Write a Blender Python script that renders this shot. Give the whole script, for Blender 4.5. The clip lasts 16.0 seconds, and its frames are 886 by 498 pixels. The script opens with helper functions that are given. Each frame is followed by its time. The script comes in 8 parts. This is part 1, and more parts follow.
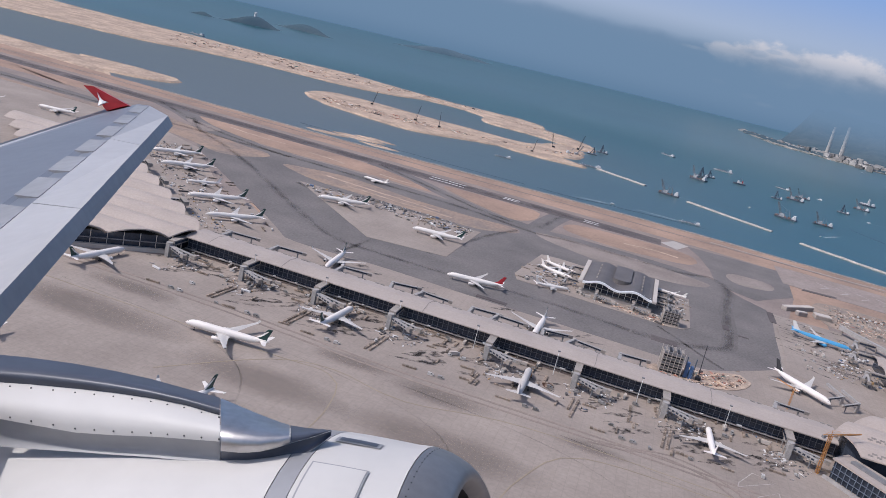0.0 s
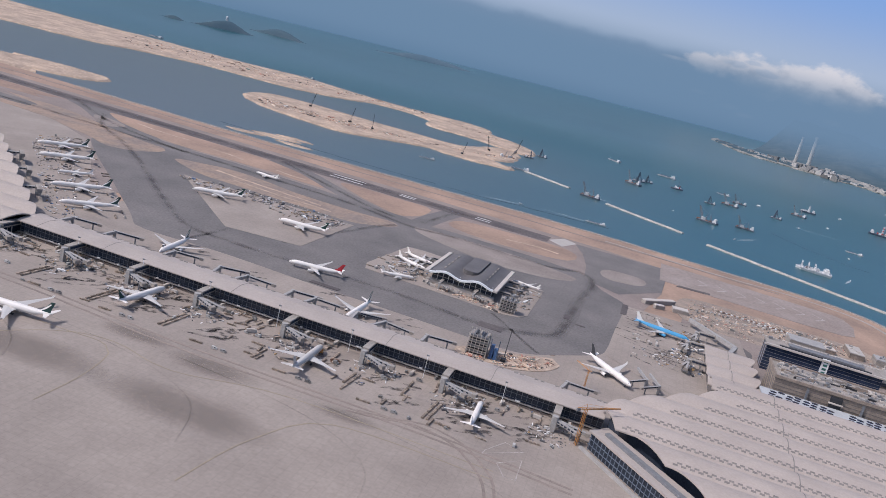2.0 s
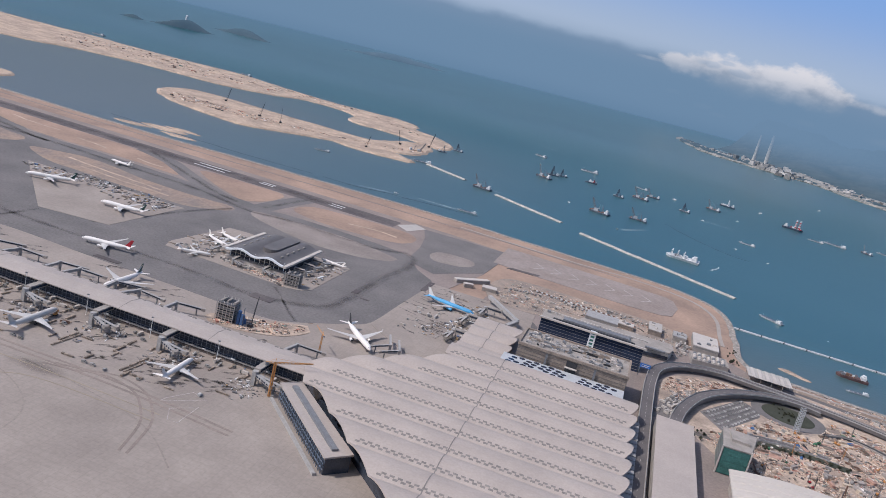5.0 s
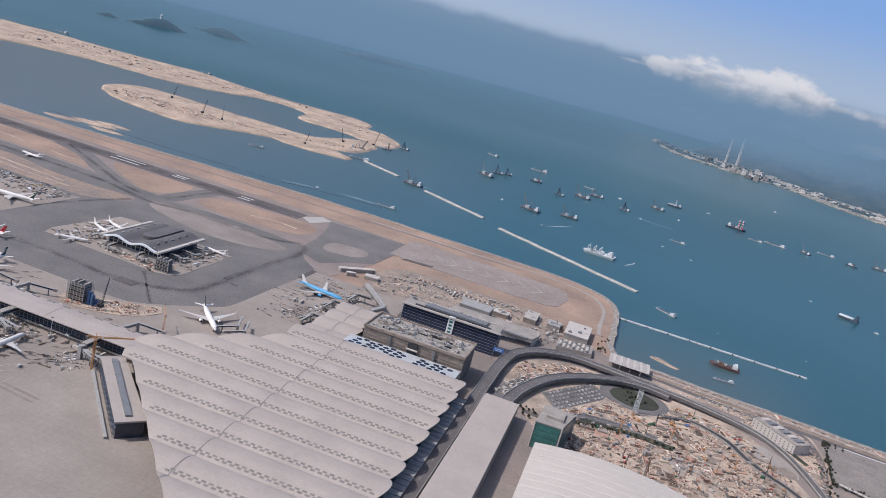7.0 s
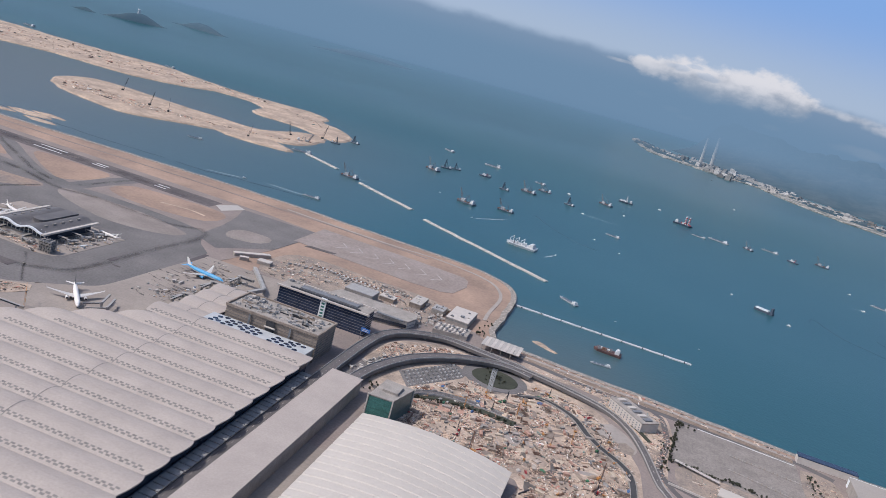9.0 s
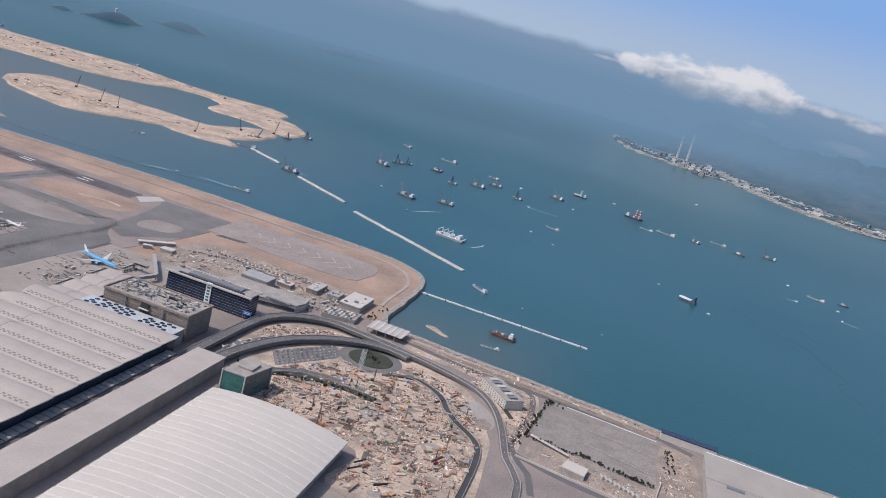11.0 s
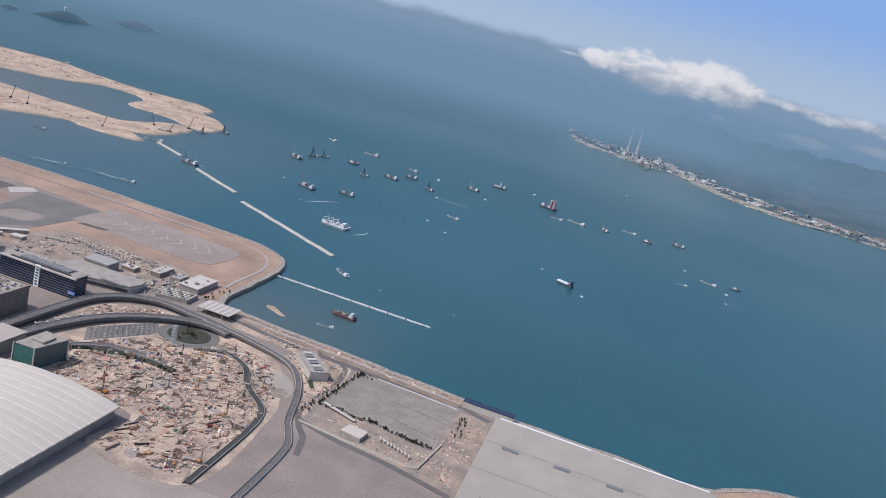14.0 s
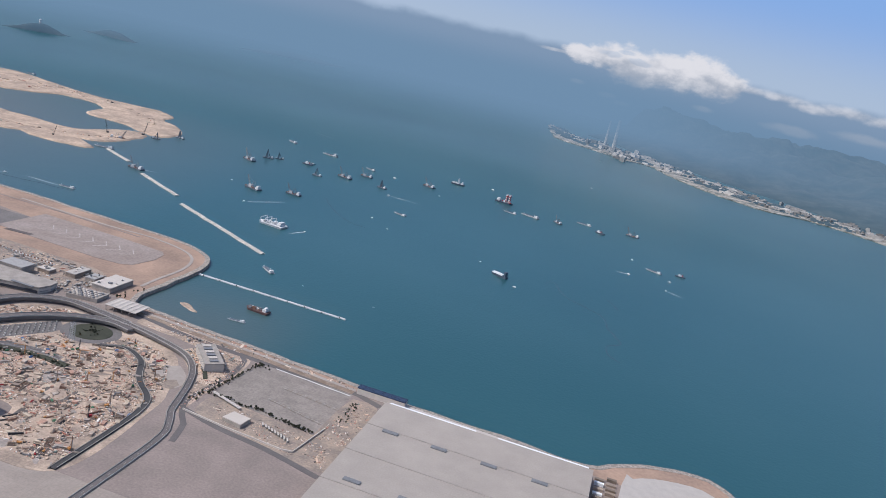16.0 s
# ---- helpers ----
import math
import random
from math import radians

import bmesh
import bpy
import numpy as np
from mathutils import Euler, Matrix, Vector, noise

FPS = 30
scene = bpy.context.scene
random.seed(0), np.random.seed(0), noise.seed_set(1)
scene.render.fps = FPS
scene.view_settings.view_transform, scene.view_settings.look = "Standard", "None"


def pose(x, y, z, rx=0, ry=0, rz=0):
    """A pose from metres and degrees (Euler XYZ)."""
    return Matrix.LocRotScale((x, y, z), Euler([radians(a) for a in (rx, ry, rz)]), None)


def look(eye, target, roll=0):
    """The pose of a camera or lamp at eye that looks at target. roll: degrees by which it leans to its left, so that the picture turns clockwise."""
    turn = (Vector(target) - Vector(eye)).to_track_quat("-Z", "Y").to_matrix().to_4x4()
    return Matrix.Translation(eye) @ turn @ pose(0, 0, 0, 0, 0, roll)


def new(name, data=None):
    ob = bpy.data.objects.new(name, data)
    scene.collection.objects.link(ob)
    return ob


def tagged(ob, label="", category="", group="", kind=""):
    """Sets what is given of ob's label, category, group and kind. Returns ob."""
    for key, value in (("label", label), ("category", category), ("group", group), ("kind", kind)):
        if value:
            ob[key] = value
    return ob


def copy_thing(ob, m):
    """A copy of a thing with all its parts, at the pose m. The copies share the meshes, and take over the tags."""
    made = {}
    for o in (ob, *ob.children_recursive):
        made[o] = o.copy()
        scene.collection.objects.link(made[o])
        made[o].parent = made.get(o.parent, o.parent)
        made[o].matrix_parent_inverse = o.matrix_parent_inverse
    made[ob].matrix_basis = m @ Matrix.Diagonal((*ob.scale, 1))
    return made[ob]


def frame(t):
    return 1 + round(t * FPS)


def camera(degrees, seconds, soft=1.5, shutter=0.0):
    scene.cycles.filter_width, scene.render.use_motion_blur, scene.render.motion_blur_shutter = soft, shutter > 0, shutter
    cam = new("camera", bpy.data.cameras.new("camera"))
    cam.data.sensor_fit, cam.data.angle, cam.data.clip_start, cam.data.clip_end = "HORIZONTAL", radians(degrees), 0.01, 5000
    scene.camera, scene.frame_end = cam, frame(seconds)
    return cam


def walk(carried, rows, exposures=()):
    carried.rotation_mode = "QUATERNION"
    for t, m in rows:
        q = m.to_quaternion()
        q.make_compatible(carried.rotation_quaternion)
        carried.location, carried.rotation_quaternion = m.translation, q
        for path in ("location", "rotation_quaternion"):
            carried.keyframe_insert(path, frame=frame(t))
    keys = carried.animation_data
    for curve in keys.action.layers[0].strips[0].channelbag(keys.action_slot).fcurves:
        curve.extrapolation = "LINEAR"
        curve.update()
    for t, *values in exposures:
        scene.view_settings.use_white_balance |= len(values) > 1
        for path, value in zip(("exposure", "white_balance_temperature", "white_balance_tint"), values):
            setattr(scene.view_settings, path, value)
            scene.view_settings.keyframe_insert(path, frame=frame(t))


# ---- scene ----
cam = camera(56.0, 16.0, 0.8)
PATH = [
    (0, (4.99, -0.97, 110.53), (-15.983, 93.456, 85.152), 13.47),
    (0.5, (23.37, -0.09, 113.43), (2.678, 94.420, 88.132), 13.60),
    (1, (41.76, 0.68, 116.44), (21.170, 95.365, 91.719), 13.93),
    (1.5, (60.17, 1.35, 119.54), (39.494, 96.118, 95.231), 14.03),
    (2, (78.59, 1.91, 122.75), (57.815, 96.654, 98.391), 14.12),
    (2.5, (97.01, 2.39, 126.04), (76.175, 97.107, 101.652), 14.16),
    (3, (115.44, 2.78, 129.41), (94.571, 97.488, 105.022), 14.11),
    (3.5, (133.88, 3.09, 132.87), (112.994, 97.799, 108.486), 14.13),
    (4, (152.33, 3.33, 136.40), (131.507, 98.050, 112.000), 14.10),
    (6.5, (244.55, 3.66, 154.95), (223.993, 98.570, 131.071), 14.49),
    (7, (262.98, 3.60, 158.80), (242.341, 98.466, 134.834), 14.65),
    (7.5, (281.41, 3.51, 162.69), (260.725, 98.352, 138.665), 14.81),
    (8, (299.83, 3.40, 166.61), (279.420, 98.305, 142.608), 15.15),
    (8.5, (318.24, 3.27, 170.56), (297.702, 98.135, 146.490), 15.16),
    (9, (336.64, 3.14, 174.52), (316.010, 97.953, 150.348), 15.22),
    (11.5, (428.39, 2.55, 194.44), (407.490, 97.244, 170.024), 15.01),
    (12, (446.68, 2.50, 198.41), (426.045, 97.250, 174.000), 15.13),
    (12.5, (464.95, 2.48, 202.36), (444.797, 97.365, 178.063), 15.15),
    (13, (483.19, 2.50, 206.28), (463.363, 97.471, 182.044), 15.21),
    (13.5, (501.41, 2.57, 210.18), (481.680, 97.556, 185.905), 15.10),
    (14, (519.60, 2.70, 214.04), (499.935, 97.674, 189.678), 14.62),
    (14.5, (537.76, 2.89, 217.86), (518.005, 97.836, 193.466), 14.43),
    (15, (555.89, 3.15, 221.63), (536.023, 98.052, 197.171), 14.09),
    (15.5, (573.99, 3.48, 225.36), (553.951, 98.334, 200.842), 13.51),
    (16, (592.05, 3.89, 229.03), (571.865, 98.728, 204.565), 12.83),
]
walk(cam, [(t, look(eye, target, roll)) for t, eye, target, roll in PATH], [(0.0, -0.05, 6150, 15), (4.0, -0.04, 6100, 13), (16.0, 0.06, 6100, 11)])

from mathutils.geometry import tessellate_polygon

# ---------- world, sun, exposure ----------
# The model stands at 0.42 of full size: K turns full-size metres into model metres.
K = 0.42
SUN_DIR = Vector((-0.55, -0.30, 0.78)).normalized()
world = bpy.data.worlds.new("sky")
scene.world = world
world.use_nodes = True
wn = world.node_tree
sky = wn.nodes.new("ShaderNodeTexSky")
sky.sky_type = "NISHITA"
sky.sun_disc = False
sky.sun_elevation = math.asin(SUN_DIR.z)
sky.sun_rotation = math.atan2(SUN_DIR.x, SUN_DIR.y)
sky.air_density, sky.dust_density, sky.ozone_density = 1.0, 2.5, 2.0
bgn = wn.nodes["Background"]
bgn.inputs["Strength"].default_value = 0.14
wn.links.new(sky.outputs[0], bgn.inputs["Color"])
sun_data = bpy.data.lights.new("sun", "SUN")
sun_data.energy, sun_data.angle, sun_data.color = 2.9, radians(0.6), (1.0, 0.95, 0.88)
sun = new("sun", sun_data)
sun.matrix_world = look((0, 0, 900), Vector((0, 0, 900)) - SUN_DIR)


# ---------- materials ----------
def material(name, col, rough=0.8, metal=0.0, var=0.25, scale=0.2, fine=3.0, bump=0.0, second=None, ior=1.45, random_tint=0.0, slab=0.0):
    """A surface with large stains and fine grain; second: another colour that the stains blend to."""
    m = bpy.data.materials.new(name)
    m.use_nodes = True
    nt, p = m.node_tree, m.node_tree.nodes["Principled BSDF"]
    tc = nt.nodes.new("ShaderNodeTexCoord")
    n1, n2 = nt.nodes.new("ShaderNodeTexNoise"), nt.nodes.new("ShaderNodeTexNoise")
    n1.inputs["Scale"].default_value, n1.inputs["Detail"].default_value, n1.inputs["Roughness"].default_value = scale, 6, 0.6
    n2.inputs["Scale"].default_value, n2.inputs["Detail"].default_value = fine, 3
    for n in (n1, n2):
        nt.links.new(tc.outputs["Object"], n.inputs["Vector"])
    r = nt.nodes.new("ShaderNodeValToRGB")
    dark = second or tuple(c * (1 - var) for c in col)
    r.color_ramp.elements[0].position, r.color_ramp.elements[1].position = 0.35, 0.65
    r.color_ramp.elements[0].color, r.color_ramp.elements[1].color = (*dark, 1), (*col, 1)
    nt.links.new(n1.outputs["Fac"], r.inputs["Fac"])
    mul = nt.nodes.new("ShaderNodeMix")
    mul.data_type, mul.blend_type = "RGBA", "MULTIPLY"
    mul.inputs[0].default_value = 1.0
    g = nt.nodes.new("ShaderNodeMapRange")
    g.inputs[1].default_value, g.inputs[2].default_value, g.inputs[3].default_value, g.inputs[4].default_value = 0.3, 0.7, 1 - var * 0.7, 1 + var * 0.25
    nt.links.new(n2.outputs["Fac"], g.inputs[0])
    last = g.outputs[0]
    if random_tint:
        oi = nt.nodes.new("ShaderNodeObjectInfo")
        t = nt.nodes.new("ShaderNodeMapRange")
        t.inputs[3].default_value, t.inputs[4].default_value = 1 - random_tint, 1 + random_tint * 0.4
        nt.links.new(oi.outputs["Random"], t.inputs[0])
        mm = nt.nodes.new("ShaderNodeMath")
        mm.operation = "MULTIPLY"
        nt.links.new(last, mm.inputs[0]), nt.links.new(t.outputs[0], mm.inputs[1])
        last = mm.outputs[0]
    if slab:
        br = nt.nodes.new("ShaderNodeTexBrick")
        br.offset, br.inputs["Scale"].default_value = 0.0, 1.0
        br.inputs["Brick Width"].default_value = br.inputs["Row Height"].default_value = slab
        br.inputs["Mortar Size"].default_value, br.inputs["Mortar Smooth"].default_value = 0.12, 0.3
        br.inputs["Color1"].default_value, br.inputs["Color2"].default_value, br.inputs["Mortar"].default_value = (1, 1, 1, 1), (0.96, 0.96, 0.96, 1), (0.9, 0.9, 0.9, 1)
        nt.links.new(tc.outputs["Object"], br.inputs["Vector"])
        mm = nt.nodes.new("ShaderNodeMath")
        mm.operation = "MULTIPLY"
        nt.links.new(last, mm.inputs[0]), nt.links.new(br.outputs["Color"], mm.inputs[1])
        last = mm.outputs[0]
    nt.links.new(r.outputs["Color"], mul.inputs[6]), nt.links.new(last, mul.inputs[7])
    nt.links.new(mul.outputs[2], p.inputs["Base Color"])
    p.inputs["Roughness"].default_value, p.inputs["Metallic"].default_value, p.inputs["IOR"].default_value = rough, metal, ior
    if bump:
        b = nt.nodes.new("ShaderNodeBump")
        b.inputs["Strength"].default_value, b.inputs["Distance"].default_value = bump, 0.3
        nt.links.new(n2.outputs["Fac"], b.inputs["Height"]), nt.links.new(b.outputs["Normal"], p.inputs["Normal"])
    return m


M = {}
M["earth"] = material("dry_earth", (0.42, 0.283, 0.207), 0.95, var=0.2, scale=0.022, fine=0.4, bump=0.3, second=(0.27, 0.188, 0.145))
M["sand"] = material("reclaimed_sand", (0.56, 0.415, 0.305), 0.95, var=0.35, scale=0.035, fine=0.3, bump=0.5, second=(0.35, 0.265, 0.205))
M["site"] = material("site_dirt", (0.60, 0.455, 0.345), 0.95, var=0.4, scale=0.05, fine=0.9, bump=0.6, second=(0.29, 0.225, 0.18))
M["yard"] = material("yard_dirt", (0.41, 0.315, 0.245), 0.95, var=0.35, scale=0.08, fine=0.8, bump=0.4, second=(0.25, 0.205, 0.175))
M["apron"] = material("apron_concrete", (0.360, 0.300, 0.256), 0.85, var=0.15, scale=0.03, fine=0.9, second=(0.284, 0.236, 0.203), slab=3.2)
M["stained"] = material("stained_concrete", (0.24, 0.193, 0.165), 0.88, var=0.25, scale=0.06, fine=0.8, second=(0.315, 0.25, 0.212), slab=3.2)
M["oil"] = material("oil_stain", (0.095, 0.08, 0.074), 0.7, var=0.3, scale=0.3, fine=1.5)
M["film"] = material("rubber_film", (0.165, 0.13, 0.11), 0.85, var=0.2, scale=0.1, fine=0.8)
nt = M["film"].node_tree
mid, dist, fade, tcn = nt.nodes.new("ShaderNodeVectorMath"), nt.nodes.new("ShaderNodeVectorMath"), nt.nodes.new("ShaderNodeMapRange"), nt.nodes.new("ShaderNodeTexCoord")
flat = nt.nodes.new("ShaderNodeVectorMath")
flat.operation, mid.operation, dist.operation = "MULTIPLY", "SUBTRACT", "LENGTH"
flat.inputs[1].default_value, mid.inputs[1].default_value = (1, 1, 0), (0.5, 0.5, 0)
fade.inputs[1].default_value, fade.inputs[2].default_value, fade.inputs[4].default_value = 0.47, 0.20, 0.29
nt.links.new(tcn.outputs["Generated"], flat.inputs[0]), nt.links.new(flat.outputs[0], mid.inputs[0]), nt.links.new(mid.outputs[0], dist.inputs[0])
nt.links.new(dist.outputs["Value"], fade.inputs[0]), nt.links.new(fade.outputs[0], nt.nodes["Principled BSDF"].inputs["Alpha"])
nt = M["oil"].node_tree
patch, fade, tcn = nt.nodes.new("ShaderNodeTexNoise"), nt.nodes.new("ShaderNodeMapRange"), nt.nodes.new("ShaderNodeTexCoord")
patch.inputs["Scale"].default_value, patch.inputs["Detail"].default_value = 0.45, 6
fade.inputs[1].default_value, fade.inputs[2].default_value, fade.inputs[4].default_value = 0.42, 0.68, 0.85
nt.links.new(tcn.outputs["Object"], patch.inputs["Vector"]), nt.links.new(patch.outputs["Fac"], fade.inputs[0]), nt.links.new(fade.outputs[0], nt.nodes["Principled BSDF"].inputs["Alpha"])
M["rubber"] = material("tyre_rubber", (0.075, 0.064, 0.062), 0.85, var=0.3, scale=0.2, fine=1.0)
nt = M["rubber"].node_tree
patch, fade, tcn = nt.nodes.new("ShaderNodeTexNoise"), nt.nodes.new("ShaderNodeMapRange"), nt.nodes.new("ShaderNodeTexCoord")
patch.inputs["Scale"].default_value, patch.inputs["Detail"].default_value = 0.07, 5
fade.inputs[1].default_value, fade.inputs[2].default_value, fade.inputs[4].default_value = 0.30, 0.85, 0.21
nt.links.new(tcn.outputs["Object"], patch.inputs["Vector"]), nt.links.new(patch.outputs["Fac"], fade.inputs[0]), nt.links.new(fade.outputs[0], nt.nodes["Principled BSDF"].inputs["Alpha"])
M["yardslab"] = material("worn_yard_concrete", (0.325, 0.278, 0.242), 0.88, var=0.3, scale=0.09, fine=0.9, second=(0.245, 0.21, 0.185), slab=2.4)
M["apron_pale"] = material("pale_concrete", (0.385, 0.33, 0.288), 0.85, var=0.15, scale=0.05, fine=0.5)
M["asphalt"] = material("asphalt", (0.146, 0.132, 0.126), 0.9, var=0.32, scale=0.03, fine=0.8, second=(0.204, 0.182, 0.171))
M["runway"] = material("runway_asphalt", (0.085, 0.07, 0.07), 0.9, var=0.3, scale=0.03, fine=0.6, second=(0.14, 0.118, 0.112))
M["tyremarks"] = material("rubbered_asphalt", (0.10, 0.084, 0.082), 0.9, var=0.3, scale=0.05, fine=0.6, second=(0.17, 0.14, 0.132))
M["oldgrey"] = material("worn_paving", (0.30, 0.238, 0.21), 0.9, var=0.25, scale=0.04, fine=0.8, second=(0.235, 0.19, 0.168))
M["overrun"] = material("overrun_paving", (0.335, 0.275, 0.245), 0.95, var=0.25, scale=0.03, fine=0.5, second=(0.27, 0.215, 0.188))
M["drygrass"] = material("dry_grass", (0.37, 0.262, 0.195), 0.95, var=0.3, scale=0.045, fine=0.5, bump=0.3, second=(0.25, 0.20, 0.172))
M["scrub"] = material("dry_scrub", (0.22, 0.155, 0.115), 0.95, var=0.4, scale=0.12, fine=0.9, bump=0.5, second=(0.33, 0.25, 0.19))
M["greytan"] = material("grey_grass", (0.315, 0.262, 0.231), 0.95, var=0.25, scale=0.05, fine=0.8)
M["road"] = material("road_asphalt", (0.07, 0.066, 0.066), 0.85, var=0.25, scale=0.1, fine=1.5)
M["rock"] = material("rock_armour", (0.46, 0.40, 0.345), 0.95, var=0.5, scale=0.4, fine=1.2, bump=0.8)
M["chevron"] = material("faded_marking", (0.48, 0.42, 0.38), 0.85, var=0.3, scale=0.3, fine=1.2)
M["paint"] = material("white_marking", (0.75, 0.73, 0.70), 0.8, var=0.2, scale=0.2, fine=2)
M["yellow"] = material("yellow_marking", (0.37, 0.30, 0.215), 0.8, var=0.25, scale=0.2, fine=2)
M["roof"] = material("roof_sheet", (0.445, 0.374, 0.328), 0.7, var=0.12, scale=0.07, fine=1.2)
M["roofmauve"] = material("concourse_roof_sheet", (0.425, 0.362, 0.322), 0.7, var=0.12, scale=0.07, fine=1.2)
M["roofdark"] = material("skylight_louvre", (0.27, 0.24, 0.22), 0.6, var=0.3, scale=0.5, fine=3)
M["rooflight"] = material("pale_roof", (0.56, 0.495, 0.44), 0.65, var=0.12, scale=0.05, fine=0.5)
M["warmwhite"] = material("warm_white_roof", (0.54, 0.475, 0.415), 0.7, var=0.06, scale=0.05, fine=0.8)
M["bluewhite"] = material("bluish_roof", (0.48, 0.485, 0.49), 0.6, var=0.15, scale=0.2, fine=1.5)
M["satroof"] = material("grey_roof", (0.15, 0.135, 0.13), 0.6, var=0.2, scale=0.1, fine=1)
M["bluesteel"] = material("blue_grey_steel", (0.15, 0.18, 0.23), 0.5, var=0.2, scale=0.5)
M["glass"] = material("facade_glass", (0.050, 0.061, 0.085), 0.16, var=0.3, scale=0.3, fine=2)
M["blueglass"] = material("blue_facade", (0.035, 0.05, 0.09), 0.15, var=0.3, scale=0.3, fine=2)
M["concrete"] = material("concrete", (0.385, 0.338, 0.298), 0.85, var=0.25, scale=0.2, fine=2)
M["brownwall"] = material("brown_louvre", (0.33, 0.262, 0.212), 0.8, var=0.3, scale=0.3, fine=2)
M["white"] = material("white_paint", (0.80, 0.80, 0.79), 0.35, var=0.06, scale=0.3, fine=3)
M["planewhite"] = material("aircraft_white", (0.78, 0.725, 0.675), 0.5, var=0.05, scale=0.1, fine=1)
M["planegrey"] = material("aircraft_grey", (0.56, 0.525, 0.49), 0.45, var=0.1, scale=0.1, fine=1)
M["darkgreen"] = material("dark_green_tail", (0.02, 0.06, 0.055), 0.35, var=0.1)
M["skyblue"] = material("sky_blue_paint", (0.08, 0.34, 0.60), 0.4, var=0.06)
M["red"] = material("red_paint", (0.45, 0.03, 0.04), 0.4, var=0.15)
M["orange"] = material("orange_paint", (0.60, 0.28, 0.09), 0.5, var=0.2)
M["dark"] = material("dark_grey", (0.04, 0.04, 0.045), 0.6, var=0.3)
M["bridge"] = material("bridge_panel", (0.40, 0.375, 0.355), 0.6, var=0.2, scale=0.5)
M["facadeframe"] = material("facade_frame", (0.16, 0.175, 0.205), 0.5, var=0.15, scale=0.5)
M["grey"] = material("grey_steel", (0.22, 0.22, 0.23), 0.6, var=0.25, scale=0.5)
M["hullred"] = material("red_oxide_hull", (0.165, 0.092, 0.085), 0.75, var=0.3, scale=0.4)
M["rust"] = material("rusty_steel", (0.30, 0.17, 0.12), 0.8, var=0.4, scale=0.3)
M["navy"] = material("navy_hull", (0.10, 0.125, 0.165), 0.5, var=0.3)
M["blue"] = material("blue_paint", (0.04, 0.09, 0.28), 0.5, var=0.2)
M["green"] = material("green_paint", (0.05, 0.16, 0.08), 0.5, var=0.2)
M["vehicle"] = material("vehicle_paint", (0.50, 0.475, 0.45), 0.6, var=0.2, random_tint=0.65)
M["crate"] = material("container_paint", (0.42, 0.33, 0.26), 0.8, var=0.3, random_tint=0.5)
M["leaf"] = material("foliage", (0.088, 0.09, 0.058), 0.9, var=0.4, scale=0.5, fine=3)
M["lawn"] = material("lawn", (0.06, 0.062, 0.042), 0.95, var=0.3, scale=0.1, fine=1)
M["bark"] = material("bark", (0.10, 0.07, 0.05), 0.95)
M["foam"] = material("foam", (0.38, 0.45, 0.48), 0.7, var=0.3, scale=0.3, fine=1.5)
M["breakwater"] = material("pale_stone", (0.56, 0.525, 0.475), 0.9, var=0.25, scale=0.2, fine=1.0)


def distance_material(name, haze_mix):
    """Wooded hills far off, with bluish haze painted in as emission."""
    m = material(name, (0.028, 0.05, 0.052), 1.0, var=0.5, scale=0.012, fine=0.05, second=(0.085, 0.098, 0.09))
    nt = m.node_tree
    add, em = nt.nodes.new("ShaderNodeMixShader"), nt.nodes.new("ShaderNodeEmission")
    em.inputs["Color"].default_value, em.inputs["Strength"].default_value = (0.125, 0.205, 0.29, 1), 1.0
    add.inputs["Fac"].default_value = haze_mix
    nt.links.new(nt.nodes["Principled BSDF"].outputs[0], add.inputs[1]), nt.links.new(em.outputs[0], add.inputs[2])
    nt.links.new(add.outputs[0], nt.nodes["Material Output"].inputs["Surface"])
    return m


# Share of painted haze glow, for the hills and then the islands.
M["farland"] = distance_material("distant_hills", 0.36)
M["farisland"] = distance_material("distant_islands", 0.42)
M["barge"] = material("barge_hull", (0.17, 0.195, 0.23), 0.6, var=0.3, scale=0.4)
M["shipgrey"] = material("ship_grey", (0.46, 0.47, 0.48), 0.6, var=0.25, scale=0.5)
M["shipwhite"] = material("ship_white", (0.68, 0.67, 0.66), 0.5, var=0.15, scale=0.5)
M["deckroad"] = material("viaduct_road", (0.15, 0.132, 0.128), 0.9, var=0.2, scale=0.1, fine=1.5)
M["netwall"] = material("teal_glass", (0.10, 0.155, 0.148), 0.3, var=0.35, scale=0.4, fine=2)
M["netting"] = material("green_netting", (0.075, 0.215, 0.185), 0.7, var=0.35, scale=0.4, fine=2)
M["bluesheet"] = material("blue_sheeting", (0.08, 0.16, 0.33), 0.7, var=0.3, scale=0.5)
M["sign"] = material("sign_blue", (0.05, 0.16, 0.45), 0.5, var=0.05)
M["farshore"] = material("far_waterfront", (0.50, 0.44, 0.38), 0.95, var=0.5, scale=0.03, fine=0.12, second=(0.10, 0.125, 0.115))
M["farbuilt"] = material("far_concrete", (0.50, 0.475, 0.45), 0.9, var=0.3, scale=0.02, fine=0.2, random_tint=0.65)
M["hallroof"] = material("hall_roof_sheet", (0.385, 0.335, 0.292), 0.75, var=0.12, scale=0.06, fine=1.0)
M["heliport"] = material("pale_pad", (0.46, 0.415, 0.375), 0.8, var=0.1)


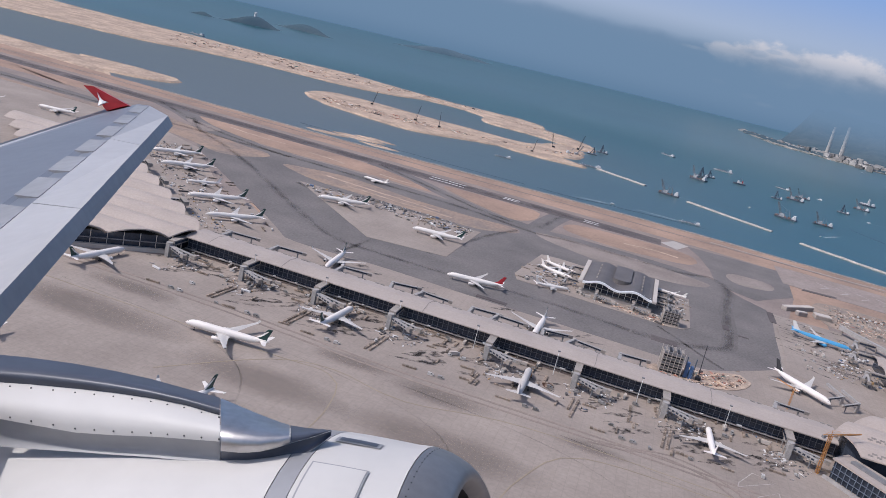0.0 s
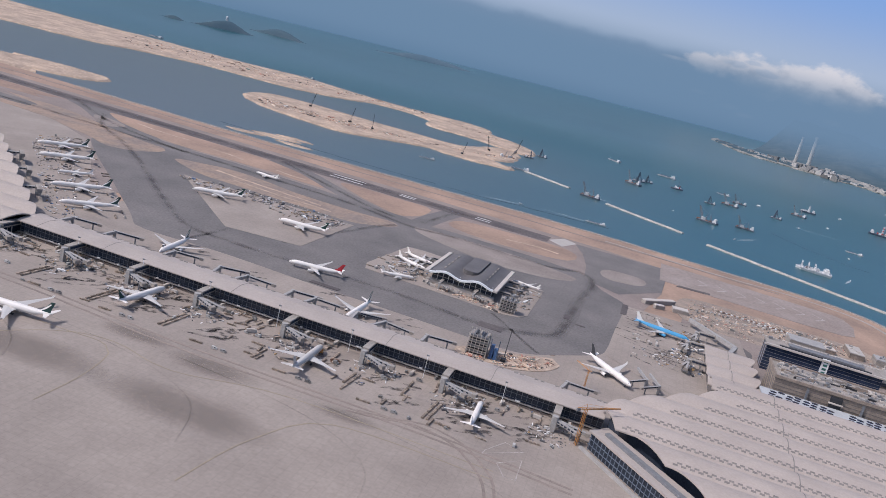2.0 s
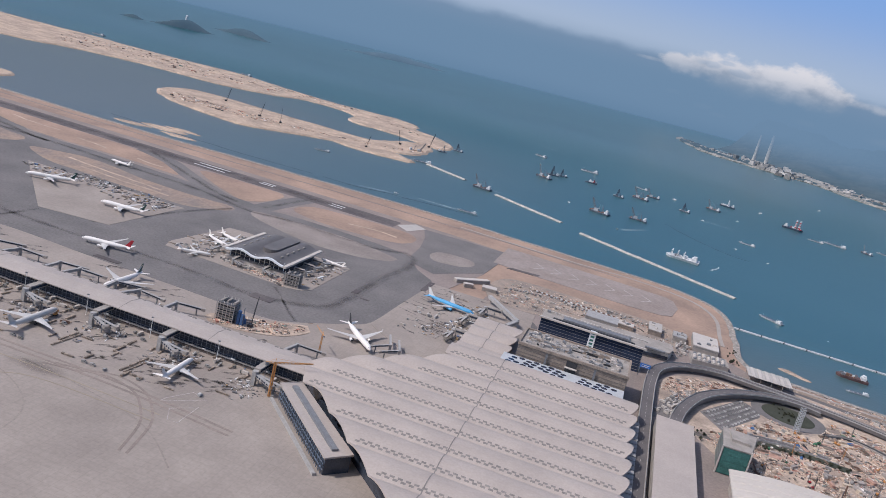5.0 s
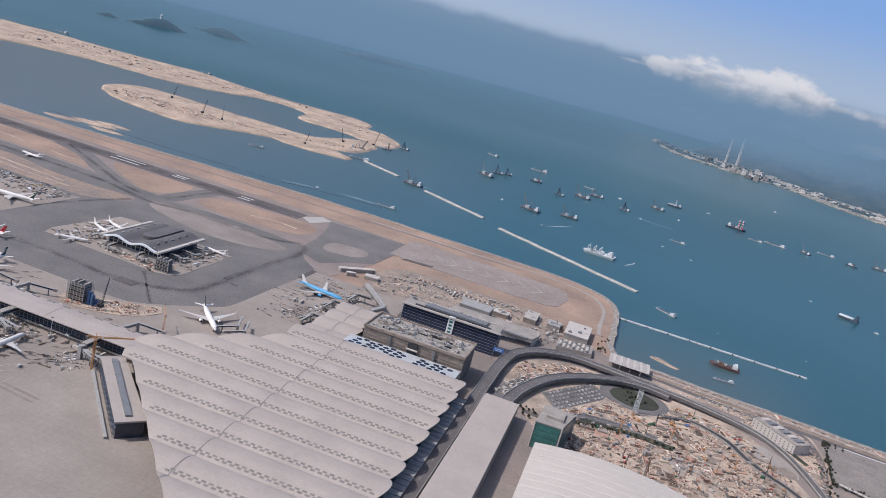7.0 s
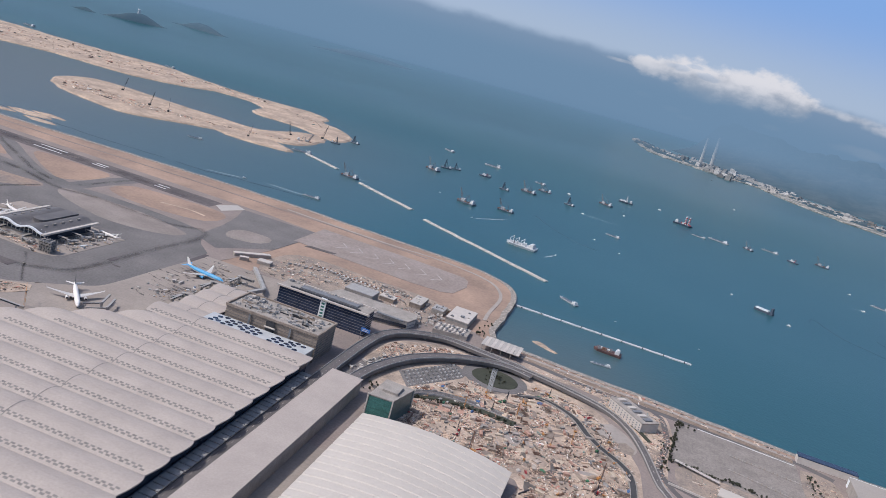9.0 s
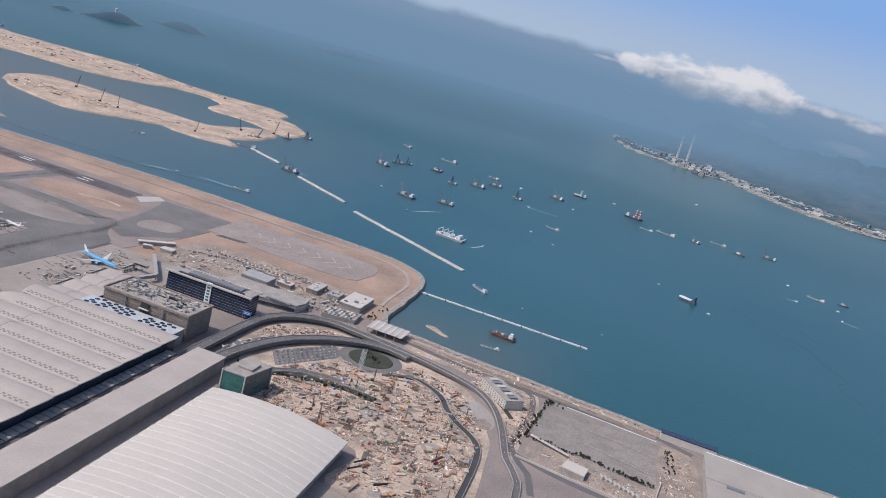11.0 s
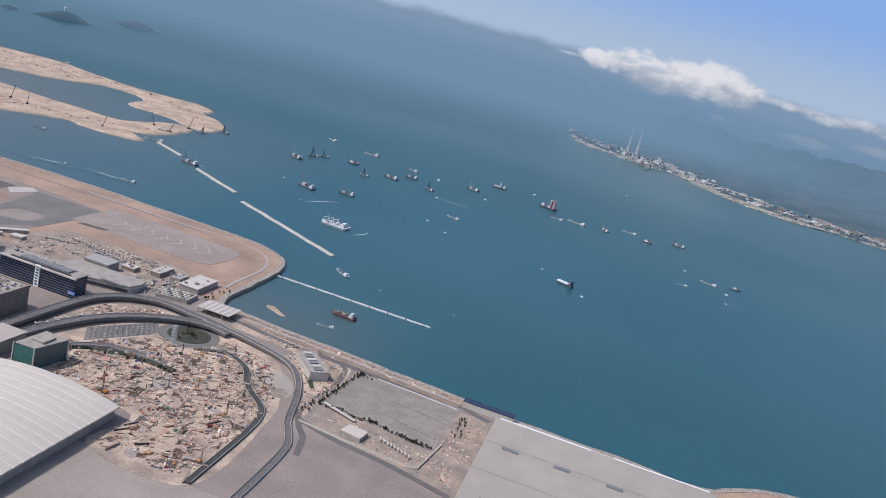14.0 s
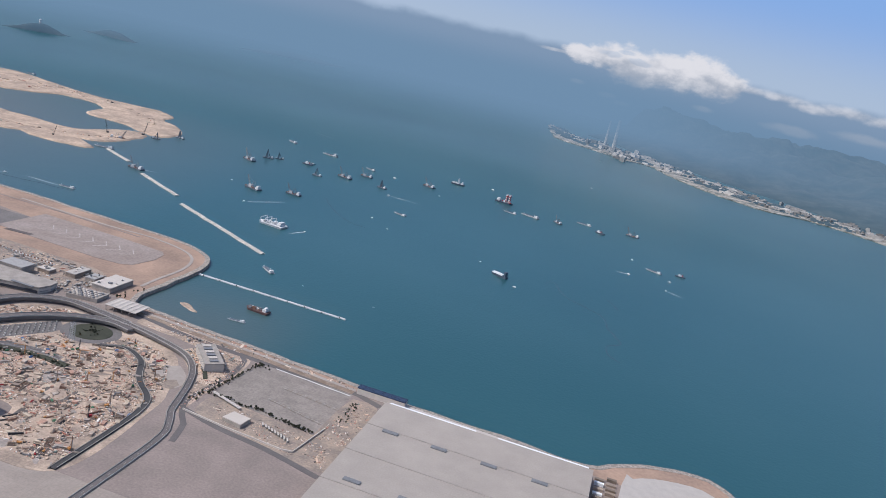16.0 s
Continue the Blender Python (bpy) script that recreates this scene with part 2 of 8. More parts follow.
def water_material():
    m = bpy.data.materials.new("sea_water")
    m.use_nodes = True
    nt, p = m.node_tree, m.node_tree.nodes["Principled BSDF"]
    tc = nt.nodes.new("ShaderNodeTexCoord")
    big, rip, far = (nt.nodes.new("ShaderNodeTexNoise") for _ in range(3))
    big.inputs["Scale"].default_value, big.inputs["Detail"].default_value = 0.004, 5
    rip.inputs["Scale"].default_value, rip.inputs["Detail"].default_value = 0.35, 4
    far.inputs["Scale"].default_value, far.inputs["Detail"].default_value = 0.03, 6
    for n in (big, rip, far):
        nt.links.new(tc.outputs["Object"], n.inputs["Vector"])
    # silty shallows by the reclamation, clearer water in the open strait
    sep = nt.nodes.new("ShaderNodeSeparateXYZ")
    nt.links.new(tc.outputs["Object"], sep.inputs[0])
    silt = nt.nodes.new("ShaderNodeMapRange")
    silt.inputs[1].default_value, silt.inputs[2].default_value = 150, -350
    nt.links.new(sep.outputs["X"], silt.inputs[0])
    near = nt.nodes.new("ShaderNodeMapRange")
    near.inputs[1].default_value, near.inputs[2].default_value = 1350, 1000
    nt.links.new(sep.outputs["Y"], near.inputs[0])
    sm = nt.nodes.new("ShaderNodeMath")
    sm.operation = "MULTIPLY"
    nt.links.new(silt.outputs[0], sm.inputs[0]), nt.links.new(near.outputs[0], sm.inputs[1])
    # stirred-up shallows in the inlet behind the floating boom
    ix, iy, im, both = (nt.nodes.new("ShaderNode" + n) for n in ("MapRange", "MapRange", "Math", "Math"))
    ix.interpolation_type = iy.interpolation_type = "SMOOTHSTEP"
    ix.inputs[1].default_value, ix.inputs[2].default_value = 430, 330
    iy.inputs[1].default_value, iy.inputs[2].default_value, iy.inputs[4].default_value = 640, 490, 0.55
    im.operation, both.operation = "MULTIPLY", "MAXIMUM"
    nt.links.new(sep.outputs["X"], ix.inputs[0]), nt.links.new(sep.outputs["Y"], iy.inputs[0])
    nt.links.new(ix.outputs[0], im.inputs[0]), nt.links.new(iy.outputs[0], im.inputs[1])
    nt.links.new(sm.outputs[0], both.inputs[0]), nt.links.new(im.outputs[0], both.inputs[1])
    sm = both
    r = nt.nodes.new("ShaderNodeValToRGB")
    r.color_ramp.elements[0].position, r.color_ramp.elements[1].position = 0.3, 0.7
    r.color_ramp.elements[0].color, r.color_ramp.elements[1].color = (0.017, 0.076, 0.091, 1), (0.028, 0.094, 0.110, 1)
    nt.links.new(big.outputs["Fac"], r.inputs["Fac"])
    mix = nt.nodes.new("ShaderNodeMix")
    mix.data_type = "RGBA"
    mix.inputs[7].default_value = (0.112, 0.121, 0.110, 1)
    nt.links.new(sm.outputs[0], mix.inputs[0]), nt.links.new(r.outputs["Color"], mix.inputs[6])
    nt.links.new(mix.outputs[2], p.inputs["Base Color"])
    p.inputs["Roughness"].default_value, p.inputs["IOR"].default_value = 0.28, 1.36
    add = nt.nodes.new("ShaderNodeMath")
    add.operation = "ADD"
    nt.links.new(rip.outputs["Fac"], add.inputs[0]), nt.links.new(far.outputs["Fac"], add.inputs[1])
    b = nt.nodes.new("ShaderNodeBump")
    b.inputs["Strength"].default_value, b.inputs["Distance"].default_value = 0.22, 0.5
    nt.links.new(add.outputs[0], b.inputs["Height"]), nt.links.new(b.outputs["Normal"], p.inputs["Normal"])
    return m


M["water"] = water_material()


# ---------- mesh helpers ----------
def link(name, bm, mat, parent=None, label="", smooth=False):
    me = bpy.data.meshes.new(name)
    bmesh.ops.recalc_face_normals(bm, faces=bm.faces)
    if smooth:
        for f in bm.faces:
            f.smooth = True
    bm.to_mesh(me)
    bm.free()
    for m in mat if isinstance(mat, (list, tuple)) else (mat,):
        me.materials.append(m)
    ob = new(name, me)
    if parent:
        ob.parent = parent
    if label:
        ob["label"] = label
    return ob


def part(name, bm, mat, parent, label="", smooth=False):
    return link(name, bm, mat, parent, label, smooth)


def thing(name, label, category, group="", kind=""):
    return tagged(new(name), label, category, group, kind)


def box(bm, x0, x1, y0, y1, z0, z1, m=None):
    vs = [bm.verts.new((x, y, z)) for z in (z0, z1) for x, y in ((x0, y0), (x1, y0), (x1, y1), (x0, y1))]
    if m is not None:
        for v in vs:
            v.co = m @ v.co
    for f in ((0, 3, 2, 1), (4, 5, 6, 7), (0, 1, 5, 4), (1, 2, 6, 5), (2, 3, 7, 6), (3, 0, 4, 7)):
        bm.faces.new([vs[i] for i in f])
    return vs


def prism(bm, pts, z0, z1, spread=0.0):
    """A plate over an outline; spread widens its foot."""
    pts = [Vector((p[0], p[1])) for p in pts]
    n = len(pts)
    if sum(pts[i - 1].x * pts[i].y - pts[i].x * pts[i - 1].y for i in range(n)) < 0:
        pts.reverse()
    top = [bm.verts.new((p.x, p.y, z1)) for p in pts]
    foot = []
    for i, p in enumerate(pts):
        d = pts[(i + 1) % n] - pts[i - 1]
        d = d.normalized() if d.length > 1e-6 else Vector((1, 0))
        foot.append(bm.verts.new((p.x + d.y * spread, p.y - d.x * spread, z0)))
    for tri in tessellate_polygon([[(p.x, p.y, 0) for p in pts]]):
        f = [top[k] for k in tri]
        if len(set(f)) == 3 and not bm.faces.get(f):
            bm.faces.new(f)
    for i in range(n):
        bm.faces.new((foot[i], foot[(i + 1) % n], top[(i + 1) % n], top[i]))


def loft(bm, rings, cap=True):
    vs = [[bm.verts.new(p) for p in ring] for ring in rings]
    n = len(rings[0])
    for a, b in zip(vs, vs[1:]):
        for i in range(n):
            bm.faces.new((a[i], a[(i + 1) % n], b[(i + 1) % n], b[i]))
    if cap:
        bm.faces.new(vs[0][::-1])
        bm.faces.new(vs[-1])


def tube(bm, a, b, r0, r1=None, n=8):
    a, b = Vector(a), Vector(b)
    q = (b - a).to_track_quat("Z", "Y")
    r1 = r0 if r1 is None else r1
    loft(bm, [[p + q @ Vector((math.cos(2 * math.pi * i / n) * r, math.sin(2 * math.pi * i / n) * r, 0)) for i in range(n)] for p, r in ((a, r0), (b, r1))])


def smooth_line(pts, step=6.0, closed=False, rough=0.0, seed=0):
    """A rounded line through plan points, with an uneven edge."""
    P = [Vector(p) for p in pts]
    n, out = len(P), []
    for i in range(n if closed else n - 1):
        p0 = P[i - 1] if closed or i else P[0]
        p1, p2 = P[i], P[(i + 1) % n]
        p3 = P[(i + 2) % n] if closed or i + 2 < n else P[-1]
        k = max(1, int((p2 - p1).length / step))
        for j in range(k):
            t = j / k
            q = 0.5 * (2 * p1 + (p2 - p0) * t + (2 * p0 - 5 * p1 + 4 * p2 - p3) * t * t + (3 * p1 - p0 - 3 * p2 + p3) * t ** 3)
            if rough:
                q = q + Vector([rough * noise.noise(Vector((q.x * 0.06 + seed, q.y * 0.06, d * 7.0))) for d in range(len(q))])
            out.append(q)
    if not closed:
        out.append(P[-1])
    return out


def ribbon(bm, line, width, z0, z1):
    """A strip of road along a plan line with thickness; z may vary with the third value."""
    L, n = [], len(line)
    for i, p in enumerate(line):
        d = (Vector(line[min(i + 1, n - 1)][:2]) - Vector(line[max(i - 1, 0)][:2])).normalized()
        s = Vector((-d.y, d.x)) * width / 2
        h = p[2] if len(p) > 2 else 0.0
        L.append([(p[0] + s.x, p[1] + s.y, h + z1), (p[0] - s.x, p[1] - s.y, h + z1), (p[0] - s.x, p[1] - s.y, h + z0), (p[0] + s.x, p[1] + s.y, h + z0)])
    loft(bm, L)


def rect(x0, x1, y0, y1):
    return [(x0, y0), (x1, y0), (x1, y1), (x0, y1)]


def sheet(name, pts, z, mat, label="", category="", kind="structure", thick=0.4):
    bm = bmesh.new()
    prism(bm, pts, z - thick, z)
    return tagged(link(name, bm, mat), label, category, "", kind)


# ---------- sea, land and paving ----------
G0 = 2.5
bm = bmesh.new()
prism(bm, [(-4600 + 0, -900), (4900, -900), (4900, 4700), (-4600, 4700)], -3, 0)
tagged(link("water", bm, M["water"]), "blue-green sea with fine ripples", "sea", "", "structure")

COAST = [(-1500, 640), (-700, 650), (-420, 640), (-246, 640), (-143, 648), (-42, 656), (33, 659), (105, 657), (195, 653), (232, 648), (255, 634), (266, 614), (270, 585),
         (271, 545), (271, 512), (276, 499), (304, 495), (345, 491), (400, 487), (456, 482), (487, 478), (560, 476), (607, 474), (620, 484), (640, 498), (667, 508), (688, 503),
         (705, 470), (720, 400), (735, 250), (740, -300)]
coast = smooth_line(COAST, 7, rough=1.6) + [Vector((740, -700)), Vector((-1500, -700))]
bm = bmesh.new()
prism(bm, [tuple(p) for p in coast][::-1], -1.5, G0 - 0.15, 4.0)
tagged(link("ground", bm, M["earth"]), "dry brown reclaimed land of the airport island", "ground", "", "structure")


bm = bmesh.new()
ribbon(bm, [tuple(p) for p in smooth_line(COAST[2:-2], 7, rough=1.6)], 4.2, -2.0, -0.35 + G0 + 0.45)
tagged(link("sea_wall", bm, M["rock"]), "pale rough stone sea wall along the shore", "sea wall", "", "structure")


def bank(name, pts, label, z=1.6, closed=True, rough=5.0, seed=1):
    bm = bmesh.new()
    prism(bm, [tuple(p) for p in smooth_line(pts, 9, True, rough, seed)], -1.0, z, 5.0)
    return tagged(link(name, bm, M["sand"]), label, "sand bank", "", "structure")


bank("sand_bank_1", [(-1500, 900), (-1000, 930), (-704, 985), (-640, 1035), (-560, 1075), (-490, 1085), (-420, 1095), (-365, 1140), (-335, 1185), (-284, 1190), (-240, 1165), (-231, 1120), (-213, 1092), (-153, 1090), (-97, 1066), (-74, 1068), (-80, 1122), (-113, 1166),
     (-157, 1195), (-168, 1240), (-207, 1262), (-249, 1255), (-323, 1245), (-406, 1258), (-500, 1280), (-579, 1258), (-659, 1245), (-769, 1240), (-881, 1220), (-1500, 1180)], "long bare tan sand strip of the new land", rough=4)
def curtain(line, label="dark floating silt curtain on the water"):
    bm = bmesh.new()
    ribbon(bm, [tuple(p) for p in smooth_line(line, 5, rough=2.2)], 0.65, -0.2, 0.15)
    return tagged(link("silt_curtain", bm, M["navy"]), label, "silt curtain", "silt curtains", "structure")


curtain([(221, 980), (251, 932), (288, 894), (309, 888)])
curtain([(525, 868), (532, 884), (549, 842), (573, 822), (593, 803), (601, 769), (614, 736), (602, 718), (606, 698), (616, 686)])
curtain([(590, 874), (598, 862), (605, 845)])
curtain([(-300, 684), (-195, 681), (-154, 681), (-92, 686)])
curtain([(-81, 686), (-49, 688), (-21, 697), (60, 712)])
bank("sand_bank_2", [(-395, 902), (-391, 960), (-346, 974), (-270, 968), (-204, 968), (-146, 972), (-120, 1045), (-88, 1048), (-79, 966), (-95, 937), (-113, 934), (-64, 900), (-90, 886), (-118, 882), (-140, 884), (-160, 890), (-190, 868), (-235, 828), (-275, 828), (-348, 852)], "bare tan sand island with rigs", seed=5, rough=3)
bank("sand_bank_3", [(-1500, 690), (-640, 705), (-557, 726), (-500, 736), (-458, 733), (-448, 716), (-455, 694), (-500, 668), (-570, 655), (-1500, 640)][::-1], "curved tan sand spit by the runway shore", seed=9, rough=3)

# paving, from the stands northwards to the shore
sheet("apron_1", [(-1500, -690), (700, -690), (700, 300), (120, 300), (120, 342), (84, 371), (80, 361), (66, 349), (53, 337), (42, 333), (0, 322), (-40, 318), (-85, 322), (-146, 340), (-268, 467), (-330, 500), (-1500, 520)], G0, M["apron"],
      "worn taupe concrete apron with oil stains", "apron")
sheet("shoulder_1", [(-1500, 520), (-330, 500), (-268, 467), (-200, 380), (80, 374), (106, 523), (108, 600), (60, 606), (-1500, 604)], G0 + 0.03, M["oldgrey"], "worn grey paved shoulders beside the runway", "pavement")
sheet("taxiway_1", smooth_line([(-150, 347), (-144, 340.5), (-137, 339), (-126, 339), (-95, 341), (-50, 339), (0, 338), (40, 337), (52, 341), (64, 352), (74, 362), (81, 371), (83, 386), (84, 414), (86, 466), (80, 478), (72, 486), (66, 496), (58, 511), (24, 518), (-30, 519), (-50, 514), (-64, 520), (-100, 523), (-140, 526), (-200, 528), (-240, 526), (-262, 532), (-320, 578), (-352, 574), (-300, 520), (-268, 467), (-195, 393), (-162, 360)], 4, True),
      G0 + 0.07, M["asphalt"], "dark grey asphalt taxiway with tyre marks", "taxiway")
for k, (line, w) in enumerate((([(-190, 577), (-160, 566), (-128, 543), (-96, 522), (-54, 500)], 15), ([(-46, 578), (-50, 550), (-54, 500)], 15), ([(-1500, 524), (-900, 521), (-500, 519), (-300, 519), (-232, 520)], 17), ([(-375, 582), (-345, 566), (-312, 541), (-285, 528), (-250, 518)], 17))):
    bm = bmesh.new()
    ribbon(bm, [tuple(p) for p in smooth_line(line, 6)], w, G0 - 0.2, G0 + 0.074 + 0.003 * k)
    tagged(link(f"taxiway_{k + 7}", bm, M["asphalt"]), "grey asphalt taxiway leading to the runway", "taxiway", "", "structure")
sheet("grass_strip_1", smooth_line([(-219, 488), (-200, 500), (-187, 505), (-160, 503), (-135, 496), (-93, 494), (-70, 498), (-61, 493), (-62, 483), (-74, 472), (-84, 466), (-123, 466), (-159, 468), (-189, 470)], 5, True, 0.8, 3), G0 + 0.09, M["drygrass"], "grey-brown dry grass strip between taxiways", "grass strip")
sheet("grass_strip_7", smooth_line([(-500, 566), (-420, 540), (-345, 536), (-300, 522), (-262, 511), (-240, 507), (-235, 492), (-254, 469), (-300, 486), (-400, 500), (-900, 500), (-900, 506), (-420, 508), (-360, 520), (-390, 534)], 6, True, 0.8, 4), G0 + 0.09, M["drygrass"], "brown dry grass between taxiways", "grass strip")
sheet("grass_strip_2", smooth_line([(-900, 532), (-420, 548), (-392, 556), (-380, 568), (-420, 572), (-900, 572)], 8, True), G0 + 0.09, M["earth"], "brown dry grass strip beside the runway", "grass strip")
sheet("grass_strip_3", smooth_line([(-330, 568), (-300, 545), (-266, 534), (-236, 531), (-200, 533), (-170, 534), (-146, 532), (-130, 533), (-140, 543), (-161, 557), (-180, 566), (-202, 571), (-250, 572), (-320, 572)], 5, True, 0.8, 5), G0 + 0.09, M["earth"], "brown dry grass strip beside the runway", "grass strip")
sheet("grass_strip_8", smooth_line([(-130, 562), (-104, 540), (-84, 527), (-70, 521), (-60, 536), (-59, 556), (-64, 570), (-90, 571), (-124, 570)], 5, True, 0.6, 6), G0 + 0.09, M["earth"], "brown dry grass between runway and exit taxiway", "grass strip")
sheet("grass_strip_9", smooth_line([(-328, 549), (-303, 545), (-293, 535), (-300, 522), (-316, 532)], 4, True), G0 + 0.10, M["greytan"], "pale grey worn island between taxiways", "grass strip")
for k, line in enumerate(([(-230, 551), (-214, 549), (-200, 544)], [(-300, 561), (-270, 556), (-252, 557)], [(-172, 544), (-158, 541), (-148, 542)], [(-190, 492), (-150, 487), (-110, 483)], [(-170, 479), (-140, 477), (-100, 476)], [(0, 545), (20, 550), (36, 548)])):
    bm = bmesh.new()
    ribbon(bm, [tuple(p) for p in smooth_line(line, 3, rough=1.6, seed=k)], 2.4, G0 - 0.1, G0 + 0.105 + 0.002 * k)
    tagged(link("bare_streak", bm, M["sand"]), "pale bare streak worn in the grass", "earth", "", "structure")
sheet("grass_strip_4", smooth_line([(-40, 540), (-35, 560), (-11, 567), (31, 571), (46, 562), (48, 546), (44, 537), (30, 530), (0, 525), (-28, 529)], 5, True), G0 + 0.06, M["earth"], "brown dry grass island by the runway end", "grass strip")
sheet("grass_strip_5", smooth_line([(-51, 497), (-45, 506), (9, 508), (43, 501), (55, 495), (53, 487), (36, 475), (4, 471), (-37, 485)], 5, True), G0 + 0.10, M["greytan"], "grey worn grass island inside the taxiway bend", "grass strip")
sheet("taxiway_6", [(50, 572), (44, 590), (42, 596.5), (78, 598), (110, 600), (106, 526), (88, 500), (81, 489), (66, 497), (58, 512), (56, 540)], G0 + 0.085, M["asphalt"], "grey asphalt taxiway at the runway end", "taxiway")
sheet("grass_strip_6", smooth_line([(66, 532), (71, 546), (90, 548), (96, 539), (91, 525), (73, 519)], 4, True), G0 + 0.10, M["greytan"], "grey worn grass island", "grass strip")
TRACKS = (([(-1500, 519), (-1000, 518), (-700, 517), (-500, 516.5), (-350, 516), (-228, 517), (-160, 515), (-100, 512), (-54, 500), (-28, 506), (11, 505), (38, 505), (54, 515), (62, 506), (65, 484), (62, 454), (61, 417), (60, 385), (55, 372), (45, 366), (28, 359), (16, 359)], 1.0),
          ([(-330, 560), (-300, 520), (-268, 496), (-228, 460), (-202, 433), (-176, 406), (-154, 384), (-140, 371), (-127, 362), (-112, 360), (-84, 360), (-43, 363), (-13, 363), (15, 359)], 0.8), ([(-186, 580), (-128, 543), (-96, 522), (-70, 512)], 0.8),
          ([(-46, 574), (-49, 550), (-52, 518)], 0.7), ([(-375, 584), (-312, 541), (-250, 519), (-228, 516)], 0.8), ([(-119, 342), (-117, 358), (-116, 380)], 0.4), ([(27, 379), (37, 367), (47, 354), (55, 345)], 0.3), ([(-62, 492), (-70, 468), (-80, 425), (-88, 385)], 0.6))
for k, (line, f) in enumerate(TRACKS):
    for j, w in enumerate((7.5, 4.2, 2.0)):
        bm = bmesh.new()
        ribbon(bm, [tuple(p) for p in smooth_line(line, 6, rough=0.9 if f > 0.5 else 0.0, seed=3 * k + j)], w * f, G0 - 0.2, G0 + 0.114 + 0.012 * k + 0.004 * j)
        tagged(link("rubber_track", bm, M["rubber"]), "dark rubber-marked centre strip of the taxiway", "marking", "", "structure")
sheet("apron_5", [(-168, 296), (150, 296), (150, 468), (72, 468), (62, 348), (-120, 350), (-172, 374)], G0 + 0.05, M["apron"], "taupe concrete stands north of the concourse", "apron")
sheet("apron_2", [(-192, 456), (-128, 459), (-78, 460), (-79, 388), (-119, 381)], G0 + 0.22, M["apron"], "taupe concrete parking apron by the taxiways", "apron")
sheet("apron_3", [(-45, 396), (-42, 386), (32, 383), (39, 386), (42, 392), (42, 446), (-30, 452), (-40, 450)], G0 + 0.23, M["apron"], "taupe concrete apron round the satellite hall", "apron")
sheet("apron_4", [(84, 371), (86, 400), (88, 468), (150, 470), (160, 300), (120, 300), (120, 342)], G0 + 0.24, M["apron"], "taupe concrete apron beside the terminal", "apron")
sheet("runway", rect(-1500, 24, 574, 594), G0 + 0.10, M["tyremarks"], "dark asphalt runway with rubber marks", "runway")
sheet("runway_2", rect(-1500, 10, 578, 590.5), G0 + 0.118, M["rubber"], "black rubbered middle of the runway", "runway", thick=0.05)
sheet("runway_3", rect(-1500, -30, 580.5, 588.5), G0 + 0.124, M["rubber"], "black rubbered middle of the runway", "runway", thick=0.05)
sheet("perimeter_road", [(-1500, 617), (-143, 625), (-40, 632), (105, 634), (190, 631), (190, 633), (105, 636.2), (-40, 634.2), (-143, 627.2), (-1500, 619.2)], G0 + 0.05, M["oldgrey"], "narrow grey perimeter road behind the sea wall", "road", thick=0.3)
for i, (x0, x1, y0, y1) in enumerate(((-147, -120, 581, 582.6), (-147, -120, 589, 590.6), (-91, -79, 583, 584.5), (-91, -79, 588, 589.4), (-31, -20, 581, 582.4), (-31, -20, 587, 588.4))):
    sheet(f"runway_marking_{i + 1}", rect(x0, x1, y0, y1), G0 + 0.14, M["paint"], "white painted runway bar", "marking", thick=0.1)
sheet("runway_overrun", [(104, 562), (140, 559), (200, 557), (222, 559), (230, 565), (234, 590), (231, 607), (226, 613), (188, 616), (104, 618)], G0 + 0.09, M["overrun"], "worn grey paved runway end", "runway")
for i in range(7):
    x = 130 + i * 13
    for s in (-1, 1):
        bm = bmesh.new()
        ribbon(bm, [(x + 7, 588), (x, 588 + s * 9)], 1.0, G0, G0 + 0.12)
        tagged(link("runway_chevron", bm, M["chevron"]), "faded pale chevron line", "marking", "", "structure")
bm = bmesh.new()
ribbon(bm, [tuple(p) for p in smooth_line([(60, 640), (150, 637), (195, 640), (228, 634), (246, 624), (256, 608), (261, 586), (261, 552), (262, 530)], 5)], 2.6, G0 - 0.3, G0 + 0.11)
tagged(link("perimeter_path", bm, M["apron_pale"]), "pale path behind the sea wall", "path", "", "structure")
sheet("dark_patch", [(115, 557), (117, 562), (138, 565), (137, 560)], G0 + 0.10, M["runway"], "dark patch of old asphalt", "pavement")
sheet("pavement_1", [(150, 300), (700, 300), (700, 460), (480, 474), (300, 482), (275, 490), (262, 500), (230, 500), (120, 500), (118, 470), (150, 470)], G0 + 0.06, M["oldgrey"], "worn grey paving of the service yards", "pavement")
for line in ([(54.3, 239.6), (54.8, 242.7), (59.5, 252.4), (66.3, 250.2), (54.3, 239.6)], [(59.8, 236.9), (66.6, 244.2), (67.1, 230.4), (63.4, 230.1), (59.8, 236.9)]):
    bm = bmesh.new()
    ribbon(bm, line, 0.32, G0 - 0.1, G0 + 0.058)
    tagged(link("apron_marking", bm, M["chevron"]), "faded white outline painted on the apron", "marking", "", "structure")
for off in (0.0, 2.6):
    bm = bmesh.new()
    ribbon(bm, [tuple(p) for p in smooth_line([(12 - off, 238.5 - off), (22 - off, 240.7 - off), (33.5 - off, 245 - off), (47.4 - off, 241.2 - off), (57.2 - off, 231 - off), (61.7 - off, 223.2 - off), (66 - off, 205)], 4)], 0.9, G0 - 0.1, G0 + 0.066 + 0.002 * off)
    tagged(link("apron_road", bm, M["stained"]), "dark worn wheel line of the apron road", "marking", "", "structure")
